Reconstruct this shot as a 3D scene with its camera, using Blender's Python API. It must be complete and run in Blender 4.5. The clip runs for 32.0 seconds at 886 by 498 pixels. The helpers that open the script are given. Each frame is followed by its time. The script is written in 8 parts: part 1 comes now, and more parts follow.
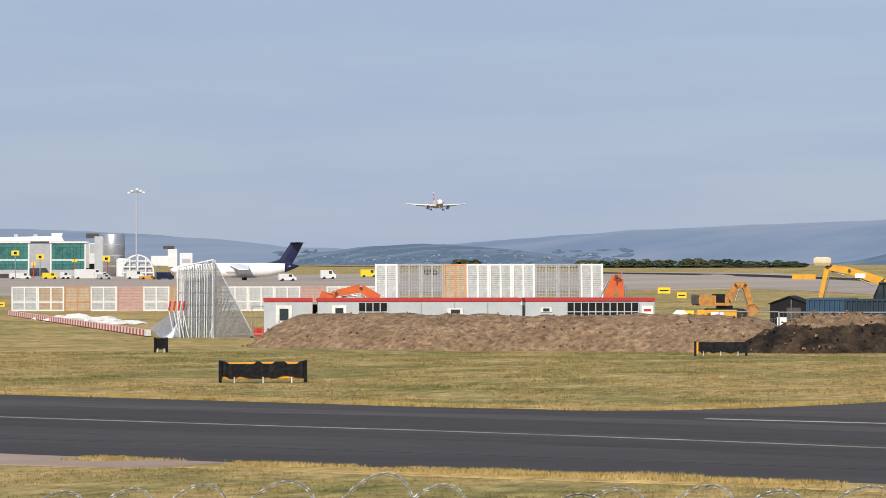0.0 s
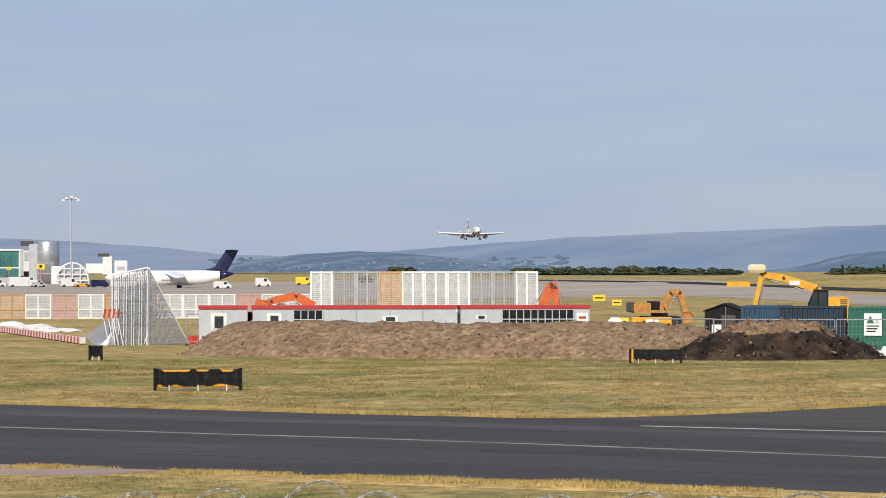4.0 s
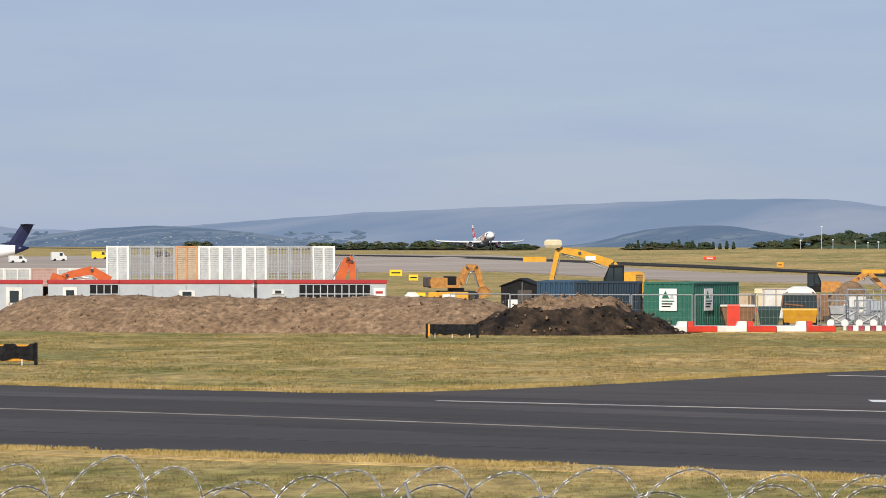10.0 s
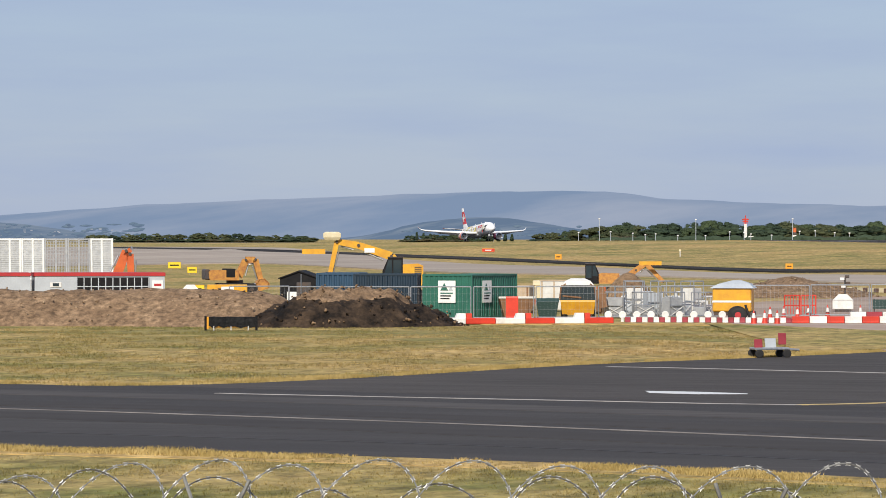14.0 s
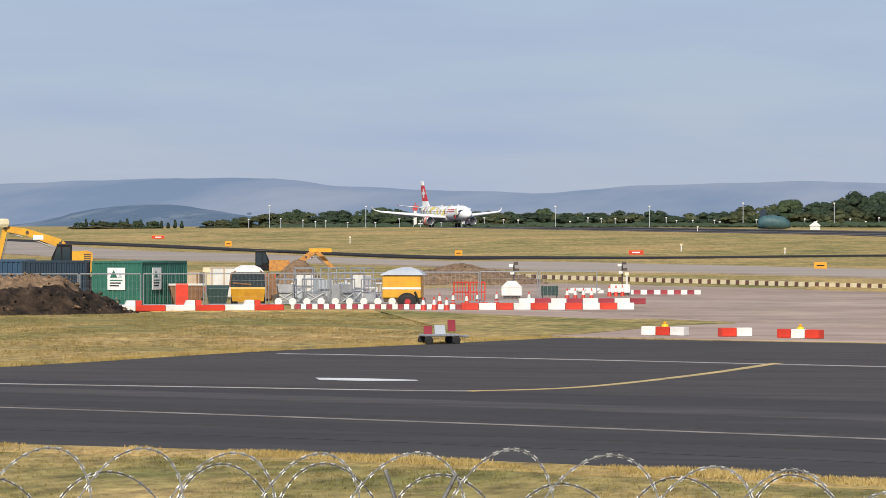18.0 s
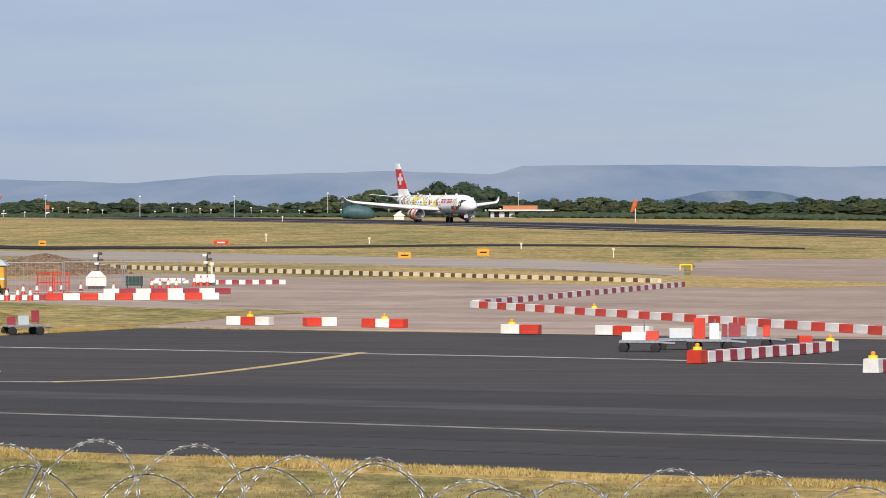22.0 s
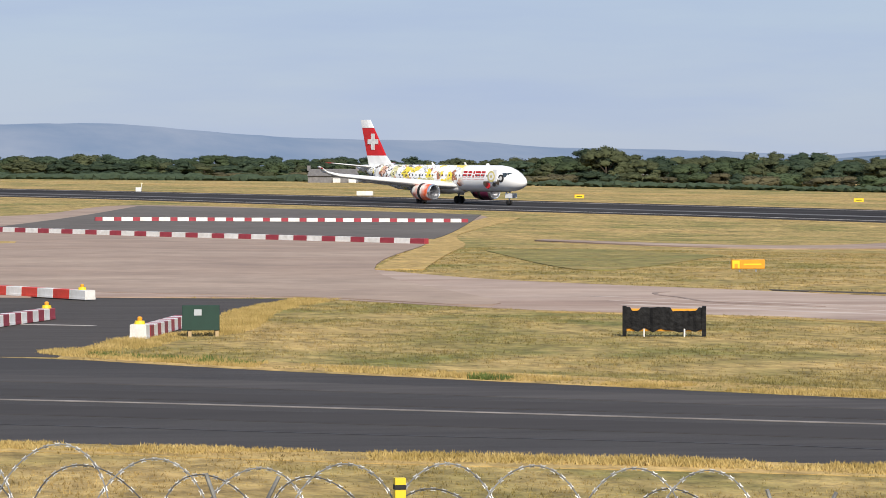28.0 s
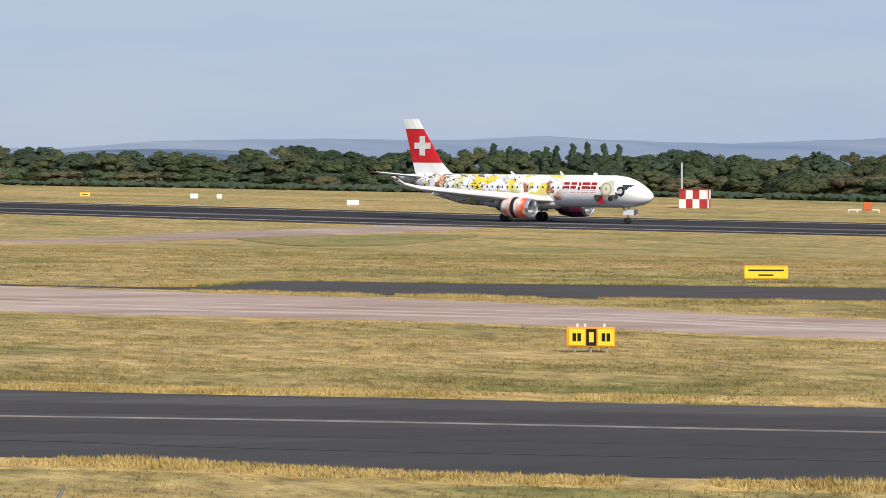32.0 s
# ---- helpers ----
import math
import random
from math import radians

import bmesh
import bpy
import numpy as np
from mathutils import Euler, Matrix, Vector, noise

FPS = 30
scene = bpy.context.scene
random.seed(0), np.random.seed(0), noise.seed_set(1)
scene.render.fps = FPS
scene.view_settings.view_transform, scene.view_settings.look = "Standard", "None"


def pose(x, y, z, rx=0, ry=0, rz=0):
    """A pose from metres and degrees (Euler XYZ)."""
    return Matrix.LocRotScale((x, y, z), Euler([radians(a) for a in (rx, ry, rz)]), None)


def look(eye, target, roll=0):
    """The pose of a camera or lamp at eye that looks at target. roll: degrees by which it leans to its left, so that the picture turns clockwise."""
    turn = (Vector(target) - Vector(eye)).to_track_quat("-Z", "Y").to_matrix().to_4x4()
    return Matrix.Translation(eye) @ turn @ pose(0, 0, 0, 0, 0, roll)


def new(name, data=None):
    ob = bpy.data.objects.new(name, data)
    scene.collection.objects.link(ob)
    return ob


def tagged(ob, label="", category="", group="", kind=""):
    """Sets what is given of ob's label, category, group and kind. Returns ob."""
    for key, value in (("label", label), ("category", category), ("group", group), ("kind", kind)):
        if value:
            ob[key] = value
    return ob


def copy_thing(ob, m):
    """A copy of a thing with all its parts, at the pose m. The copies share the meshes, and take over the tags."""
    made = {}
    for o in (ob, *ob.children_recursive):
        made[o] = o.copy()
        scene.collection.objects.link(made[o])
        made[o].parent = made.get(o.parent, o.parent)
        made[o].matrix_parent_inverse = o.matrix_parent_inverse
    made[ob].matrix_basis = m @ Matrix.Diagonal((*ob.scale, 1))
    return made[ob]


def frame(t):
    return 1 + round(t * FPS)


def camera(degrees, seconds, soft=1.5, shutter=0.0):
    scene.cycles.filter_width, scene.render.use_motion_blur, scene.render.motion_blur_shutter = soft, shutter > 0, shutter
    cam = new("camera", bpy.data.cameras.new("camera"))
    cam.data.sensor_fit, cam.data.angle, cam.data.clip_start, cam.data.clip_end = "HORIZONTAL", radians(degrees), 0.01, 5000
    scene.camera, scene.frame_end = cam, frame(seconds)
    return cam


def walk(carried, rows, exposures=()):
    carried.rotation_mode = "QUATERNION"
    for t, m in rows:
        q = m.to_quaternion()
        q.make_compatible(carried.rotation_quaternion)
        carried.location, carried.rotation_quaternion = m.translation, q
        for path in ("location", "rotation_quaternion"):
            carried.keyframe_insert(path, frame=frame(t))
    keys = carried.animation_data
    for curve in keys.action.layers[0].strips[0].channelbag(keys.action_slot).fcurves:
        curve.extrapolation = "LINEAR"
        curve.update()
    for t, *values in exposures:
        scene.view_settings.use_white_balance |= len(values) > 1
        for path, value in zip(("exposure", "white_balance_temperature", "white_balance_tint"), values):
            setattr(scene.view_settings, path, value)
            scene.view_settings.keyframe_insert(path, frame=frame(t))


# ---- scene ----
EYE = (0.0, 0.0, 4.8)
cam = camera(13.756, 32.0, soft=0.9)


def aim(az, tilt, roll):
    """The camera stands on a bank behind the fence and turns: bearing from +Y clockwise, tilt up, roll."""
    a, p = radians(az), radians(tilt)
    way = Vector((math.sin(a) * math.cos(p), math.cos(a) * math.cos(p), math.sin(p)))
    return look(EYE, Vector(EYE) + way * 100, roll)


PATH = [aim_row for aim_row in (
    (0, -22.660, 0.215, -0.03),
    (0.5, -22.707, 0.224, -0.02),
    (1, -22.715, 0.231, -0.04),
    (1.5, -22.630, 0.240, -0.04),
    (2, -22.494, 0.245, -0.04),
    (2.5, -22.350, 0.251, -0.04),
    (3, -21.889, 0.285, -0.06),
    (3.5, -21.760, 0.325, -0.06),
    (5.5, -21.154, 0.254, -0.03),
    (6, -21.111, 0.204, -0.01),
    (6.5, -21.095, 0.177, -0.01),
    (7, -21.122, 0.164, 0.00),
    (7.5, -21.156, 0.164, 0.01),
    (8, -21.136, 0.144, 0.03),
    (8.5, -20.710, 0.085, 0.04),
    (9, -19.727, 0.015, 0.05),
    (9.5, -19.235, -0.040, 0.05),
    (10, -18.480, -0.062, 0.05),
    (10.5, -17.844, -0.103, 0.03),
    (11, -17.170, -0.176, 0.02),
    (11.5, -16.934, -0.196, 0.00),
    (12, -16.601, -0.174, -0.01),
    (12.5, -16.384, -0.153, -0.01),
    (13, -16.197, -0.145, -0.01),
    (13.5, -15.636, -0.154, -0.00),
    (15.5, -13.232, -0.273, -0.00),
    (16, -12.518, -0.273, -0.00),
    (16.5, -11.823, -0.275, -0.01),
    (17, -11.076, -0.275, -0.00),
    (17.5, -10.421, -0.307, 0.01),
    (18, -9.889, -0.384, 0.02),
    (18.5, -9.339, -0.444, 0.01),
    (19, -8.751, -0.465, 0.02),
    (19.5, -8.178, -0.446, 0.02),
    (20, -6.969, -0.415, 0.01),
    (20.5, -6.030, -0.399, -0.01),
    (21, -5.255, -0.433, -0.01),
    (21.5, -4.374, -0.479, 0.00),
    (22, -3.420, -0.539, 0.01),
    (22.5, -2.648, -0.587, 0.00),
    (23, -1.793, -0.650, 0.00),
    (23.5, -1.117, -0.707, 0.01),
    (24, -0.229, -0.758, 0.02),
    (24.5, 0.582, -0.795, 0.01),
    (26.5, 5.873, -0.898, 0.01),
    (27, 7.497, -1.033, 0.00),
    (27.5, 9.068, -1.157, -0.00),
    (28, 10.655, -1.193, -0.00),
    (28.5, 11.902, -1.139, -0.00),
    (29, 13.468, -1.092, 0.00),
    (29.5, 14.894, -1.066, 0.00),
    (30, 16.360, -1.070, -0.00),
    (30.5, 17.698, -1.110, -0.01),
    (31, 19.327, -1.179, 0.01),
    (31.5, 20.792, -1.236, 0.01),
    (32, 22.682, -1.281, 0.01),
)]
walk(cam, [(t, aim(a, p, r)) for t, a, p, r in PATH], exposures=[(0.0, -0.03), (21.0, -0.02), (24.5, 0.03), (28.0, 0.12), (32.0, 0.10)])

# ---- light ----
SUN_AZ, SUN_EL = 178.0, 36.0
world = bpy.data.worlds.new("sky")
scene.world = world
world.use_nodes = True
wn, wl = world.node_tree.nodes, world.node_tree.links
wn.clear()
w_out = wn.new("ShaderNodeOutputWorld")
w_bg = wn.new("ShaderNodeBackground")
w_sky = wn.new("ShaderNodeTexSky")
w_sky.sky_type = "NISHITA"
w_sky.sun_disc = False
w_sky.sun_elevation = radians(SUN_EL)
w_sky.sun_rotation = radians(SUN_AZ)
w_sky.air_density, w_sky.dust_density, w_sky.ozone_density = 1.0, 0.35, 2.5
w_co = wn.new("ShaderNodeTexCoord")
w_map = wn.new("ShaderNodeMapping")
w_map.inputs["Scale"].default_value = (5.0, 5.0, 38.0)
w_noise = wn.new("ShaderNodeTexNoise")
w_noise.inputs["Scale"].default_value = 1.6
w_noise.inputs["Detail"].default_value = 7.0
w_noise.inputs["Roughness"].default_value = 0.55
w_ramp = wn.new("ShaderNodeValToRGB")
w_ramp.color_ramp.elements[0].position, w_ramp.color_ramp.elements[1].position = 0.40, 0.85
w_ramp.color_ramp.elements[0].color = (0.76, 0.76, 0.76, 1)
w_ramp.color_ramp.elements[1].color = (0.97, 0.97, 0.97, 1)
w_mix = wn.new("ShaderNodeMixRGB")
w_mix.inputs[2].default_value = (3.95, 4.90, 7.05, 1)
wl.new(w_co.outputs["Generated"], w_map.inputs["Vector"])
wl.new(w_map.outputs[0], w_noise.inputs["Vector"])
wl.new(w_noise.outputs["Fac"], w_ramp.inputs[0])
wl.new(w_ramp.outputs[0], w_mix.inputs[0])
wl.new(w_sky.outputs[0], w_mix.inputs[1])
wl.new(w_mix.outputs[0], w_bg.inputs["Color"])
w_bg.inputs["Strength"].default_value = 0.0925
wl.new(w_bg.outputs[0], w_out.inputs[0])

sun = new("sun", bpy.data.lights.new("sun", "SUN"))
sun.data.energy, sun.data.angle, sun.data.color = 4.7, radians(0.6), (1.0, 0.92, 0.79)
sa, se = radians(SUN_AZ), radians(SUN_EL)
sun.matrix_world = look((math.sin(sa) * math.cos(se) * 50, math.cos(sa) * math.cos(se) * 50, math.sin(se) * 50), (0, 0, 0))

# ---- materials ----
MATS = {}


def mat(name, col, col2=None, rough=0.7, scale=1.0, metal=0.0, bump=0.0, bscale=None, spread=0.12, stretch=(1, 1, 1), detail=6.0, spec=0.5, fine=0.0, rand=0.0):
    """A painted, earthy or metal surface: two colours mixed by a coarse and a fine noise, with bump."""
    if name in MATS:
        return MATS[name]
    m = bpy.data.materials.new(name)
    m.use_nodes = True
    n, l = m.node_tree.nodes, m.node_tree.links
    b = n["Principled BSDF"]
    b.inputs["Roughness"].default_value = rough
    b.inputs["Metallic"].default_value = metal
    b.inputs["Specular IOR Level"].default_value = spec
    if col2 is None:
        col2 = tuple(c * (1 - spread) for c in col)
    co = n.new("ShaderNodeTexCoord")
    mp = n.new("ShaderNodeMapping")
    mp.inputs["Scale"].default_value = stretch
    l.new(co.outputs["Object"], mp.inputs["Vector"])
    nz = n.new("ShaderNodeTexNoise")
    nz.inputs["Scale"].default_value = scale
    nz.inputs["Detail"].default_value = detail
    nz.inputs["Roughness"].default_value = 0.62
    l.new(mp.outputs[0], nz.inputs["Vector"])
    rp = n.new("ShaderNodeValToRGB")
    rp.color_ramp.elements[0].position, rp.color_ramp.elements[1].position = 0.36, 0.64
    rp.color_ramp.elements[0].color, rp.color_ramp.elements[1].color = (*col2, 1), (*col, 1)
    l.new(nz.outputs["Fac"], rp.inputs[0])
    last = rp.outputs[0]
    if fine:
        n2 = n.new("ShaderNodeTexNoise")
        n2.inputs["Scale"].default_value = scale * 14
        n2.inputs["Detail"].default_value = 4
        l.new(mp.outputs[0], n2.inputs["Vector"])
        mr = n.new("ShaderNodeMapRange")
        mr.inputs[1].default_value, mr.inputs[2].default_value = 0.3, 0.7
        mr.inputs[3].default_value, mr.inputs[4].default_value = 1 - fine, 1 + fine
        l.new(n2.outputs["Fac"], mr.inputs[0])
        hs = n.new("ShaderNodeHueSaturation")
        l.new(mr.outputs[0], hs.inputs["Value"])
        l.new(last, hs.inputs["Color"])
        last = hs.outputs[0]
    if rand:
        oi = n.new("ShaderNodeObjectInfo")
        mr = n.new("ShaderNodeMapRange")
        mr.inputs[3].default_value, mr.inputs[4].default_value = 1 - rand, 1 + rand
        l.new(oi.outputs["Random"], mr.inputs[0])
        hs = n.new("ShaderNodeHueSaturation")
        l.new(mr.outputs[0], hs.inputs["Value"])
        l.new(last, hs.inputs["Color"])
        last = hs.outputs[0]
    l.new(last, b.inputs["Base Color"])
    if bump:
        nb = n.new("ShaderNodeTexNoise")
        nb.inputs["Scale"].default_value = bscale or scale * 6
        nb.inputs["Detail"].default_value = 5
        l.new(mp.outputs[0], nb.inputs["Vector"])
        bp = n.new("ShaderNodeBump")
        bp.inputs["Strength"].default_value = bump
        bp.inputs["Distance"].default_value = 0.05
        l.new(nb.outputs["Fac"], bp.inputs["Height"])
        l.new(bp.outputs[0], b.inputs["Normal"])
    MATS[name] = m
    return m


def see_through(m, share):
    """Leaves and blades let a share of the light through."""
    n, l = m.node_tree.nodes, m.node_tree.links
    b = n["Principled BSDF"]
    tr = n.new("ShaderNodeBsdfTranslucent")
    l.new(b.inputs["Base Color"].links[0].from_socket, tr.inputs["Color"])
    mx = n.new("ShaderNodeMixShader")
    mx.inputs[0].default_value = share
    l.new(b.outputs[0], mx.inputs[1])
    l.new(tr.outputs[0], mx.inputs[2])
    l.new(mx.outputs[0], n["Material Output"].inputs["Surface"])
    return m


def field(name, cols, scales, rough=0.9, stretch=(1, 1, 1), bump=0.4, bscale=3.0, turn=0.0, grain=0.15, grain_scale=1.0, gstretch=None, island=0.0, spec=0.2):
    """Ground: three colours by a wide and a narrow noise, in world metres."""
    m = bpy.data.materials.new(name)
    m.use_nodes = True
    n, l = m.node_tree.nodes, m.node_tree.links
    b = n["Principled BSDF"]
    b.inputs["Roughness"].default_value = rough
    b.inputs["Specular IOR Level"].default_value = spec
    co = n.new("ShaderNodeTexCoord")
    mp = n.new("ShaderNodeMapping")
    mp.inputs["Scale"].default_value = stretch
    mp.inputs["Rotation"].default_value = (0, 0, radians(turn))
    l.new(co.outputs["Object"], mp.inputs["Vector"])
    outs = []
    for sc in scales:
        nz = n.new("ShaderNodeTexNoise")
        nz.inputs["Scale"].default_value = sc
        nz.inputs["Detail"].default_value = 6
        nz.inputs["Roughness"].default_value = 0.65
        l.new(mp.outputs[0], nz.inputs["Vector"])
        outs.append(nz.outputs["Fac"])
    r1 = n.new("ShaderNodeValToRGB")
    r1.color_ramp.elements[0].position, r1.color_ramp.elements[1].position = 0.41, 0.66
    r1.color_ramp.elements[0].color, r1.color_ramp.elements[1].color = (*cols[0], 1), (*cols[1], 1)
    l.new(outs[0], r1.inputs[0])
    r2 = n.new("ShaderNodeValToRGB")
    r2.color_ramp.elements[0].position, r2.color_ramp.elements[1].position = 0.40, 0.66
    r2.color_ramp.elements[0].color, r2.color_ramp.elements[1].color = (0, 0, 0, 1), (0.75, 0.75, 0.75, 1)
    l.new(outs[1], r2.inputs[0])
    mx = n.new("ShaderNodeMixRGB")
    mx.inputs[2].default_value = (*cols[2], 1)
    l.new(r2.outputs[0], mx.inputs[0])
    l.new(r1.outputs[0], mx.inputs[1])
    nf = n.new("ShaderNodeTexNoise")
    nf.inputs["Scale"].default_value = grain_scale
    nf.inputs["Detail"].default_value = 9
    nf.inputs["Roughness"].default_value = 0.72
    if gstretch:
        mg = n.new("ShaderNodeMapping")
        mg.inputs["Scale"].default_value = gstretch
        l.new(co.outputs["Object"], mg.inputs["Vector"])
        l.new(mg.outputs[0], nf.inputs["Vector"])
    else:
        l.new(mp.outputs[0], nf.inputs["Vector"])
    gr = n.new("ShaderNodeMapRange")
    gr.inputs[1].default_value, gr.inputs[2].default_value = 0.34, 0.66
    gr.inputs[3].default_value, gr.inputs[4].default_value = 1 - grain, 1 + grain
    l.new(nf.outputs["Fac"], gr.inputs[0])
    hs = n.new("ShaderNodeHueSaturation")
    l.new(gr.outputs[0], hs.inputs["Value"])
    l.new(mx.outputs[0], hs.inputs["Color"])
    last = hs.outputs[0]
    if island:
        ge = n.new("ShaderNodeNewGeometry")
        mi = n.new("ShaderNodeMapRange")
        mi.inputs[3].default_value, mi.inputs[4].default_value = 1 - island, 1 + island
        l.new(ge.outputs["Random Per Island"], mi.inputs[0])
        h2 = n.new("ShaderNodeHueSaturation")
        l.new(mi.outputs[0], h2.inputs["Value"])
        l.new(last, h2.inputs["Color"])
        last = h2.outputs[0]
    l.new(last, b.inputs["Base Color"])
    if bump:
        nb = n.new("ShaderNodeTexNoise")
        nb.inputs["Scale"].default_value = bscale
        nb.inputs["Detail"].default_value = 6
        l.new(co.outputs["Object"], nb.inputs["Vector"])
        bp = n.new("ShaderNodeBump")
        bp.inputs["Strength"].default_value = bump
        bp.inputs["Distance"].default_value = 0.12
        l.new(nb.outputs["Fac"], bp.inputs["Height"])
        l.new(bp.outputs[0], b.inputs["Normal"])
    return m


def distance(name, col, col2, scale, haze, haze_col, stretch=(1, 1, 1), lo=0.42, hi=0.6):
    """Far land seen through kilometres of air: its haze is put in as emission."""
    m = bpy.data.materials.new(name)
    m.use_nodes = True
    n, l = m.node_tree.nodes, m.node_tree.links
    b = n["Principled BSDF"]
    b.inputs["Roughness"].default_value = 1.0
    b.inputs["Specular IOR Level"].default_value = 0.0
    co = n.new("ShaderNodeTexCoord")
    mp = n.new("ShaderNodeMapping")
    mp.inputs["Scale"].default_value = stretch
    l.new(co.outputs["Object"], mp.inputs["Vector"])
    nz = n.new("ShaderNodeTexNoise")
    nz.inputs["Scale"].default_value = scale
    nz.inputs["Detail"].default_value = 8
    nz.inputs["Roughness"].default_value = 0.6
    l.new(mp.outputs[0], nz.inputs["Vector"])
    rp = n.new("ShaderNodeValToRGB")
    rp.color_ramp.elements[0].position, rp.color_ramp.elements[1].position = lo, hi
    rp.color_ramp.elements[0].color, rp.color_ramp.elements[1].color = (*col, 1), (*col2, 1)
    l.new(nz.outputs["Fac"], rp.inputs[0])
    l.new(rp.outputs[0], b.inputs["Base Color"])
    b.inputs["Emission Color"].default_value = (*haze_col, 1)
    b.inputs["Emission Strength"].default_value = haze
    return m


GRASS_COLS = [(0.165, 0.160, 0.045), (0.385, 0.262, 0.100), (0.50, 0.345, 0.140)]
M_GRASS = field("dry_grass", GRASS_COLS, (0.05, 0.28), stretch=(0.8, 0.5, 1.0), turn=4, bump=0.8, bscale=5.0, grain=0.55, grain_scale=1.4, gstretch=(1.0, 0.45, 1.0))
M_STRAW = field("straw_grass", [(0.45, 0.30, 0.11), (0.54, 0.375, 0.155), (0.22, 0.17, 0.05)], (0.5, 0.25), stretch=(0.6, 1, 1), turn=20, grain=0.5, grain_scale=1.5, gstretch=(1.0, 0.4, 1.0))
M_GREEN = field("green_grass", [(0.14, 0.145, 0.04), (0.22, 0.185, 0.06), (0.36, 0.26, 0.10)], (0.12, 0.3), stretch=(0.5, 1, 1), turn=20, grain=0.5, grain_scale=1.3, gstretch=(1.0, 0.4, 1.0))
M_ASPHALT = field("asphalt", [(0.050, 0.044, 0.040), (0.068, 0.059, 0.054), (0.088, 0.077, 0.070)], (0.05, 0.6), stretch=(0.25, 1.6, 1), turn=22, bump=0.25, bscale=30, rough=0.85, grain=0.10, grain_scale=0.5)
M_ASPHALT2 = field("old_asphalt", [(0.052, 0.047, 0.045), (0.074, 0.067, 0.063), (0.042, 0.038, 0.037)], (0.07, 0.8), stretch=(0.2, 1.5, 1), turn=22, bump=0.25, bscale=30, rough=0.85, grain=0.10, grain_scale=0.5)
M_RUNWAY = field("runway_asphalt", [(0.024, 0.023, 0.024), (0.040, 0.038, 0.038), (0.062, 0.058, 0.056)], (0.03, 0.09), stretch=(0.06, 1.0, 1), turn=52, bump=0.0, rough=1.0, spec=0.05)
M_CONCRETE = field("taxiway_concrete", [(0.335, 0.245, 0.190), (0.43, 0.335, 0.262), (0.25, 0.185, 0.150)], (0.03, 0.16), stretch=(0.5, 0.6, 1), turn=20, grain=0.16, grain_scale=0.5, gstretch=(0.6, 0.5, 1.0), bump=0.1, bscale=12, rough=0.9)
M_PINK = field("pink_concrete", [(0.30, 0.212, 0.168), (0.385, 0.285, 0.228), (0.46, 0.365, 0.30)], (0.05, 0.2), stretch=(0.25, 1.2, 1), turn=-38, grain=0.14, grain_scale=0.5, gstretch=(0.6, 0.5, 1.0), bump=0.1, bscale=12, rough=0.9)
M_APRON = field("apron_concrete", [(0.34, 0.285, 0.235), (0.42, 0.355, 0.29), (0.27, 0.225, 0.19)], (0.02, 0.1), stretch=(0.15, 1.0, 1), turn=20, bump=0.0, rough=0.9)
M_WHITE = mat("white_paint", (0.72, 0.72, 0.70), scale=3, spread=0.16, rough=0.5)
M_LINE = mat("line_paint", (0.46, 0.42, 0.385), (0.26, 0.235, 0.22), scale=0.8, rough=0.8, detail=9)
M_YLINE = mat("yellow_line_paint", (0.60, 0.43, 0.16), (0.36, 0.27, 0.13), scale=1.0, rough=0.8)
M_RED = mat("red_plastic", (0.62, 0.045, 0.02), scale=2, spread=0.2, rough=0.45, fine=0.08, rand=0.12)
M_WPLAST = mat("white_plastic", (0.80, 0.79, 0.76), (0.64, 0.62, 0.58), scale=1.5, rough=0.45, fine=0.06, rand=0.08)
M_YELLOW = mat("yellow_paint", (0.72, 0.38, 0.025), (0.60, 0.29, 0.03), scale=2, rough=0.4, fine=0.08)
M_ORANGE = mat("orange_paint", (0.62, 0.13, 0.03), (0.50, 0.10, 0.03), scale=2, rough=0.4, fine=0.1)
M_BLACK = mat("black_rubber", (0.018, 0.017, 0.017), scale=6, rough=0.75, spread=0.4)
M_DARK = mat("dark_steel", (0.05, 0.048, 0.05), (0.08, 0.05, 0.035), scale=4, rough=0.55)
M_STEEL = mat("galvanised_steel", (0.52, 0.53, 0.54), (0.38, 0.39, 0.41), scale=8, rough=0.4, metal=0.7)
M_GLASS = mat("dark_glass", (0.03, 0.045, 0.055), scale=2, rough=0.06, spec=0.8)

# ---- building helpers ----
def part(name, bm, material, parent=None, label="", smooth=False):
    """Link a bmesh as one mesh object under a thing or a part."""
    me = bpy.data.meshes.new(name)
    bm.to_mesh(me)
    bm.free()
    if smooth:
        for p in me.polygons:
            p.use_smooth = True
    if material:
        me.materials.append(material)
    ob = new(name, me)
    if parent:
        ob.parent = parent
    if label:
        ob["label"] = label
    return ob


def thing(name, m, label, category, group="", kind=""):
    e = new(name)
    e.empty_display_size = 0.3
    e.matrix_world = m
    return tagged(e, label, category, group, kind)


def box(bm, x0, x1, y0, y1, z0, z1, bevel=0.0):
    r = bmesh.ops.create_cube(bm, size=1.0, matrix=Matrix.Translation(((x0 + x1) / 2, (y0 + y1) / 2, (z0 + z1) / 2)) @ Matrix.Diagonal((x1 - x0, y1 - y0, z1 - z0, 1)))
    if bevel:
        es = list({e for v in r["verts"] for e in v.link_edges})
        bmesh.ops.bevel(bm, geom=es, offset=bevel, segments=1, affect="EDGES")
    return r["verts"]


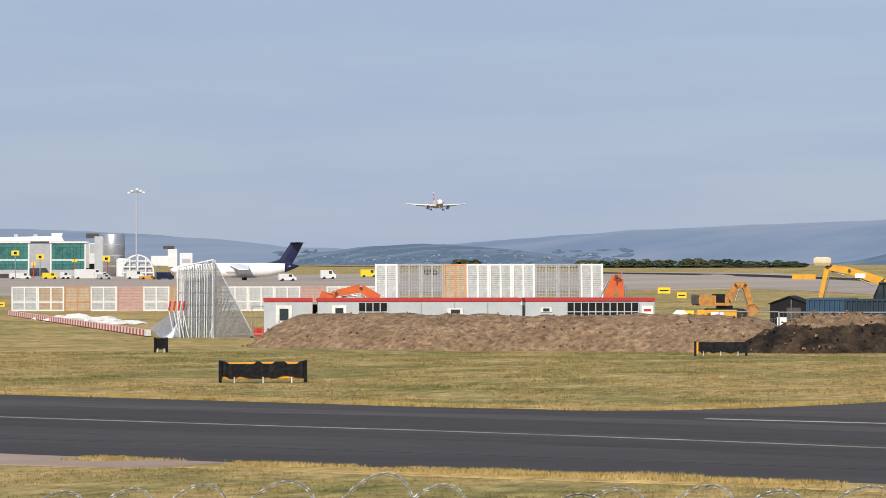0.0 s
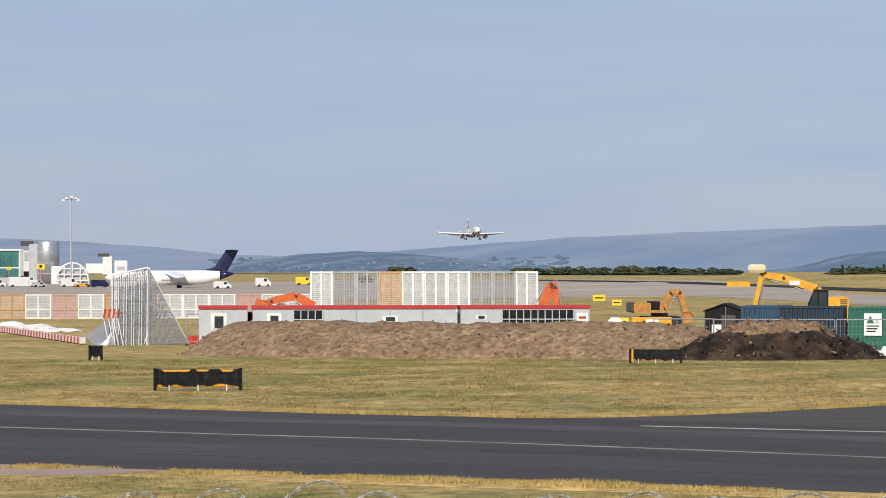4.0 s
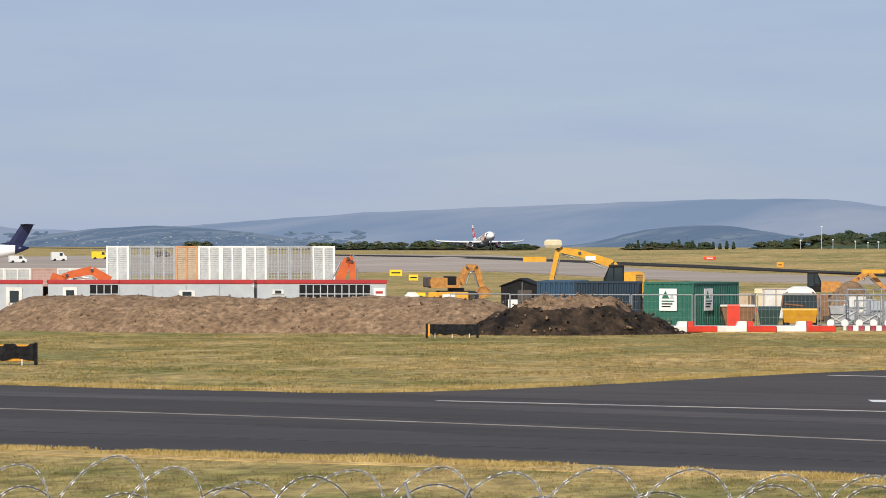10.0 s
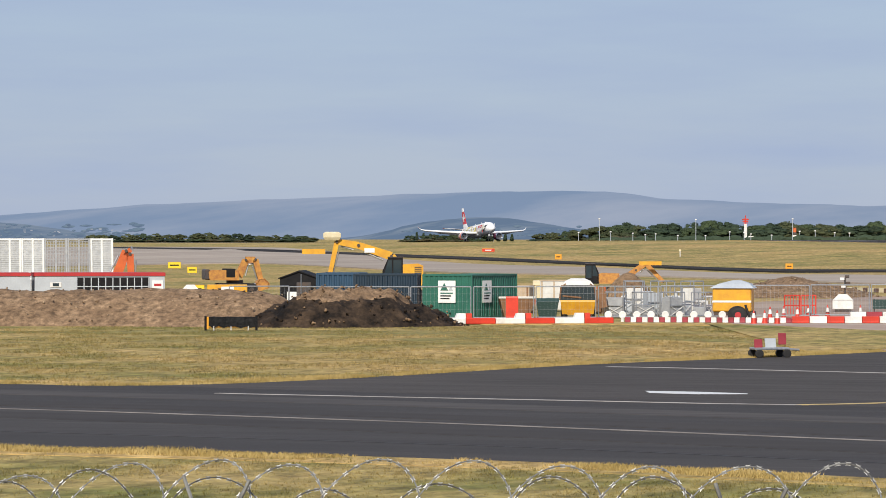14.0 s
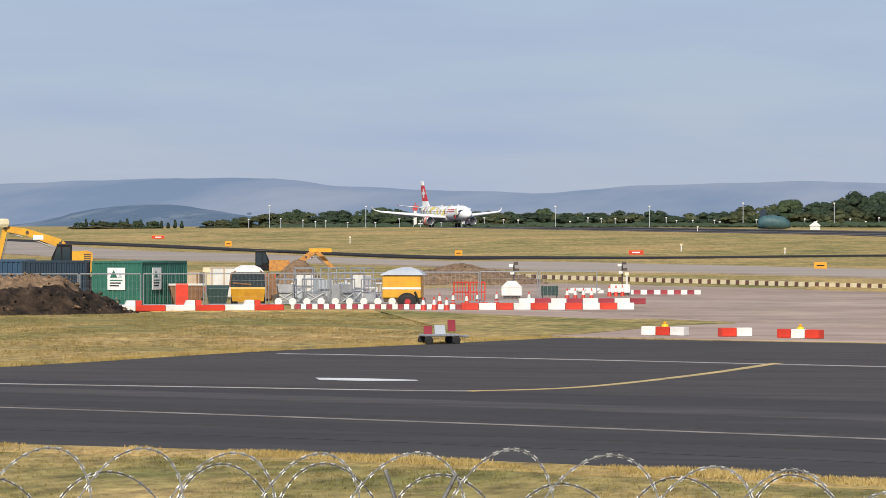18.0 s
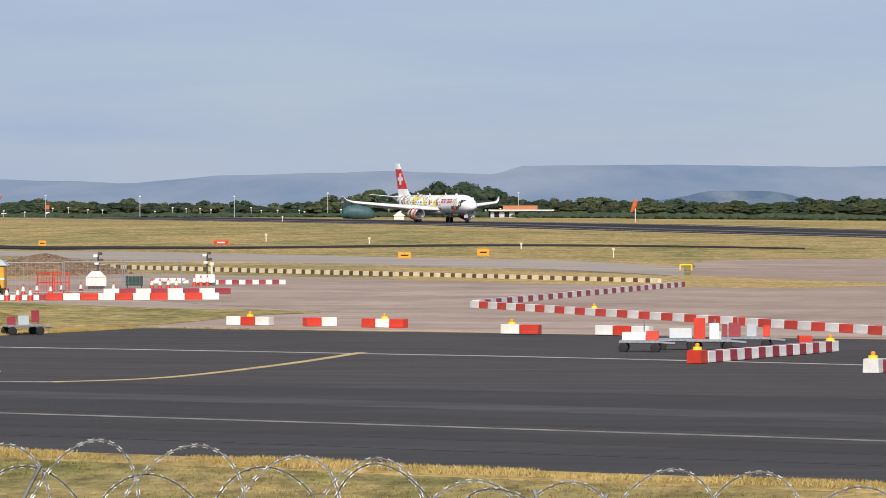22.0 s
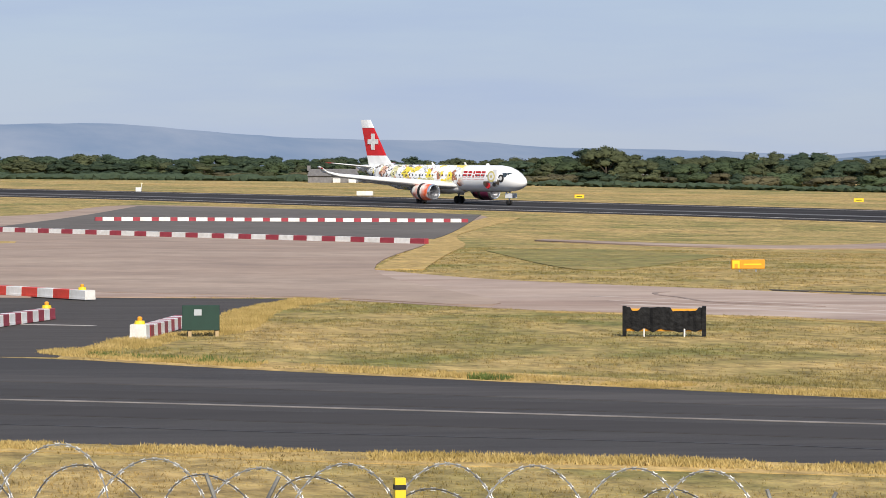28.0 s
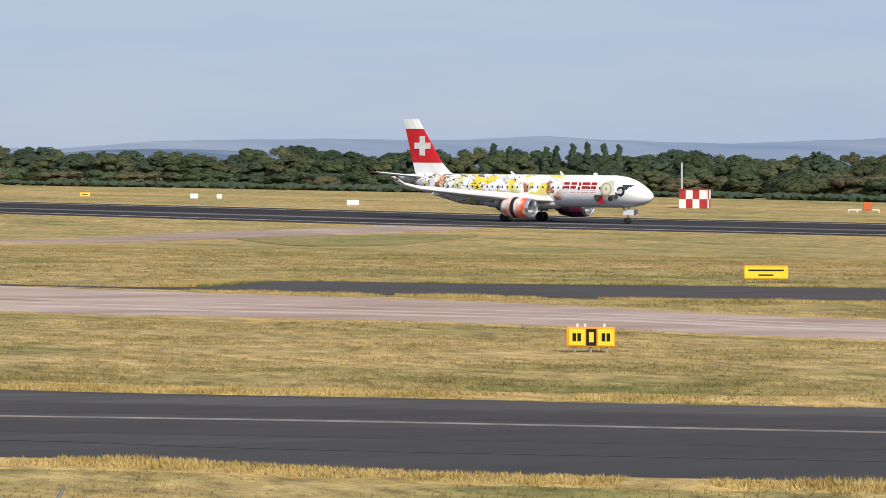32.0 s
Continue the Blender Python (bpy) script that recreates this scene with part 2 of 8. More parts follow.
def Box(x0, x1, y0, y1, z0, z1, bevel=0.0):
    bm = bmesh.new()
    box(bm, x0, x1, y0, y1, z0, z1, bevel)
    return bm


def tube(bm, a, b, r, seg=6, r2=None):
    """A rod from a to b."""
    a, b = Vector(a), Vector(b)
    d = b - a
    m = Matrix.Translation((a + b) / 2) @ d.to_track_quat("Z", "Y").to_matrix().to_4x4()
    bmesh.ops.create_cone(bm, cap_ends=True, segments=seg, radius1=r, radius2=r if r2 is None else r2, depth=d.length, matrix=m)


def rods(pairs, r, seg=6):
    bm = bmesh.new()
    for a, b in pairs:
        tube(bm, a, b, r, seg)
    return bm


def prism(pts, y0, y1):
    """An outline in x, z pushed from y0 to y1."""
    bm = bmesh.new()
    f0 = [bm.verts.new((x, y0, z)) for x, z in pts]
    f1 = [bm.verts.new((x, y1, z)) for x, z in pts]
    k = len(pts)
    bm.faces.new(f0)
    bm.faces.new(f1[::-1])
    for i in range(k):
        bm.faces.new((f0[(i + 1) % k], f0[i], f1[i], f1[(i + 1) % k]))
    bmesh.ops.recalc_face_normals(bm, faces=bm.faces)
    return bm


def loft(rings, closed=True, caps=True):
    """Rings of the same number of points joined into a skin."""
    bm = bmesh.new()
    rs = [[bm.verts.new(p) for p in ring] for ring in rings]
    k = len(rs[0])
    for a, b in zip(rs, rs[1:]):
        for i in range(k if closed else k - 1):
            bm.faces.new((a[i], a[(i + 1) % k], b[(i + 1) % k], b[i]))
    if caps and closed:
        bm.faces.new(rs[0][::-1])
        bm.faces.new(rs[-1])
    bmesh.ops.recalc_face_normals(bm, faces=bm.faces)
    return bm


def lathe(profile, seg=16, axis="X", caps=True):
    """A profile of (along, radius) turned round an axis."""
    rings = []
    for a, r in profile:
        ring = []
        for i in range(seg):
            c, s = math.cos(2 * math.pi * i / seg) * r, math.sin(2 * math.pi * i / seg) * r
            ring.append((a, c, s) if axis == "X" else (c, a, s) if axis == "Y" else (c, s, a))
        rings.append(ring)
    return loft(rings, caps=caps)


# ---- the lie of the land ----
# the runway runs straight past the camera; it falls towards the near end
RN, RU, RC = Vector((0.8419, 0.5397)), Vector((0.5397, -0.8419)), 355.0
FALL = ((-6000, 2.6), (-1500, 2.6), (-1150, 3.0), (-950, 3.5), (-792, 4.1), (-591, 2.85), (-545, 2.25), (-416, 0.95), (-376, 0.4), (-302, -0.52), (-234, -1.55), (-60, -3.2), (100, -4.0), (6000, -4.0))
FALL_S, FALL_Z = [a for a, b in FALL], [b for a, b in FALL]


def runway_z(s):
    return float(np.interp(s, FALL_S, FALL_Z))


def land(x, y):
    """The height of the ground."""
    c, s = RN.x * x + RN.y * y, RU.x * x + RU.y * y
    w = min(max((c - 120) / 180, 0), 1)
    z = runway_z(s) * w * w * (3 - 2 * w)
    # the bank on which the camera stands, behind the fence
    if y < 14:
        k = min(max((14 - y) / 9, 0), 1)
        z += 3.0 * k * k * (3 - 2 * k)
    return z


def spot(az, d, up=0.0, face=0.0):
    """A pose on the ground at a bearing and distance from the camera's stand; face turns it from looking back along the bearing."""
    x, y = d * math.sin(radians(az)), d * math.cos(radians(az))
    return pose(x, y, land(x, y) + up, 0, 0, face - az)


def on(x, y, up=0.0, rz=0.0):
    return pose(x, y, land(x, y) + up, 0, 0, rz)


def runway_pt(s, c=0.0, up=0.0):
    p = RN * (RC + c) + RU * s
    return Vector((p.x, p.y, runway_z(s) + up))


def sheet(name, rows, material, up, label="", kind="structure", category="", smooth=True):
    """A paved or grassed band laid on the land: rows of points across it, split along so that it follows the slope."""
    bm = bmesh.new()
    grid = [[bm.verts.new((x, y, land(x, y) + up)) for x, y in r] for r in rows]
    for a, b in zip(grid, grid[1:]):
        for i in range(len(a) - 1):
            bm.faces.new((a[i], a[i + 1], b[i + 1], b[i]))
    bmesh.ops.recalc_face_normals(bm, faces=bm.faces)
    for f in bm.faces:
        if f.normal.z < 0:
            f.normal_flip()
    # the edges of the layer go down into the ground
    rim = grid[0] + [r[-1] for r in grid[1:]] + grid[-1][-2::-1] + [r[0] for r in grid[-2:0:-1]]
    top = [bm.verts.new(v.co) for v in rim]
    low = [bm.verts.new((v.co.x, v.co.y, v.co.z - up - 0.06)) for v in rim]
    for i in range(len(rim)):
        j = (i + 1) % len(rim)
        bm.faces.new((top[i], top[j], low[j], low[i]))
    ob = part(name, bm, material, smooth=smooth)
    return tagged(ob, label, category or name.replace("_", " "), kind=kind)


def smooth_line(pts, n):
    """A Catmull-Rom line through points, n steps to each span."""
    out = []
    q = [pts[0]] + list(pts) + [pts[-1]]
    for i in range(1, len(q) - 2):
        p0, p1, p2, p3 = (Vector(a) for a in q[i - 1:i + 3])
        for k in range(n):
            t = k / n
            out.append(0.5 * ((2 * p1) + (p2 - p0) * t + (2 * p0 - 5 * p1 + 4 * p2 - p3) * t * t + (3 * p1 - p0 - 3 * p2 + p3) * t ** 3))
    out.append(Vector(pts[-1]))
    return out


PAVED = []


def band(name, edge_a, edge_b, material, up, label="", n=8, across=4, category=""):
    """A band between two lines with the same number of points."""
    a, b = smooth_line(edge_a, n), smooth_line(edge_b, n)
    if material not in (M_GRASS, M_STRAW, M_GREEN):
        PAVED.append([tuple(p) for p in a + b[::-1]])
    rows = [[tuple(p.lerp(q, i / across)) for i in range(across + 1)] for p, q in zip(a, b)]
    return sheet(name, rows, material, up, label, category=category)


def stripe(name, pts, width, material, up, label="", n=6):
    """A painted line of that width along points."""
    a = smooth_line(pts, n)
    rows = []
    for i, p in enumerate(a):
        d = (a[min(i + 1, len(a) - 1)] - a[max(i - 1, 0)]).normalized()
        nrm = Vector((-d.y, d.x)) * width / 2
        rows.append([tuple(p - nrm), tuple(p + nrm)])
    return sheet(name, rows, material, up, label, category="line marking")


# ground: one sheet, finer near and towards the runway
bm = bmesh.new()
dists = [0.0, 4, 7, 10, 13, 16, 22, 30, 40, 55, 70, 90, 110, 130, 145, 160, 175, 190] + [205 + 15 * i for i in range(40)] + [820, 860, 900, 950, 1000, 1060, 1130, 1210, 1300, 1400, 1600, 1900, 2400, 3200, 4900]
angs = [-180 + 10 * i for i in range(14)] + [-42 + i for i in range(85)] + [50 + 10 * i for i in range(13)]
g_rows = []
for d in dists[1:]:
    g_rows.append([bm.verts.new((d * math.sin(radians(a)), d * math.cos(radians(a)), land(d * math.sin(radians(a)), d * math.cos(radians(a))))) for a in angs])
hub = bm.verts.new((0, 0, land(0, 0)))
na = len(angs)
for i in range(na):
    bm.faces.new((hub, g_rows[0][(i + 1) % na], g_rows[0][i]))
    for a, b in zip(g_rows, g_rows[1:]):
        bm.faces.new((a[i], a[(i + 1) % na], b[(i + 1) % na], b[i]))
bmesh.ops.recalc_face_normals(bm, faces=bm.faces)
ground = tagged(part("ground", bm, M_GRASS, smooth=True), "dry mown airfield grass, straw-coloured with green patches", "grass", kind="structure")

# near taxiway and the junction that leaves it
TAXI_N = [(-183.2, 113.6), (-77.8, 87.8), (-38.5, 79.3), (-21.6, 76.8), (-12.3, 73.4), (-2.3, 68.4), (4.3, 65.5), (10.7, 61.6), (17.6, 57.8), (22.3, 52.6), (42.0, 38.6), (108.8, 6.2)]
TAXI_F = [(-179.9, 144.5), (-67.2, 117.6), (-47.5, 112.5), (-38.3, 112.4), (-28.1, 111.3), (-13.0, 104.3), (-2.0, 99.3), (7.5, 94.7), (20.6, 77.9), (28.3, 70.7), (49.9, 54.5), (121.4, 21.7)]
band("near_taxiway", TAXI_N, TAXI_F, M_ASPHALT2, 0.006, "dark worn asphalt taxiway with painted lines", category="taxiway")
band("junction_asphalt", [(-39.8, 112.0), (-36.2, 118.0), (-33.2, 127.0), (-30.2, 136.0), (-26.1, 143.9), (-21.8, 153.7)], [(7.8, 95.4), (9.1, 100.8), (10.5, 105.7), (13.1, 111.0), (16.1, 125.7), (20.2, 137.8)], M_ASPHALT, 0.010, "newer black asphalt of a closed taxiway junction", category="taxiway")
stripe("centre_line", [(-158.9, 125.7), (-57.0, 100.3), (-40.4, 96.5), (-26.6, 92.2), (-13.5, 86.7), (-2.6, 81.6), (6.8, 76.9), (19.3, 68.4), (26.4, 63.3), (41.3, 51.0)], 0.22, mat("faded_line_paint", (0.30, 0.27, 0.25), (0.15, 0.135, 0.125), scale=0.8, rough=0.9, detail=9, spec=0.1), 0.019, "worn white painted line on asphalt")
stripe("junction_line", [(-29.4, 132.9), (-26.0, 132.1), (-17.0, 128.7), (-10.4, 126.0), (-4.1, 123.3), (6.0, 117.7), (10.5, 114.8)], 0.40, M_LINE, 0.016, "thin white painted line across the junction")
stripe("yellow_line", [(-10.4, 127.0), (-12.0, 117.2), (-14.5, 107.3), (-17.4, 104.1)], 0.40, M_YLINE, 0.017, "curving yellow painted guide line")
stripe("worn_guide_line", [(-17.3, 104.15), (-20.5, 104.4), (-24.1, 105.1), (-30.2, 106.1), (-36.0, 107.2)], 0.30, M_LINE, 0.0145, "worn pale guide line on asphalt")
band("paint_patch", [(-23.6, 112.2), (-22.0, 112.0), (-20.2, 111.2)], [(-23.2, 110.9), (-21.7, 110.4), (-20.1, 110.8)], M_WHITE, 0.015, "fresh white painted patch on asphalt", n=3, across=2, category="line marking")

# runway
s_rows = [-2800, -2000, -1600, -1300, -1100, -950, -870, -792, -720, -650, -591, -545, -480, -416, -376, -340, -302, -270, -234, -190, -140, -60, 20, 100, 300]
rows = [[tuple((RN * (RC + c) + RU * s)) for c in (-30, -22, -8, 8, 22, 30)] for s in s_rows]
sheet("runway", rows, M_RUNWAY, 0.03, "long dark asphalt runway with rubber marks", category="runway")

# far paving
band("parallel_taxiway", [(-659.5, 1120.7), (-498.7, 1136.2), (-282.9, 853.4), (-158.7, 582.7), (-114.4, 508.0), (-79.6, 444.3), (-64.9, 436.3), (-42.8, 412.2), (-23.0, 389.1), (-11.2, 379.4), (2.0, 343.6)],
     [(-264.0, 448.3), (-227.6, 519.6), (-196.9, 593.5), (-130.1, 477.9), (-99.0, 439.5), (-72.1, 403.2), (-55.6, 373.3), (-37.2, 358.9), (-20.0, 335.9), (-9.5, 321.2), (1.7, 287.5)], M_APRON, 0.16, "pale beige concrete taxiway and apron", n=5, category="taxiway")
band("dark_strip", [(-359.0, 969.4), (-176.3, 647.5), (-124.8, 553.8), (-87.1, 486.2), (-70.7, 475.5), (-52.1, 469.3), (-25.0, 481.0), (-1.9, 477.0), (17.9, 464.0)], [(-342.9, 925.8), (-169.2, 621.5), (-120.8, 536.0), (-83.9, 466.7), (-68.9, 461.5), (-51.5, 461.9), (-25.0, 475.5), (-1.9, 472.8), (17.8, 462.5)], M_RUNWAY, 0.20, "dark asphalt strip beside the taxiway", n=5, category="asphalt strip")
band("crossing_concrete", [(-42.3, 294.2), (-24.4, 275.2), (-8.5, 258.0), (0.0, 252.3), (2.0, 288.4), (3.0, 342.7), (6.0, 390.0), (30.0, 416.4), (51.0, 483.2), (85.2, 427.6)],
     [(-52.2, 244.4), (-30.0, 204.1), (-15.0, 177.5), (8.0, 151.4), (20.7, 138.9), (26.8, 131.1), (30.1, 178.3), (49.5, 270.1), (62.1, 339.0), (84.2, 419.3)], M_CONCRETE, 0.06, "wide stained beige concrete taxiway crossing", n=7, across=5, category="taxiway")
band("site_apron", [(-52.2, 245.6), (-42.1, 226.1), (-33.1, 209.0), (-24.5, 197.4), (-18.0, 182.4)], [(-22.5, 155.5), (-15.0, 152.2), (-8.0, 149.6), (4.0, 143.0), (20.5, 138.9)], M_PINK, 0.045, "pinkish worn concrete beside the works", n=6, category="taxiway")
band("second_taxiway", [(20.7, 138.9), (26.8, 125.0), (33.2, 118.2), (35.5, 113.9), (44.2, 103.5), (50.4, 89.0), (69.2, 64.2), (128.8, 21.4)], [(30.1, 178.3), (32.8, 160.5), (40.1, 143.6), (43.3, 136.2), (51.5, 118.8), (57.0, 100.3), (77.5, 73.6), (135.9, 31.4)], M_PINK, 0.022, "worn pinkish concrete taxiway with pale streaks", n=7, category="taxiway")
band("asphalt_strip", [(40.7, 144.0), (45.8, 134.7), (48.1, 131.2), (53.7, 124.3), (64.6, 113.0), (94.9, 80.9)], [(40.9, 145.2), (46.8, 138.3), (52.8, 144.1), (59.3, 138.3), (72.1, 127.3), (103.0, 91.3)], M_ASPHALT, 0.026, "dark asphalt strip edged by dry grass", n=6, category="asphalt strip")
band("exit_lane", [(63.8, 298.1), (76.2, 265.4), (115.9, 317.7), (151.7, 352.5)], [(66.2, 305.3), (80.4, 282.1), (112.8, 332.3), (148.5, 365.8)], M_CONCRETE, 0.12, "narrow pale paved lane across grass", n=5, across=2, category="lane")
band("edge_pad", [(-183.2, 113.5), (-77.8, 87.7), (-46.2, 80.9), (-38.7, 79.2)], [(-180.0, 107.5), (-75.0, 83.0), (-43.4, 76.4), (-38.6, 78.8)], M_CONCRETE, 0.02, "pale concrete pad at the taxiway edge", n=4, across=2, category="pad")
band("grass_tongue", [(-39.0, 201.0), (-25.0, 184.4), (-20.5, 182.6), (-16.6, 177.6)], [(-25.0, 151.6), (-21.6, 157.6), (-19.2, 170.8), (-16.5, 176.4)], M_GRASS, 0.066, "tongue of dry grass between asphalt and concrete", n=6, category="grass")
band("grass_islet", [(-53.2, 195.4), (-40.1, 196.6), (-32.0, 194.8), (-22.4, 182.5), (-16.1, 176.1)], [(-50.2, 199.8), (-38.1, 201.1), (-30.0, 200.6), (-24.4, 193.2), (-16.6, 178.8)], M_STRAW, 0.04, "dry straw-coloured grass tongue", n=6, category="grass")
band("grass_strip", [(-22.0, 320.0), (-1.2, 303.0), (8.3, 281.0), (18.6, 264.0)], [(-20.0, 268.0), (-1.0, 244.7), (9.0, 241.5), (18.0, 257.0)], M_STRAW, 0.075, "bleached grass strip beside the cream blocks", n=6, category="grass")
band("exit_asphalt", [(21.1, 340.6), (33.5, 325.5), (47.0, 313.7), (56.0, 301.9)], [(49.3, 475.7), (62.3, 464.6), (74.6, 450.6), (85.7, 430.8)], field("exit_grey_asphalt", [(0.12, 0.105, 0.092), (0.16, 0.14, 0.122), (0.10, 0.088, 0.078)], (0.05, 0.2), stretch=(0.5, 0.5, 1), bump=0.0, grain=0.2), 0.10, "grey asphalt of the closed runway exit", n=6, across=8, category="taxiway")
# straw-coloured verges along the taxiways
band("verge", [(-157.8, 138.3), (-67.2, 117.9), (-47.5, 112.9), (-40.1, 112.6)], [(-157.7, 140.4), (-67.2, 120.6), (-47.5, 115.5), (-39.1, 115.3)], M_STRAW, 0.013, "strip of bleached grass along the taxiway", n=8, across=2, category="grass")
band("verge", [(7.7, 94.9), (12.0, 88.5), (20.7, 78.0), (28.4, 70.8), (49.8, 54.7)], [(8.2, 97.6), (13.5, 91.4), (22.4, 80.2), (29.9, 72.6), (51.9, 56.6)], M_STRAW, 0.013, "strip of bleached grass along the taxiway", n=8, across=2, category="grass")
band("verge", [(-161.0, 105.1), (-61.8, 81.1), (-38.6, 77.0), (-21.6, 74.5), (-12.3, 71.2), (-2.3, 66.2), (4.3, 63.3), (10.7, 59.2), (17.6, 55.4), (22.4, 50.3), (42.1, 36.5)], [(-160.7, 108.1), (-77.8, 87.9), (-38.5, 79.4), (-21.6, 76.9), (-12.3, 73.6), (-2.3, 68.6), (4.3, 65.6), (10.7, 61.7), (17.6, 57.9), (22.3, 52.7), (42.0, 38.7)], M_STRAW, 0.013, "strip of bleached grass along the taxiway", n=8, across=2, category="grass")
band("green_strip", [(-79.0, 172.2), (-40.1, 170.8), (-26.0, 159.2)], [(-79.0, 173.1), (-44.2, 181.7), (-26.2, 160.0)], M_GREEN, 0.008, "greener band in the dry grass", n=8, across=2, category="grass")
band("green_strip", [(48.1, 240.0), (57.9, 250.7), (60.5, 225.5)], [(47.2, 235.4), (40.4, 175.1), (59.1, 220.4)], M_GREEN, 0.045, "greener band in the dry grass", n=8, across=3, category="grass")
band("green_strip", [(113.0, 325.4), (125.4, 328.4), (142.6, 332.2)], [(112.1, 322.7), (101.7, 266.2), (139.7, 325.4)], M_GREEN, 0.045, "greener band in the dry grass", n=8, across=3, category="grass")
band("green_strip", [(-47.4, 167.2), (-44.7, 169.7), (-41.3, 168.3)], [(-47.1, 166.1), (-41.9, 158.8), (-41.1, 167.6)], M_GREEN, 0.012, "greener band in the dry grass", n=8, across=3, category="grass")
band("green_strip", [(-77.6, 141.6), (-72.2, 150.3), (-65.9, 157.5)], [(-77.1, 140.7), (-66.2, 137.9), (-65.4, 156.4)], M_GREEN, 0.012, "greener band in the dry grass", n=8, across=3, category="grass")
EDGE_NEAR = [(26.8, 125.0), (33.2, 118.2), (35.5, 113.9), (44.2, 103.5), (50.4, 89.0), (69.2, 64.2), (128.8, 21.4)]
EDGE_FAR = [(41.5, 141.5), (44.6, 134.6), (51.5, 118.8), (57.0, 100.3), (77.5, 73.6), (135.9, 31.4)]
EDGE_CROSS = [(30.1, 178.3), (40.0, 225.0), (49.5, 270.1), (62.1, 339.0), (84.2, 419.3)]
EDGE_LANE = [(63.8, 298.1), (76.2, 265.4), (115.9, 317.7), (151.7, 352.5)]
for line, out in ((EDGE_NEAR, -1.6), (EDGE_FAR, 1.8), (EDGE_LANE, -3.0)):
    band("verge", line, [tuple(Vector(p) * (1 + out / Vector(p).length)) for p in line], M_STRAW, 0.018, "strip of bleached grass along the concrete", n=8, across=2, category="grass")
band("verge", EDGE_CROSS, [(x + 1.2 + 0.006 * y, y - 1) for x, y in EDGE_CROSS], M_STRAW, 0.05, "strip of bleached grass along the concrete", n=8, across=2, category="grass")
# older lighter lane down the near taxiway, and dark wheel tracks
stripe("worn_lane", [(-158.3, 133.0), (-56.9, 109.1), (-40.4, 105.7), (-27.1, 101.3), (-13.5, 95.5), (-2.0, 90.1), (8.0, 84.6), (19.6, 75.2), (27.3, 69.1), (47.7, 53.5)], 2.6, mat("worn_asphalt", (0.092, 0.083, 0.078), (0.060, 0.054, 0.052), scale=0.5, stretch=(0.2, 2, 1), rough=0.9, detail=9, spec=0.15), 0.014, "paler worn lane of the asphalt taxiway", n=8)
M_TRACK = mat("rubber_marks", (0.20, 0.15, 0.12), (0.33, 0.24, 0.19), scale=0.4, rough=0.9)
stripe("tyre_track", [(14.0, 217.6), (8.0, 208.1), (10.0, 201.0), (22.0, 210.8), (34.0, 232.6)], 0.4, M_TRACK, 0.034, "dark rubber tyre track on concrete")
stripe("tyre_track", [(36.0, 142.6), (35.2, 141.6), (34.8, 139.2), (34.9, 136.6), (34.9, 131.0), (37.5, 126.0)], 0.22, M_TRACK, 0.036, "dark rubber tyre track on concrete")
for off in (-23, 23):
    stripe("runway_edge_line", [tuple(RN * (RC + off) + RU * s) for s in (-1900, -1400, -1000, -792, -680, -591, -545, -416, -340, -270, -200, -100, 0)], 0.9, M_LINE, 0.05, "faint white runway edge line")
stripe("runway_centre", [tuple(RN * (RC - 6) + RU * s) for s in (-1400, -1000, -792, -680, -591, -545, -416, -340, -270, -200, -100, 0)], 4.0, mat("runway_groove", (0.17, 0.165, 0.17), (0.11, 0.105, 0.105), scale=0.05, rough=0.95, spec=0.1), 0.045, "paler worn lane of the runway")
band("runway_verge", [tuple(RN * (RC - 33) + RU * s) for s in (-1000, -792, -591, -545, -416, -302, -234, -60, 60)], [tuple(RN * (RC - 30.2) + RU * s) for s in (-1000, -792, -591, -545, -416, -302, -234, -60, 60)], M_STRAW, 0.03, "bleached grass edge of the runway", n=4, across=1, category="grass")
band("far_verge", [tuple(RN * (RC + 30.2) + RU * s) for s in (-1000, -792, -591, -545, -416, -302, -234, -60, 60)], [tuple(RN * (RC + 36) + RU * s) for s in (-1000, -792, -591, -545, -416, -302, -234, -60, 60)], M_STRAW, 0.03, "bleached grass edge of the runway", n=4, across=1, category="grass")
band("field_path", [tuple(RN * (RC + 95) + RU * s) for s in (-792, -591, -545, -416, -302, -234, -60, 60)], [tuple(RN * (RC + 110) + RU * s) for s in (-792, -591, -545, -416, -302, -234, -60, 60)], M_STRAW, 0.03, "bleached band across the far grass", n=4, across=1, category="grass")

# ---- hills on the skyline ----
# aerial haze is painted into both hill materials as a blue glow
M_MOOR = distance("hazed_moorland", (0.05, 0.066, 0.075), (0.15, 0.145, 0.13), 0.0045, 0.262, (0.60, 0.82, 1.30), stretch=(1, 0.12, 3), lo=0.36, hi=0.66)
M_WOODED = distance("hazed_wooded_hill", (0.022, 0.036, 0.036), (0.13, 0.135, 0.11), 0.022, 0.195, (0.57, 0.80, 1.30), stretch=(1, 0.08, 1.6), lo=0.46, hi=0.70)


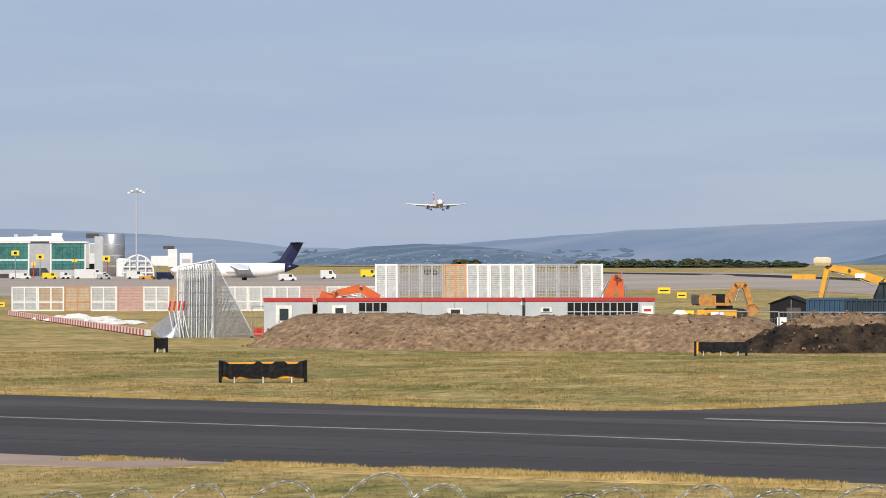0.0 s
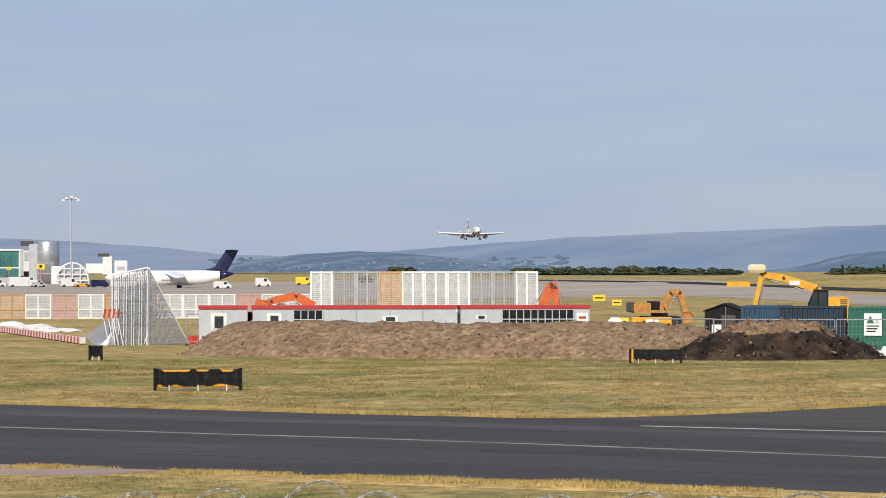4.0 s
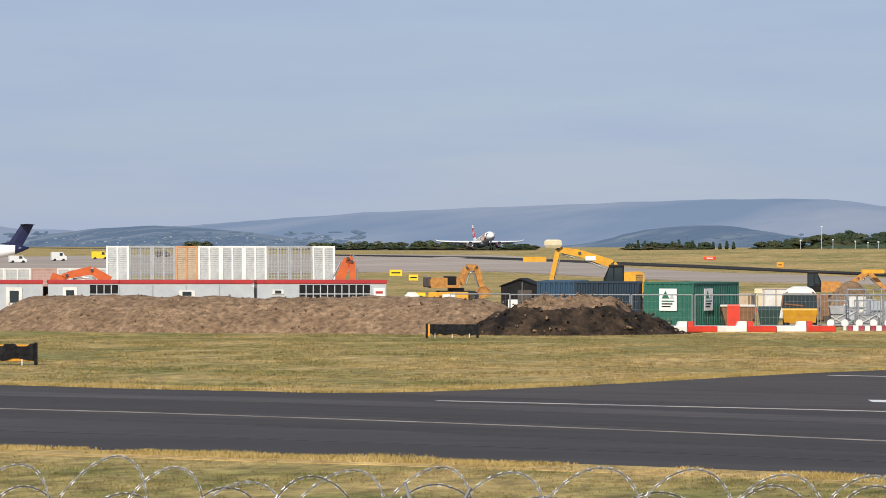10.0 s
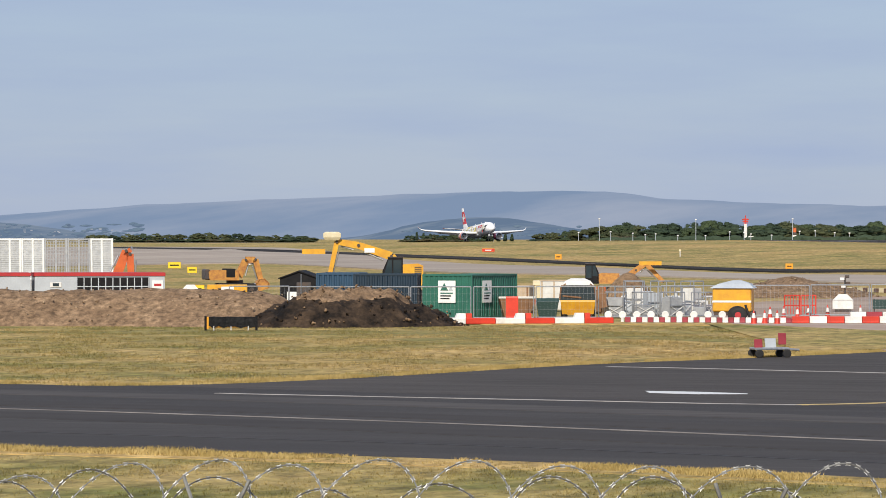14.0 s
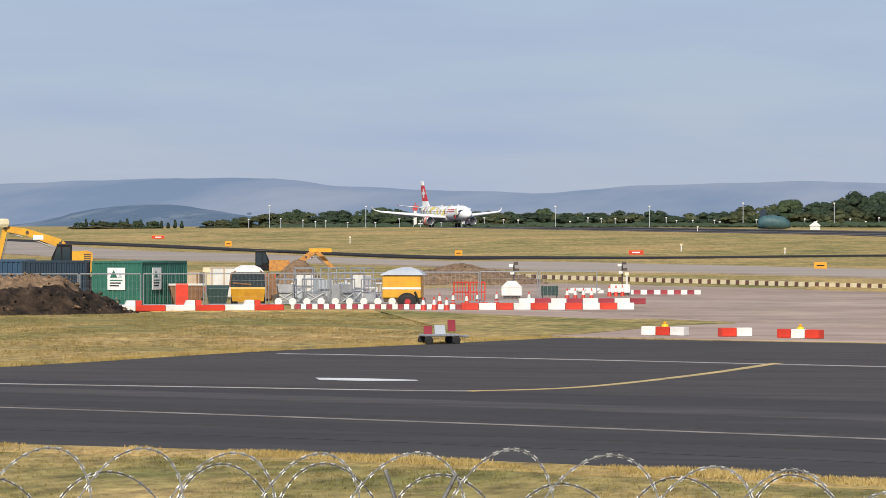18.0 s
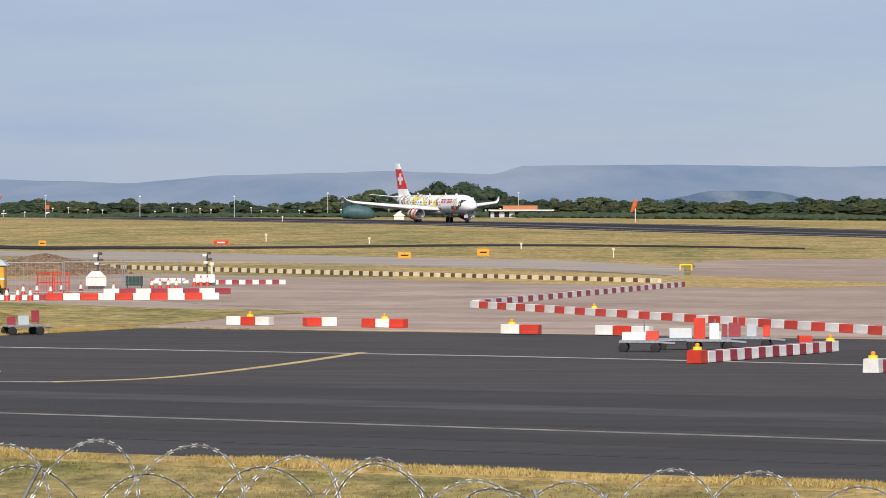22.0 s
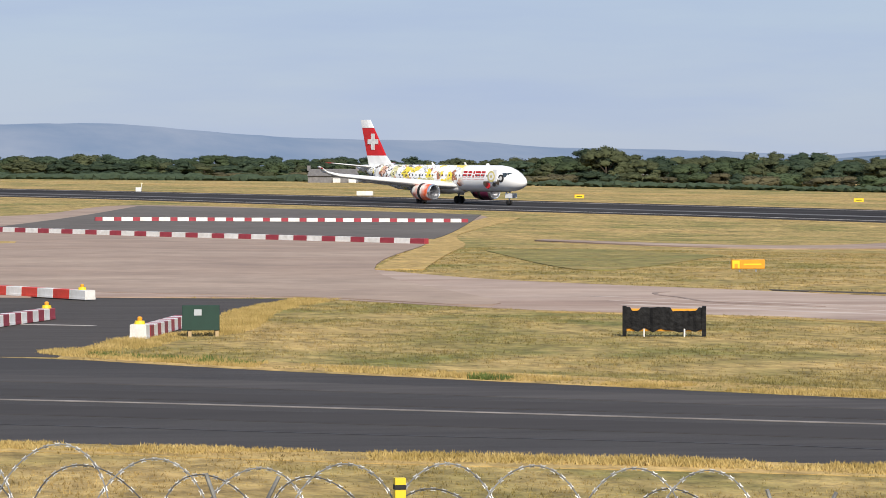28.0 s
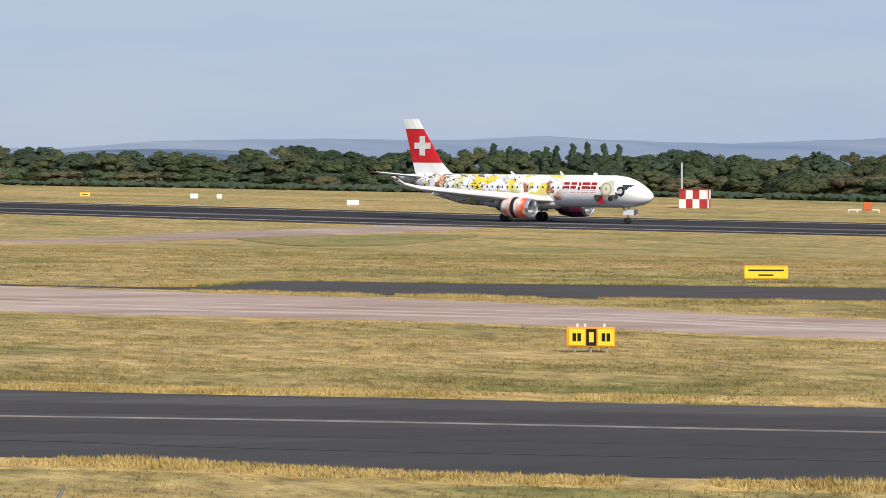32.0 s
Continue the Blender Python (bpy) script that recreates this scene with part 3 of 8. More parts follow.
def ridge(name, knots, dist, foot, material, label, rough_amp=1.0):
    """A range of hills: a skyline given as bearing and height, with a slope in front of it."""
    az0, az1 = knots[0][0], knots[-1][0]
    steps = int((az1 - az0) * 6)
    rings = []
    for i in range(steps + 1):
        a = az0 + (az1 - az0) * i / steps
        z = float(np.interp(a, [k[0] for k in knots], [k[1] for k in knots]))
        z += rough_amp * (noise.noise((a * 1.7, dist, 0)) * 1.2 + noise.noise((a * 6.3, dist, 3)) * 0.5)
        ring = []
        for j in range(9):
            t = j / 8
            d = dist - foot * (1 - t)
            zz = -6 + (z + 6) * (1 - (1 - t) ** 1.6) + rough_amp * noise.noise((a * 0.9, t * 5, 7)) * 2.0 * math.sin(math.pi * t)
            ring.append((d * math.sin(radians(a)), d * math.cos(radians(a)), zz))
        rings.append(ring)
    bm = loft(rings, closed=False)
    for f in bm.faces:
        if f.normal.z < 0:
            f.normal_flip()
    return tagged(part(name, bm, material, smooth=True), label, "hill", kind="structure")


def up(e, d):
    return EYE[2] + e / 6500 * d


FAR = 4750
SKY = ((-33.85, 66), (-29.62, 61), (-28.18, 56), (-26.91, 48), (-25.81, 38), (-25.22, 30), (-24.12, 24), (-22.85, 30), (-21.66, 41), (-19.72, 57), (-17.77, 67), (-16.08, 74), (-14.38, 81), (-12.52, 82), (-11.68, 69.5), (-10.41, 62), (-8.21, 55), (-7.02, 68), (-4.23, 77), (-2.62, 71), (-2.20, 86), (0.08, 88), (2.54, 84), (5.50, 87), (8.04, 63), (9.39, 58), (10.92, 57), (12.18, 45), (14.38, 40), (16.58, 31), (18.28, 46), (20.82, 50), (22.85, 47), (24.20, 55), (25.38, 47), (27.08, 41), (29.62, 51), (33.85, 45))
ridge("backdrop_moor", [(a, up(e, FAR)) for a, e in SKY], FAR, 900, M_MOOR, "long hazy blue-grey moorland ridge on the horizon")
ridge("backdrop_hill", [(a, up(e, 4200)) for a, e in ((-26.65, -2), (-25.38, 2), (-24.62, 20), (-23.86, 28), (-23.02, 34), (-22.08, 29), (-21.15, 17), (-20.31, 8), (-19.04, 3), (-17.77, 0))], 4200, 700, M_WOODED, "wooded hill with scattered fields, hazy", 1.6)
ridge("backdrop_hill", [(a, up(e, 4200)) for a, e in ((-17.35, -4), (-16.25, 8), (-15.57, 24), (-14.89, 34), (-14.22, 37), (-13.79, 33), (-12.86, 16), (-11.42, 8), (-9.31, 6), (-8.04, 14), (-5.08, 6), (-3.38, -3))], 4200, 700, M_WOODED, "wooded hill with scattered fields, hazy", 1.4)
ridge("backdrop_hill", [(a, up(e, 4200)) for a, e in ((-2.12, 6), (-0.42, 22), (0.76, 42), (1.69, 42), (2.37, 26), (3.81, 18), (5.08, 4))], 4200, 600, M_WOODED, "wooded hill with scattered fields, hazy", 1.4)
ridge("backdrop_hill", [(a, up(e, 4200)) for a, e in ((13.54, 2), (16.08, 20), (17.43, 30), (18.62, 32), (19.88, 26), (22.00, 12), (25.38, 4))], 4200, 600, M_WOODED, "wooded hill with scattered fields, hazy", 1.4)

# pale houses and dark copses scattered on the far slopes
rnd = random.Random(23)


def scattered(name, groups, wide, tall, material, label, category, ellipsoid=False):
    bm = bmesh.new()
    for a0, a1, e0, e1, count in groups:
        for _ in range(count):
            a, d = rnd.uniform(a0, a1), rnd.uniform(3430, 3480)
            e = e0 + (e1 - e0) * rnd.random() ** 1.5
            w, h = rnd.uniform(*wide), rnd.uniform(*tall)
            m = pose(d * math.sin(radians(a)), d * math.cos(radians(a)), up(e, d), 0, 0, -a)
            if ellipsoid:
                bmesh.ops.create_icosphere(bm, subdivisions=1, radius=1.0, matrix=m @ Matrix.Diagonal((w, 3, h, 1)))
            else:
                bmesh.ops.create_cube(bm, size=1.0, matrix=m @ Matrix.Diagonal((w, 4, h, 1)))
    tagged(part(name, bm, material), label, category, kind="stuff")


# walls and leaves carry the haze in front of them as blue emission
scattered("far_houses", ((-24.9, -20.0, 2, 17, 90), (-13.4, -7.6, 2, 14, 70), (-1.0, 4.4, 3, 18, 44), (14.5, 21.0, 6, 20, 20)), (0.6, 2.6), (0.4, 1.1), distance("hazed_pale_walls", (0.10, 0.10, 0.10), (0.22, 0.21, 0.20), 0.05, 0.22, (0.60, 0.80, 1.15)), "pale houses scattered on the hazy far slopes", "house")
scattered("far_copses", ((-25.2, -19.6, 0, 24, 120), (-15.6, -7.6, 0, 20, 110), (-1.4, 4.8, 2, 26, 70), (14.2, 21.6, 4, 24, 50)), (2.0, 9.0), (0.7, 1.8), distance("hazed_copse_leaves", (0.02, 0.034, 0.034), (0.04, 0.055, 0.045), 0.05, 0.205, (0.57, 0.80, 1.25)), "dark copses and hedges scattered on the far slopes", "wood", True)

# ---- trees ----
def leaf_mat(name, c1, c2):
    m = mat(name, c1, c2, rough=0.9, scale=1.6, detail=8, fine=0.10, rand=0.20, spec=0.05)
    return see_through(m, 0.40)


M_LEAVES = [leaf_mat("leaves_a", (0.112, 0.146, 0.076), (0.080, 0.110, 0.060)), leaf_mat("leaves_b", (0.142, 0.156, 0.082), (0.106, 0.122, 0.066)), leaf_mat("leaves_c", (0.092, 0.124, 0.078), (0.066, 0.096, 0.062)), leaf_mat("leaves_scrub", (0.190, 0.168, 0.100), (0.140, 0.130, 0.076))]
M_BARK = mat("bark", (0.10, 0.075, 0.05), (0.05, 0.04, 0.03), scale=4, rough=0.95)


def crown_bm(kind, seed):
    """A crown of uneven clumps with small leaf sprays standing off them; about 1 high and 1 wide."""
    rnd = random.Random(seed)
    verts, faces, norms = [], [], []
    heart = Vector((0, 0, 0.4))
    ico = bmesh.new()
    bmesh.ops.create_icosphere(ico, subdivisions=1, radius=1.0)
    iv = [v.co.copy() for v in ico.verts]
    jf = [[v.index for v in f.verts] for f in ico.faces]
    ico.free()
    count = 34 if kind == "round" else 34 if kind == "poplar" else 22
    for k in range(count):
        if kind == "round":
            # a broad dome, filled from the skirt to the top, so that neighbours close up
            a, h = rnd.uniform(0, 6.28), 0.14 + 0.74 * rnd.random() ** 0.8
            r = 0.42 * math.sqrt(max(0.05, 1 - ((h - 0.30) / 0.66) ** 2)) * rnd.uniform(0.45, 1.0)
            s = rnd.uniform(0.085, 0.15)
        elif kind == "poplar":
            a, h = rnd.uniform(0, 6.28), 0.08 + 0.88 * k / count
            r = 0.045 * rnd.uniform(0.1, 1.0)
            s = rnd.uniform(0.075, 0.10) * (1.25 - 1.1 * abs(h - 0.30))
        else:
            a, h = rnd.uniform(0, 6.28), rnd.uniform(0.10, 0.72)
            r = 0.55 * rnd.uniform(0.2, 1.0)
            s = rnd.uniform(0.13, 0.24)
        c = Vector((math.cos(a) * r, math.sin(a) * r, h))
        base = len(verts)
        sq = rnd.uniform(0.7, 1.0)
        for p in iv:
            nn = noise.noise(p * 2.3 + Vector((k * 3.1, seed, 0))) * 0.45
            q = p * s * (1 + nn)
            verts.append((c.x + q.x, c.y + q.y, c.z + q.z * sq))
            norms.append((p + (c - heart) * 2.0).normalized())
        faces += [[base + i for i in f] for f in jf]
        for _ in range(84):
            p = Vector((rnd.gauss(0, 1), rnd.gauss(0, 1), rnd.gauss(0.3, 1))).normalized()
            o = c + Vector((p.x, p.y, p.z * sq)) * s * rnd.uniform(0.86, 1.20)
            # a leaf spray lying roughly along the clump's surface, its face outwards
            q = (p + Vector((rnd.gauss(0, 0.4), rnd.gauss(0, 0.4), rnd.gauss(0, 0.4)))).normalized()
            t1 = q.cross(Vector((rnd.gauss(0, 1), rnd.gauss(0, 1), rnd.gauss(0, 1)))).normalized() * s * rnd.uniform(0.16, 0.32)
            t2 = q.cross(t1).normalized() * s * rnd.uniform(0.20, 0.36)
            base = len(verts)
            verts += [tuple(o - t1), tuple(o + t1), tuple(o + t2)]
            norms += [(p + (c - heart) * 2.0 + Vector((rnd.gauss(0, 0.25), rnd.gauss(0, 0.25), rnd.gauss(0, 0.25)))).normalized()] * 3
            faces.append([base, base + 1, base + 2])
    me = bpy.data.meshes.new("crown")
    me.from_pydata(verts, [], faces)
    me.update()
    for p in me.polygons:
        p.use_smooth = True
    me.normals_split_custom_set_from_vertices(norms)
    return me


def trunk_bm(kind):
    bm = bmesh.new()
    top = 0.5 if kind == "round" else 0.8 if kind == "poplar" else 0.3
    tube(bm, (0, 0, 0), (0.01, 0.01, top), 0.030, 7, 0.012)
    if kind != "poplar":
        for a in (0.3, 2.2, 4.1, 5.4):
            tube(bm, (0, 0, top * 0.55), (math.cos(a) * 0.2, math.sin(a) * 0.2, top * 1.2), 0.012, 5, 0.004)
    return bm


TREES, PLANTED = {}, []
for kind, seeds in (("round", (1, 2, 3, 4, 5)), ("poplar", (6, 7)), ("shrub", (8, 9, 10, 12, 15))):
    TREES[kind] = []
    for sd in seeds:
        e = thing("tree" if kind != "shrub" else "shrub", pose(0, 0, -60), {"round": "broad deciduous tree in full dark green leaf", "poplar": "tall slim poplar among the far trees", "shrub": "low rounded green shrub at the field edge"}[kind], "tree" if kind != "shrub" else "shrub", {"round": "far tree belt", "poplar": "row of poplars", "shrub": "far shrubs"}[kind])
        me = crown_bm(kind, sd)
        me.materials.append(M_LEAVES[2] if kind == "poplar" else M_LEAVES[3] if sd in (12, 15) else M_LEAVES[sd % 3])
        cr = new("crown", me)
        cr.parent = e
        part("trunk", trunk_bm(kind), M_BARK, e)
        TREES[kind].append(e)


def plant(kind, az, d, top, wide, rnd, sink=0.0):
    """A tree at a bearing and distance whose top stands at that height above the eye's level, given as a rise."""
    x, y = d * math.sin(radians(az)), d * math.cos(radians(az))
    z0 = land(x, y)
    h = max(up(top, d) - z0, 1.2)
    src = rnd.choice(TREES[kind])
    w = wide if wide else h * rnd.uniform(0.9, 1.3)
    m = pose(x, y, z0 - sink, 0, 0, rnd.uniform(0, 360))
    if src in PLANTED:
        o = copy_thing(src, m)
    else:
        o = src
        o.matrix_world = m
        PLANTED.append(src)
    o.scale = (w, w, h + sink)
    return o


rnd = random.Random(11)
TD = ((-33.85, 1773), (-13.71, 1714), (-12.69, 1182), (0.00, 1016), (10.15, 898), (16.92, 792), (30.46, 685))
TT = ((-22.42, 6), (-19.88, 6), (-18.62, 8), (-16.92, 2), (-13.96, 7), (-12.69, 12), (-12.44, 24), (-11.68, 30), (-9.31, 28), (-6.77, 27), (-5.92, 19), (-5.25, 32), (-4.57, 43), (-3.89, 40), (-3.72, 52), (-2.79, 54), (-2.45, 30), (0.00, 30), (1.27, 26), (4.15, 33), (7.62, 29), (9.31, 26), (11.85, 29), (13.20, 44), (14.05, 31), (16.08, 35), (19.29, 27), (20.48, 38), (21.58, 27), (23.69, 36), (25.55, 28), (26.65, 34), (27.58, 20), (28.52, 24), (30.46, 20))
az = -22.4
while az < 31.5:
    d = float(np.interp(az, [a for a, b in TD], [b for a, b in TD]))
    top = float(np.interp(az, [a for a, b in TT], [b for a, b in TT]))
    gap = -22.1 < az < -20.6 or -17.1 < az < -15.6 or -14.3 < az < -13.5
    if not gap:
        far = az < -12.9
        plant("round", az + rnd.uniform(-.05, .05), d * rnd.uniform(0.98, 1.05), top + rnd.uniform(-8, 3) * (0.35 if far else 1), rnd.uniform(6, 11) if far else rnd.uniform(8.5, 13), rnd)
        if far:
            plant("shrub", az + rnd.uniform(-.1, .1), d * 0.96, rnd.uniform(-8, 0), rnd.uniform(7, 12), rnd)
        else:
            plant("round", az + rnd.uniform(.1, .3), d * rnd.uniform(0.93, 0.97), top * 0.66 + rnd.uniform(-8, 3), rnd.uniform(8, 12), rnd)
            plant("shrub", az + rnd.uniform(0, .4), d * rnd.uniform(0.88, 0.92), rnd.uniform(0, 9) - (12 if az > 17 else 4), rnd.uniform(5, 10), rnd)
    az += (rnd.uniform(0.07, 0.2) if az < -12.9 else rnd.uniform(0.20, 0.30) if az < 10 else rnd.uniform(0.32, 0.46))
for az, top in ((23.46, 44), (23.72, 39), (24.28, 38), (24.45, 40), (24.70, 44), (24.93, 47), (25.20, 44), (25.42, 42)):
    plant("poplar", az, 700, top, 8, rnd)
for az, top, w in ((-3.51, 58, 13), (-3.13, 60, 14), (-2.83, 52, 12), (20.56, 38, 12), (13.20, 46, 12), (22.17, 36, 12)):
    plant("round", az, 1060 if az < 0 else 800, top, w, rnd)
for k in range(15):
    plant("poplar", -15.44 + 0.106 * k, 1710, rnd.uniform(3, 11), 7, rnd)
for k in range(9):
    plant("round", 24.5 + k * 0.72, 638, rnd.uniform(-8, 2), rnd.uniform(7, 12), rnd)

# hedge along the foot of the far trees
bm = bmesh.new()
for i in range(310):
    az = -12.5 + i * 0.144
    d = float(np.interp(az, [a for a, b in TD], [b for a, b in TD])) * 0.86
    x, y = d * math.sin(radians(az)), d * math.cos(radians(az))
    r = bmesh.ops.create_icosphere(bm, subdivisions=2, radius=1.0, matrix=Matrix.Translation((x, y, land(x, y) + 0.5)) @ Matrix.Diagonal((1.9 if az > 10 else 2.6, 1.4, rnd.uniform(0.3, 0.8) if az > 10 else rnd.uniform(0.5, 1.2), 1)))
    for v in r["verts"]:
        v.co += Vector((noise.noise(v.co * 1.3), noise.noise(v.co * 1.7 + Vector((5, 0, 0))), noise.noise(v.co * 1.5 + Vector((0, 9, 0))))) * 0.5
tagged(part("hedge", bm, M_LEAVES[2]), "low dark clipped hedge along the far field", "hedge", kind="stuff")

# ---- standing grass along the edges of the paving ----
def tufts(name, pts, spread, count, hmin, hmax, material, seed, label):
    rn = random.Random(seed)
    line = smooth_line(pts, 10)
    verts, faces = [], []
    seg = [(b - a).length for a, b in zip(line, line[1:])]
    for _ in range(count):
        i = rn.choices(range(len(seg)), seg)[0]
        a, b = line[i], line[i + 1]
        p = a.lerp(b, rn.random())
        nrm = Vector((-(b - a).y, (b - a).x)).normalized()
        p = p + nrm * (rn.random() ** 1.5) * spread
        z = land(p.x, p.y)
        dens = noise.noise((p.x * 0.35, p.y * 0.35, 0))
        if dens < -0.25:
            continue
        h = rn.uniform(hmin, hmax) * (0.75 + 0.8 * max(dens, 0))
        for _b in range(4):
            ang = rn.uniform(0, 6.28)
            w = rn.uniform(0.01, 0.02)
            dx, dy = math.cos(ang) * w, math.sin(ang) * w
            lx, ly = rn.gauss(0, 0.35) * h, rn.gauss(0, 0.35) * h
            ox, oy = rn.gauss(0, 0.05), rn.gauss(0, 0.05)
            k = len(verts)
            verts += [(p.x + ox - dx, p.y + oy - dy, z), (p.x + ox + dx, p.y + oy + dy, z), (p.x + ox + lx, p.y + oy + ly, z + h)]
            faces.append((k, k + 1, k + 2))
    me = bpy.data.meshes.new(name)
    me.from_pydata(verts, [], faces)
    me.update()
    me.materials.append(material)
    tagged(new(name, me), label, "grass", kind="stuff")


def blade_mat(name, a, b):
    m = mat(name, a, b, rough=0.9, scale=0.7, detail=6, spec=0.2)
    return m


M_BLADE = blade_mat("dry_blades", (0.50, 0.37, 0.15), (0.30, 0.22, 0.07))
NEARV = [(-42.7, 80.1), (-21.6, 76.7), (-12.3, 73.4), (-2.3, 68.4), (4.3, 65.5), (10.7, 61.6), (17.6, 57.8), (22.3, 52.6), (29.6, 46.8)]
tufts("verge_grass", [(x, y - 0.1) for x, y in NEARV], -1.4, 18000, 0.05, 0.14, M_BLADE, 1, "long bleached grass at the taxiway edge")
tufts("far_verge_grass", [(-73.5, 119.3), (-47.5, 112.7), (-39.8, 112.4), (-35.2, 120.2), (-31.1, 133.8), (-26.1, 143.9), (-21.8, 153.7)], 1.6, 12000, 0.05, 0.15, M_BLADE, 3, "long bleached grass at the taxiway edge")
tufts("island_grass", [(20.4, 137.8), (16.3, 125.7), (13.3, 111.0), (10.7, 105.7), (9.3, 100.8), (8.2, 95.6), (20.7, 78.1), (28.5, 70.9), (43.2, 59.1)], 1.6, 14000, 0.05, 0.15, M_BLADE, 4, "long bleached grass at the taxiway edge")
tufts("weeds", [(8.4, 96.1), (10.0, 93.8), (12.0, 90.7)], 1.0, 260, 0.08, 0.20, blade_mat("weed_leaves", (0.12, 0.16, 0.04), (0.07, 0.10, 0.03)), 5, "green weeds at the taxiway edge")
tufts("weeds", [(16.3, 83.6), (17.0, 82.7)], 0.5, 110, 0.08, 0.22, MATS["weed_leaves"], 6, "green weeds at the taxiway edge")


def inside(px, py, poly):
    """Which of the points lie within an outline."""
    hit = np.zeros(len(px), bool)
    for (x0, y0), (x1, y1) in zip(poly, poly[1:] + poly[:1]):
        if y0 == y1:
            continue
        hit ^= ((y0 > py) != (y1 > py)) & (px < (x1 - x0) * (py - y0) / (y1 - y0) + x0)
    return hit


def meadow(name, az0, az1, d0, d1, count, height, width, material, seed, label):
    """Standing dry grass between two bearings and distances of the stand, left out where the ground is paved."""
    g = np.random.default_rng(seed)
    az = np.radians(g.uniform(az0, az1, count))
    d = np.sqrt(g.uniform(d0 * d0, d1 * d1, count))
    x, y = d * np.sin(az), d * np.cos(az)
    keep = np.ones(count, bool)
    for poly in PAVED:
        keep &= ~inside(x, y, poly)
    patch = np.sin(x * 0.9 + 2.1 * np.sin(y * 0.31)) + np.sin(y * 0.55 + 1.7 * np.sin(x * 0.37))
    keep &= patch + g.normal(0, 0.8, count) > -0.7
    x, y, patch = x[keep], y[keep], patch[keep]
    n = len(x)
    w = np.clip((RN.x * x + RN.y * y - 120) / 180, 0, 1)
    z = np.interp(RU.x * x + RU.y * y, FALL_S, FALL_Z) * w * w * (3 - 2 * w)
    h = height * g.uniform(0.45, 1.25, n) * (1 + 0.16 * patch)
    verts = np.empty((n, 3, 3, 3))
    for k in range(3):
        t = g.uniform(0, 6.283, n)
        w = width * g.uniform(0.6, 1.3, n)
        bx, by = x + g.normal(0, width * 2.2, n), y + g.normal(0, width * 2.2, n)
        lx, ly = g.normal(0, 0.5, n) * h, g.normal(0, 0.5, n) * h
        verts[:, k, 0] = np.stack((bx - np.cos(t) * w, by - np.sin(t) * w, z - 0.01), 1)
        verts[:, k, 1] = np.stack((bx + np.cos(t) * w, by + np.sin(t) * w, z - 0.01), 1)
        verts[:, k, 2] = np.stack((bx + lx, by + ly, z + h), 1)
    me = bpy.data.meshes.new(name)
    me.from_pydata(verts.reshape(-1, 3).tolist(), [], np.arange(n * 9).reshape(-1, 3).tolist())
    me.update()
    me.materials.append(material)
    tagged(new(name, me), label, "grass", kind="stuff")


M_TUFT = field("standing_dry_grass", [(0.200, 0.186, 0.058), (0.385, 0.272, 0.108), (0.50, 0.355, 0.150)], (0.05, 0.28), stretch=(0.8, 0.5, 1.0), turn=4, bump=0.0, grain=0.35, grain_scale=1.4, gstretch=(1.0, 0.45, 1.0), island=0.26)
see_through(M_TUFT, 0.40)
meadow("near_grass", -31, 33, 50, 88, 80000, 0.050, 0.012, M_TUFT, 2, "dry mown grass beside the fence")
meadow("meadow_grass", -31, -6, 116, 198, 70000, 0.065, 0.022, M_TUFT, 7, "dry mown grass of the airfield")
meadow("meadow_grass", 3, 33, 62, 136, 60000, 0.055, 0.016, M_TUFT, 8, "dry mown grass of the airfield")
meadow("far_meadow_grass", 6, 33, 128, 260, 60000, 0.06, 0.030, M_TUFT, 9, "dry uncut grass between the paved strips")

tufts("strip_weeds", [(46.8, 138.4), (52.8, 144.2), (59.3, 138.4), (72.1, 127.4), (88.0, 109.0)], -1.2, 1500, 0.06, 0.16, MATS["weed_leaves"], 16, "weeds creeping over the edge of the asphalt strip")
tufts("strip_grass", [(46.8, 138.2), (52.8, 144.0), (59.3, 138.2), (72.1, 127.2), (88.0, 108.8)], 1.6, 6000, 0.06, 0.18, M_BLADE, 17, "long bleached grass beside the asphalt strip")
tufts("strip_grass", [(45.8, 134.7), (48.1, 131.2), (53.7, 124.3), (64.6, 113.0), (85.0, 91.3)], -1.2, 5000, 0.06, 0.16, M_BLADE, 18, "long bleached grass beside the asphalt strip")
# pale worn streaks along the concrete
M_PALE = mat("worn_concrete", (0.52, 0.43, 0.37), (0.40, 0.30, 0.25), scale=0.35, stretch=(0.4, 1.5, 1), rough=0.9, detail=9)
for f, w in ((0.22, 0.9), (0.40, 0.5), (0.62, 0.4)):
    line = [(30.1, 118.0), (36.0, 108.0), (46.0, 98.0), (52.0, 87.0), (71.0, 62.5), (129.0, 21.0)]
    off = [(33.0, 150.0), (41.0, 137.0), (52.0, 117.0), (58.0, 99.5), (78.5, 72.8), (136.0, 30.6)]
    stripe("worn_streak", [(a[0] + (b[0] - a[0]) * (0.2 + f * 0.7), a[1] + (b[1] - a[1]) * (0.2 + f * 0.7)) for a, b in zip(line, off)], w, M_PALE, 0.030, "pale worn streak along the concrete")

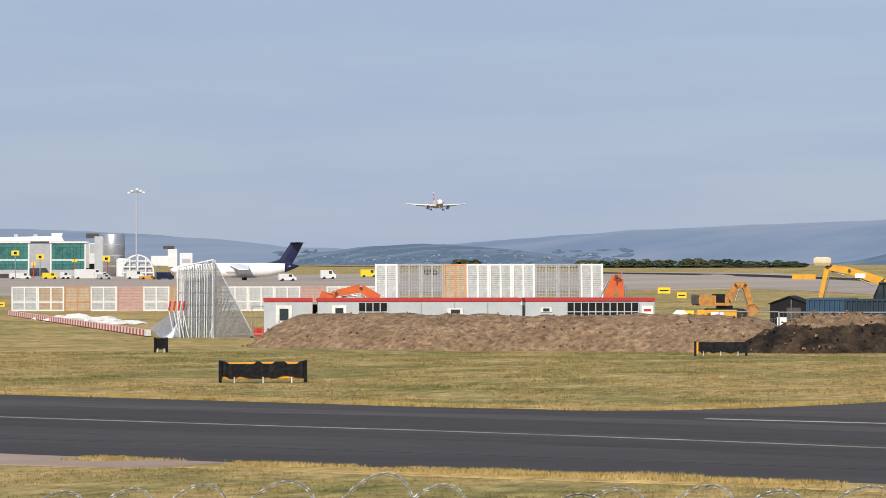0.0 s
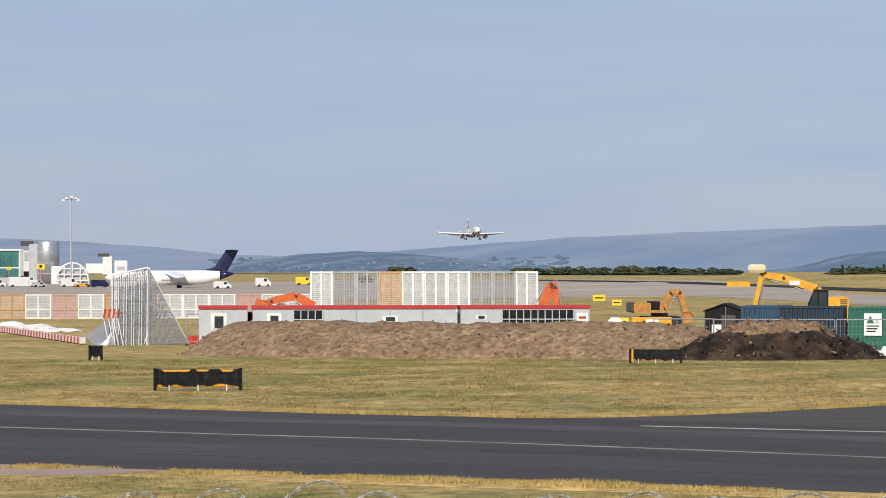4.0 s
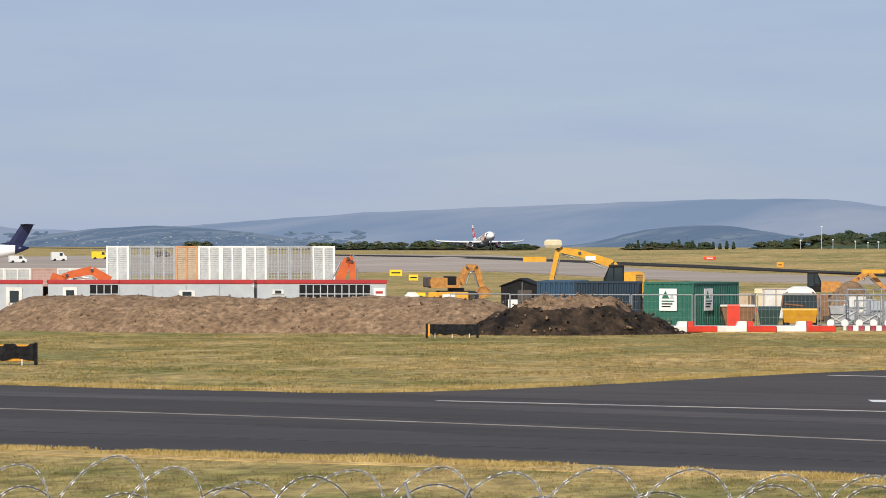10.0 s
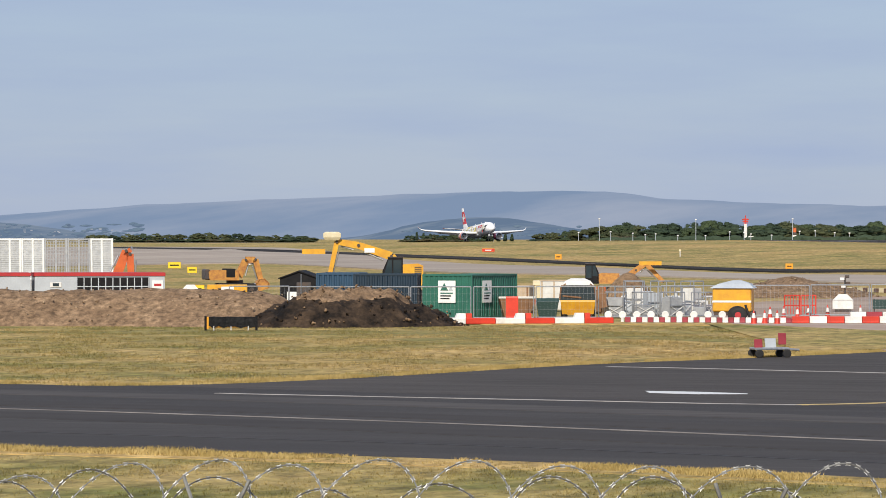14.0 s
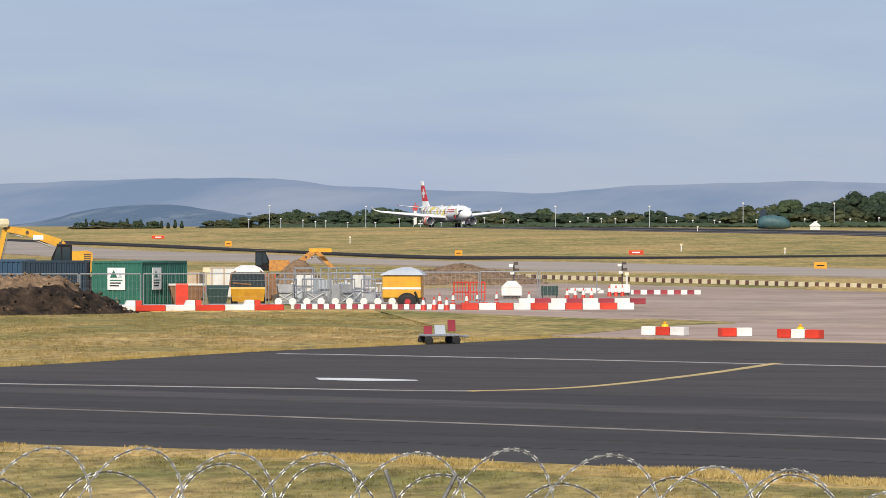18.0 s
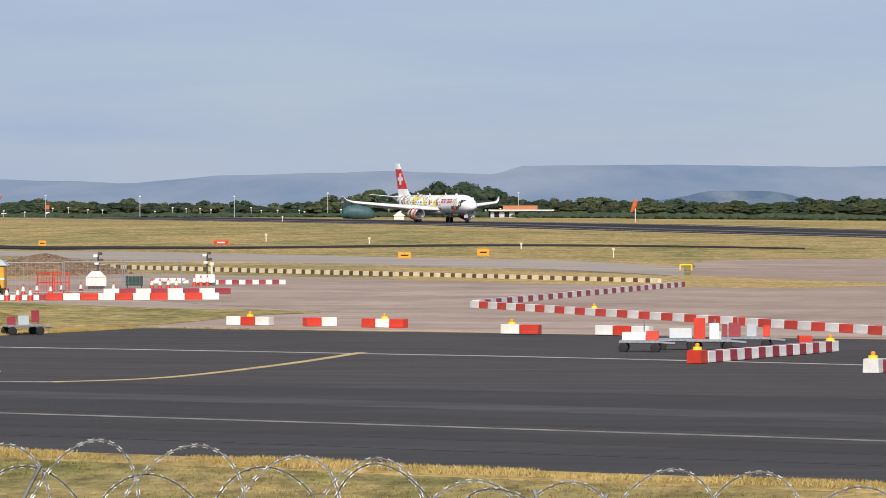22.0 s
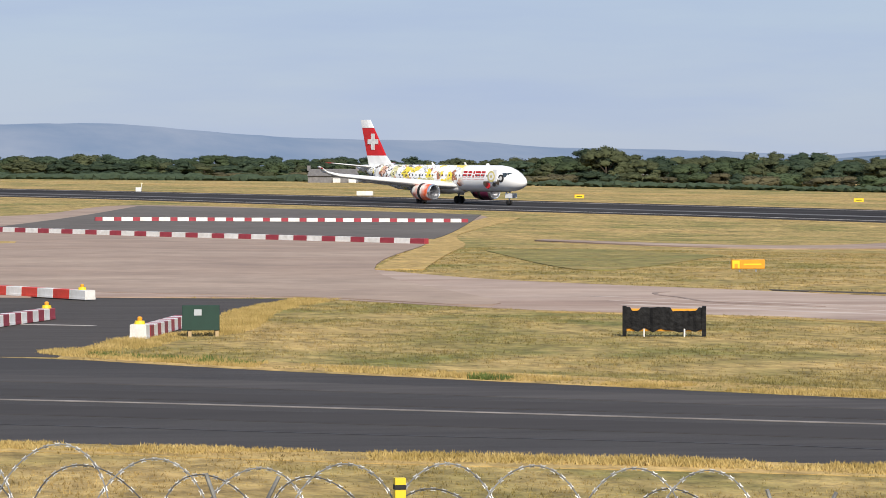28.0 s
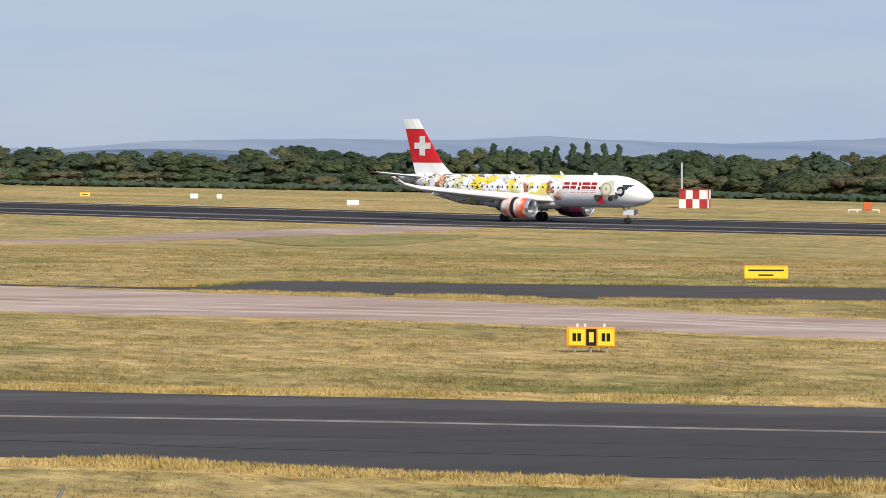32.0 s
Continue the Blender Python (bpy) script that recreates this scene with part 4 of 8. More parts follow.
# a thin seam and the darker wheel lanes of the near taxiway
CENTRE = [(-72, 103), (-38, 96), (-22, 90.3), (-13, 86.4), (-2.4, 81.5), (4.9, 77.9), (11.5, 73.6), (18.6, 69.0), (24.0, 65.0), (44, 49)]
stripe("asphalt_seam", [(a[0] * 0.62 + b[0] * 0.38, a[1] * 0.62 + b[1] * 0.38) for a, b in zip(TAXI_N[1:11], CENTRE)], 0.08, mat("tar_seam", (0.024, 0.022, 0.022), scale=3, rough=0.6), 0.015, "thin dark tar seam along the asphalt")
M_LANE = mat("wheel_darkened_asphalt", (0.046, 0.041, 0.039), (0.058, 0.052, 0.049), scale=0.4, stretch=(0.2, 1.5, 1), rough=0.9, detail=9, spec=0.15)
stripe("wheel_lane", [(x + 0.4, y + 2.6) for x, y in CENTRE], 2.4, M_LANE, 0.013, "rubber-darkened wheel lane of the taxiway")
stripe("wheel_lane", [(x - 0.4, y - 2.9) for x, y in CENTRE], 2.8, M_LANE, 0.013, "rubber-darkened wheel lane of the taxiway")

# ---- the landing airliner ----
def livery():
    """White skin with a band of painted artwork over the fuselage, between the wing root and the tail."""
    m = bpy.data.materials.new("airliner_skin")
    m.use_nodes = True
    n, l = m.node_tree.nodes, m.node_tree.links
    b = n["Principled BSDF"]
    b.inputs["Roughness"].default_value = 0.25
    co = n.new("ShaderNodeTexCoord")
    sep = n.new("ShaderNodeSeparateXYZ")
    l.new(co.outputs["Object"], sep.inputs[0])

    def noise_at(scale, stretch):
        mp = n.new("ShaderNodeMapping")
        mp.inputs["Scale"].default_value = stretch
        l.new(co.outputs["Object"], mp.inputs["Vector"])
        t = n.new("ShaderNodeTexNoise")
        t.inputs["Scale"].default_value = scale
        t.inputs["Detail"].default_value = 2.2
        l.new(mp.outputs[0], t.inputs["Vector"])
        return t.outputs["Fac"]

    art = n.new("ShaderNodeValToRGB")
    art.color_ramp.interpolation = "CONSTANT"
    els = art.color_ramp.elements
    white = (0.86, 0.86, 0.85, 1)
    els[0].position, els[0].color = 0.0, (0.16, 0.13, 0.10, 1)
    els[1].position, els[1].color = 0.04, white
    for p, c in ((0.20, (0.52, 0.50, 0.30, 1)), (0.29, white), (0.46, (0.66, 0.62, 0.34, 1)), (0.55, (0.78, 0.62, 0.06, 1)), (0.66, white), (0.75, (0.68, 0.38, 0.26, 1)), (0.79, white), (0.93, (0.36, 0.15, 0.08, 1)), (0.97, (0.60, 0.61, 0.60, 1))):
        e = els.new(p)
        e.color = c
    vo = n.new("ShaderNodeTexVoronoi")
    vo.inputs["Scale"].default_value = 1.15
    wob = n.new("ShaderNodeTexNoise")
    wob.inputs["Scale"].default_value = 1.1
    wob.inputs["Detail"].default_value = 3.0
    l.new(co.outputs["Object"], wob.inputs["Vector"])
    add = n.new("ShaderNodeVectorMath")
    add.operation = "MULTIPLY_ADD"
    add.inputs[1].default_value = (2.2, 2.2, 2.2)
    l.new(wob.outputs["Color"], add.inputs[0])
    l.new(co.outputs["Object"], add.inputs[2])
    l.new(add.outputs[0], vo.inputs["Vector"])
    cs = n.new("ShaderNodeSeparateColor")
    l.new(vo.outputs["Color"], cs.inputs[0])
    l.new(cs.outputs[0], art.inputs[0])

    def step(sock, lo, hi):
        r = n.new("ShaderNodeMapRange")
        r.inputs[1].default_value, r.inputs[2].default_value = lo, hi
        l.new(sock, r.inputs[0])
        return r.outputs[0]

    def mul(a, c):
        k = n.new("ShaderNodeMath")
        k.operation = "MULTIPLY"
        l.new(a, k.inputs[0])
        l.new(c, k.inputs[1])
        return k.outputs[0]

    mask = mul(step(sep.outputs["X"], 7.0, 5.8), step(sep.outputs["X"], -17.8, -16.0))
    mx = n.new("ShaderNodeMixRGB")
    mx.inputs[1].default_value = white
    l.new(mask, mx.inputs[0])
    l.new(art.outputs[0], mx.inputs[2])
    # inked strokes of the drawing, heaviest towards the tail
    ink = noise_at(0.8, (0.8, 1.1, 1.6))
    inked = mul(mul(step(ink, 0.470, 0.482), step(ink, 0.515, 0.503)), mul(mask, step(sep.outputs["X"], 4.0, -8.0)))
    m2 = n.new("ShaderNodeMixRGB")
    m2.inputs[2].default_value = (0.06, 0.05, 0.05, 1)
    l.new(inked, m2.inputs[0])
    l.new(mx.outputs[0], m2.inputs[1])
    l.new(m2.outputs[0], b.inputs["Base Color"])
    return m


M_SKIN = livery()
M_HULL = mat("white_airframe", (0.87, 0.87, 0.86), scale=0.6, spread=0.05, rough=0.25)
M_FINRED = mat("fin_red", (0.60, 0.012, 0.015), scale=1, spread=0.08, rough=0.3)
M_COWL = mat("painted_cowl", (0.78, 0.76, 0.70), (0.72, 0.10, 0.02), scale=0.8, rough=0.3, detail=1)
M_COWL2 = mat("plum_cowl", (0.16, 0.03, 0.08), (0.10, 0.02, 0.05), scale=0.8, rough=0.3, detail=1)
M_FAN = mat("fan_metal", (0.06, 0.06, 0.07), (0.14, 0.14, 0.15), scale=5, rough=0.4, metal=0.6)
M_LIP = mat("polished_lip", (0.75, 0.76, 0.78), scale=2, rough=0.2, metal=0.9)


def ring_pts(x, zc, ry, rz, seg=28, zflat=0.0):
    return [(x, ry * math.sin(2 * math.pi * i / seg), zc + rz * math.cos(2 * math.pi * i / seg)) for i in range(seg)]


def wing_bm(stations, thick):
    """A wing or tail surface from stations (leading x, trailing x, y, z)."""
    rings = []
    for (xl, xt, y, z), th in zip(stations, thick):
        c = xl - xt
        ring = []
        for f, t in ((0, 0), (0.04, 0.45), (0.15, 0.85), (0.4, 1.0), (0.7, 0.6), (1.0, 0.05), (0.7, -0.35), (0.4, -0.7), (0.15, -0.6), (0.04, -0.35)):
            ring.append((xl - c * f, y, z + t * th / 2))
        rings.append(ring)
    return loft(rings)


def fin_bm(stations, thick):
    rings = []
    for (xl, xt, z), th in zip(stations, thick):
        c = xl - xt
        rings.append([(xl - c * f, t * th / 2, z) for f, t in ((0, 0), (0.08, 0.6), (0.35, 1.0), (0.7, 0.7), (1, 0.06), (1, -0.06), (0.7, -0.7), (0.35, -1.0), (0.08, -0.6))])
    return loft(rings)


def patch_plate(name, pts, y, material, parent, label="", thick=0.03):
    """A thin painted shape, x and z, on a side."""
    bm = prism(pts, y - thick / 2, y + thick / 2)
    return part(name, bm, material, parent, label)


def airliner():
    e = thing("airliner", pose(0, 0, 0), "white twin-engine airliner with painted artwork, red fin and white cross", "aeroplane")
    # fuselage, nose at +X; the origin lies under the main wheels
    prof = [(17.95, 2.62, 0.06, 0.06), (17.7, 2.64, 0.46, 0.44), (17.2, 2.70, 0.85, 0.80), (16.5, 2.80, 1.22, 1.15), (15.6, 2.95, 1.52, 1.48), (14.4, 3.08, 1.70, 1.74), (13.0, 3.15, 1.76, 1.84), (6, 3.15, 1.76, 1.84), (0, 3.15, 1.76, 1.84), (-6.6, 3.15, 1.76, 1.84), (-9.0, 3.24, 1.70, 1.75), (-11.3, 3.50, 1.45, 1.48), (-13.7, 3.85, 1.10, 1.12), (-16.0, 4.22, 0.70, 0.72), (-17.7, 4.48, 0.38, 0.40), (-18.4, 4.58, 0.16, 0.18)]
    fus = part("fuselage", loft([ring_pts(x, z, ry, rz) for x, z, ry, rz in prof]), M_SKIN, e, smooth=True)
    # cockpit panes
    for s in (1, -1):
        for k, (xa, xb, za, zb, ya, yb) in enumerate(((16.9, 16.35, 3.28, 3.84, 0.12, 0.75), (16.35, 15.75, 3.33, 3.98, 0.76, 1.28), (15.75, 15.0, 3.36, 3.96, 1.28, 1.58))):
            bm = bmesh.new()
            vs = [bm.verts.new(p) for p in ((xa + .06, s * (ya + .04), za), (xb + .06, s * (yb + .05), za), (xb - .15, s * (yb - .02), zb), (xa - .22, s * (ya - .02), zb))]
            bm.faces.new(vs)
            r = bmesh.ops.extrude_face_region(bm, geom=bm.faces[:])
            for v in r["geom"]:
                if isinstance(v, bmesh.types.BMVert):
                    v.co += Vector((-0.3, -s * 0.25, -0.05))
            bmesh.ops.recalc_face_normals(bm, faces=bm.faces)
            part("cockpit_window", bm, M_GLASS, fus)
    # cabin windows, doors
    for s in (1, -1):
        wm = Box(-0.09, 0.09, -0.02, 0.02, -0.13, 0.13, 0.01)
        first = part("cabin_window", wm, M_GLASS, fus)
        for k in range(33):
            x = 11.8 - k * 0.72
            if abs(x - 1.2) < 0.3:
                continue
            o = first if k == 0 else new("cabin_window", first.data)
            o.parent = fus
            ry = 1.77 if x > -7.0 else 1.70
            o.matrix_local = pose(x, s * (ry - 0.03), 3.55)
        for x in (13.5, -12.4):
            ry = 1.74 if x > 0 else 1.28
            part("door", Box(x - 0.42, x + 0.42, s * ry - 0.05, s * ry + 0.05, 2.75 if x > 0 else 3.2, 4.45, 0.03), M_HULL, fus)
    # airline name as plain red bars, crest as a gold disc, painted scene near the nose
    for s in (1, -1):
        y = s * 1.785
        for k, (x0, h0) in enumerate(((11.2, 0), (10.25, .03), (9.0, 0), (8.4, 0), (7.4, 0))):
            w = 1.05 if k == 1 else 0.3 if k == 2 else 0.75
            sgn = -1
            for za, zb in ((3.0, 3.30), (3.46, 3.74), (3.90, 4.18)) if k != 2 else ((3.0, 3.6), (3.6, 4.18)):
                sl = 0.2
                patch_plate("name_bar", [(x0 - w + sl * (za - 3.05), za), (x0 + sl * (za - 3.05), za), (x0 + sl * (zb - 3.05), zb), (x0 - w + sl * (zb - 3.05), zb)], s * (1.76 - 0.045 * (1 + (zb > 4.0) * 2.2 - 0.4)), M_FINRED, fus)
        crest = part("crest", lathe([(s * 1.70, 0.80), (s * 1.81, 0.76)], 22, "Y"), mat("gold_paint", (0.66, 0.56, 0.22), scale=2, rough=0.4), fus, "gold ring crest")
        crest.matrix_local = pose(12.75, 0, 3.45)
        part("crest_middle", lathe([(s * 1.72, 0.56), (s * 1.825, 0.52)], 18, "Y"), M_HULL, crest)
        part("crest_core", lathe([(s * 1.74, 0.24), (s * 1.835, 0.22)], 14, "Y"), MATS["gold_paint"], crest)
        for (cx, cz, r, mm) in ((14.6, 3.2, 0.55, M_BLACK), (14.6, 3.2, 0.30, M_WHITE), (13.9, 2.7, 0.40, MATS["bark"]), (11.6, 2.55, 0.60, MATS["bark"]), (11.9, 2.2, 0.45, M_FINRED), (13.2, 2.35, 0.3, M_BLACK)):
            yy = 1.66 if cx > 14 else 1.69
            o = part("artwork_patch", lathe([(s * (yy - 0.06), r), (s * (yy + (0.06 if mm is M_WHITE else 0.03)), r * 0.96)], 14, "Y"), mm, fus)
            o.matrix_local = pose(cx, 0, cz)
        # wings
        wing = part("wing", wing_bm([(5.4, -2.6, s * 1.2, 2.05), (2.9, -2.9, s * 4.6, 2.35), (-0.3, -3.7, s * 10, 2.85), (-3.0, -5.0, s * 15.8, 3.45), (-4.3, -5.6, s * 16.9, 3.9), (-5.3, -6.0, s * 17.5, 4.7)], (1.35, 1.25, 0.95, 0.64, 0.36, 0.16)), M_HULL, e, smooth=True)
        for y0, y1 in ((2.2, 6.2), (6.4, 11.6)):
            bm = wing_bm([(-2.5 - 0.09 * (y0 - 2), -3.9 - 0.11 * (y0 - 2), s * y0, 1.78 + 0.085 * y0), (-2.5 - 0.09 * (y1 - 2), -3.6 - 0.12 * (y1 - 2), s * y1, 1.82 + 0.085 * y1)], (0.80, 0.60))
            part("flap", bm, M_HULL, wing)
        for y in (4.4, 7.6, 10.6):
            part("flap_fairing", lathe([(-1.2 - .2 * y, 0.02), (-1.8 - .2 * y, 0.2), (-2.8 - .2 * y, 0.24), (-4.2 - .2 * y, 0.03)], 10), M_HULL, wing, smooth=True).matrix_local = pose(1.0, s * y, 1.72 + 0.085 * y)
        # engines
        eng = part("engine", lathe([(4.2, 0.84), (4.8, 0.87), (5.22, 0.94), (5.22, 1.0), (4.9, 1.09), (4.0, 1.19), (2.8, 1.17), (1.6, 1.0), (1.3, 0.90)], 26), M_COWL if s < 0 else M_COWL2, e, "white cowl painted with orange and red", smooth=True)
        eng.matrix_local = pose(0, s * 5.6, 1.42)
        part("intake_lip", lathe([(4.38, 0.80), (4.85, 0.865), (5.24, 0.925), (5.29, 0.97), (5.25, 1.02), (4.88, 1.10)], 26, caps=False), M_LIP, eng, smooth=True)
        part("cowl_ring", lathe([(3.35, 1.185), (3.30, 1.215), (2.85, 1.21), (2.8, 1.165)], 26), M_BLACK, eng)
        part("fan", lathe([(4.45, 0.86), (4.5, 0.22), (4.85, 0.02)], 22), M_FAN, eng)
        part("exhaust_cone", lathe([(1.4, 0.66), (0.7, 0.50), (0.1, 0.12)], 16), M_DARK, eng)
        part("pylon", prism([(4.0, 2.4), (1.2, 2.35), (-0.6, 2.3), (0.8, 2.65), (3.2, 2.75)], s * 5.6 - 0.16, s * 5.6 + 0.16), M_HULL, e)
        # tail plane
        tp = part("tailplane", wing_bm([(-13.9, -17.1, s * 0.3, 4.55), (-16.9, -18.4, s * 6.0, 5.15)], (0.34, 0.14)), M_HULL, e, smooth=True)
        part("tailplane_tip", wing_bm([(-16.75, -18.35, s * 5.7, 5.12), (-17.0, -18.45, s * 6.1, 5.17)], (0.17, 0.12)), M_FINRED, tp)
        # main gear
        leg = part("main_gear_leg", rods([((0, s * 3.5, 0.5), (0.1, s * 3.2, 2.2)), ((0, s * 3.5, 1.3), (0.0, s * 2.2, 2.0))], 0.13, 8), M_STEEL, e)
        for dy in (-0.42, 0.42):
            w = part("wheel", lathe([(-0.18, 0.40), (-0.16, 0.53), (0, 0.55), (0.16, 0.53), (0.18, 0.40)], 18, "Y"), M_BLACK, leg, smooth=True)
            w.matrix_local = pose(0, s * 3.5 + dy, 0.55)
        part("gear_door", Box(-0.6, 0.6, s * 3.9 - 0.03, s * 3.9 + 0.03, 1.2, 2.0), M_HULL, leg)
        part("landing_light", lathe([(5.28, 0.10), (5.33, 0.05)], 10), M_WHITE, wing).matrix_local = pose(0, s * 1.9, 2.05)
        part("winglet_band", wing_bm([(-4.95, -5.85, s * 17.3, 4.4), (-5.15, -5.95, s * 17.44, 4.62)], (0.16, 0.14)), M_FINRED, wing)
    part("belly_fairing", loft([ring_pts(x, 1.95, ry, rz) for x, ry, rz in ((6.2, 0.5, 0.4), (4.8, 1.5, 0.85), (2, 1.85, 1.02), (-2.5, 1.85, 1.02), (-4.8, 1.3, 0.8), (-6.2, 0.4, 0.4))]), M_HULL, e, smooth=True)
    ng = part("nose_gear_leg", rods([((14.5, 0, 0.35), (14.7, 0, 2.2)), ((14.5, 0, 0.9), (13.6, 0, 2.2))], 0.09, 8), M_STEEL, e)
    for dy in (-0.22, 0.22):
        w = part("wheel", lathe([(-0.11, 0.26), (-0.1, 0.34), (0.1, 0.34), (0.11, 0.26)], 16, "Y"), M_BLACK, ng, smooth=True)
        w.matrix_local = pose(14.5, dy, 0.35)
    for dy in (-0.45, 0.45):
        part("gear_door", Box(14.2, 15.6, dy - 0.025, dy + 0.025, 0.95, 1.6), M_HULL, ng)
    # fin: white root, red body, white top, with a plain white cross

    def fin_x(z):
        t = (z - 4.7) / (11.5 - 4.7)
        return -10.75 - 4.75 * t, -15.8 - 1.95 * t
    for nm, z0, z1, mm in (("fin_root", 4.3, 6.35, M_HULL), ("fin", 6.35, 10.35, M_FINRED), ("fin_top", 10.35, 11.5, M_HULL)):
        st = []
        for z in (z0, (z0 + z1) / 2, z1):
            a, c = fin_x(z)
            if nm == "fin_root":
                a += 2.0 * max(0, (5.9 - z) / 1.6) ** 1.6
            st.append((a, c, z))
        f = part(nm, fin_bm(st, (0.42, 0.36, 0.30) if nm == "fin_root" else (0.32, 0.27, 0.2)), mm, e, smooth=False)
        if nm == "fin":
            fin = f
    for s in (1, -1):
        cx, cz = -14.6, 8.35
        part("cross_bar", Box(cx - 1.35, cx + 1.0, s * 0.165 - 0.02, s * 0.165 + 0.02, cz - 0.36, cz + 0.36), M_WHITE, fin)
        part("cross_bar", Box(cx - 0.58, cx + 0.20, s * 0.168 - 0.02, s * 0.168 + 0.02, cz - 1.15, cz + 1.15), M_WHITE, fin)
    part("antenna", prism([(5.2, 4.95), (5.7, 4.95), (5.2, 5.4), (5.0, 5.4)], -0.03, 0.03), M_HULL, e)
    part("antenna", prism([(-1.8, 4.95), (-1.2, 4.95), (-1.8, 5.35), (-2.0, 5.35)], -0.03, 0.03), M_HULL, e)
    part("radome", lathe([(8.2, 0.30), (8.5, 0.26), (8.62, 0.1)], 12, "Z"), M_WHITE, e).matrix_local = pose(10.0, 0, -3.35)
    # the body stands tall on its legs
    for ch in e.children:
        if ch.name.split(".")[0] not in ("main_gear_leg", "nose_gear_leg"):
            lift = 0.28 if ch.name.startswith(("engine", "pylon")) else 0.36 if ch.name.startswith("fin") else 0.46
            ch.location.z += lift
    return e


plane = airliner()

# ---- the works compound ----
M_BLUE = mat("blue_container", (0.020, 0.064, 0.122), (0.015, 0.048, 0.092), scale=1.2, rough=0.5, fine=0.15)
M_NAVY = mat("navy_container", (0.007, 0.026, 0.050), (0.005, 0.019, 0.036), scale=1.2, rough=0.5, fine=0.15)
M_GRN = mat("green_container", (0.026, 0.140, 0.100), (0.020, 0.110, 0.080), scale=1.2, rough=0.5, fine=0.12)
M_SHED = mat("black_shed", (0.010, 0.010, 0.012), (0.018, 0.017, 0.018), scale=2, rough=0.7, spec=0.15)
M_CABIN = mat("cabin_grey", (0.47, 0.505, 0.54), (0.40, 0.43, 0.465), scale=0.8, rough=0.5, fine=0.06)
M_FASCIA = mat("fascia_red", (0.45, 0.03, 0.03), (0.36, 0.025, 0.03), scale=1.5, rough=0.5)
M_SOIL = field("heaped_soil", [(0.205, 0.132, 0.077), (0.315, 0.212, 0.128), (0.125, 0.079, 0.048)], (0.7, 2.2), bump=1.0, bscale=4, grain=0.55, grain_scale=3.2)
M_CLOD = mat("dry_clods", (0.40, 0.29, 0.19), (0.22, 0.15, 0.095), scale=3, rough=0.95)
M_PEAT = field("dark_soil", [(0.008, 0.006, 0.005), (0.020, 0.014, 0.010), (0.085, 0.055, 0.034)], (0.8, 0.9), bump=1.0, bscale=4, grain=0.5, grain_scale=2.6)
M_MESHW = mat("white_screen", (0.50, 0.51, 0.51), (0.38, 0.39, 0.40), scale=2.5, rough=0.6, fine=0.12, rand=0.08)
M_MESHB = mat("timber_screen", (0.50, 0.39, 0.27), (0.40, 0.30, 0.21), scale=2.5, rough=0.7, fine=0.15, rand=0.1)
M_FRAMEW = mat("white_frame", (0.78, 0.78, 0.76), (0.66, 0.66, 0.64), scale=3, rough=0.5)
M_MESHG = mat("grey_screen", (0.36, 0.37, 0.38), (0.28, 0.29, 0.31), scale=2.5, rough=0.6, fine=0.15, rand=0.1)
M_MESHO = mat("rusty_screen", (0.55, 0.29, 0.14), (0.46, 0.24, 0.12), scale=2, rough=0.7, fine=0.15, rand=0.1)
M_MESHP = mat("pinkish_screen", (0.50, 0.33, 0.29), (0.42, 0.28, 0.25), scale=2, rough=0.7, fine=0.15)
M_BROWN = mat("rusty_skip", (0.25, 0.13, 0.06), (0.16, 0.08, 0.04), scale=2, rough=0.7, fine=0.15)
M_SIGNW = mat("sign_white", (0.80, 0.80, 0.78), scale=2, spread=0.05, rough=0.5)
M_SIGNY = mat("sign_yellow", (0.80, 0.60, 0.025), (0.74, 0.54, 0.025), scale=2, rough=0.5)
M_SIGNO = mat("sign_orange", (0.75, 0.33, 0.02), (0.66, 0.28, 0.02), scale=2, rough=0.5)
M_TENT = mat("white_canvas", (0.70, 0.69, 0.66), (0.58, 0.56, 0.52), scale=1.5, rough=0.8)
M_SHEET = mat("black_sheeting", (0.006, 0.006, 0.007), (0.017, 0.017, 0.018), scale=5, rough=0.55, bump=0.6, bscale=9, spec=0.12)
M_RUST = mat("machine_rust", (0.56, 0.27, 0.05), (0.34, 0.14, 0.04), scale=2.5, rough=0.6, fine=0.2)
M_DRED = mat("dark_red_plastic", (0.32, 0.035, 0.05), scale=2, spread=0.2, rough=0.5, rand=0.15)
M_CREAM = mat("yellow_plastic", (0.74, 0.66, 0.46), (0.62, 0.52, 0.32), scale=2, rough=0.5, rand=0.1)


def ribbed(x0, x1, z0, z1, y, depth, pitch, axis="x"):
    """A corrugated steel wall standing on a line."""
    bm = bmesh.new()
    n = max(2, int((x1 - x0) / pitch))
    pts = []
    for i in range(n):
        a = x0 + (x1 - x0) * i / n
        w = (x1 - x0) / n
        pts += [(a, 0), (a + w * 0.35, 0), (a + w * 0.5, depth), (a + w * 0.85, depth)]
    pts.append((x1, 0))
    lo = [bm.verts.new((p, y + q, z0) if axis == "x" else (y + q, p, z0)) for p, q in pts]
    hi = [bm.verts.new((p, y + q, z1) if axis == "x" else (y + q, p, z1)) for p, q in pts]
    for i in range(len(pts) - 1):
        bm.faces.new((lo[i], lo[i + 1], hi[i + 1], hi[i]))
    return bm


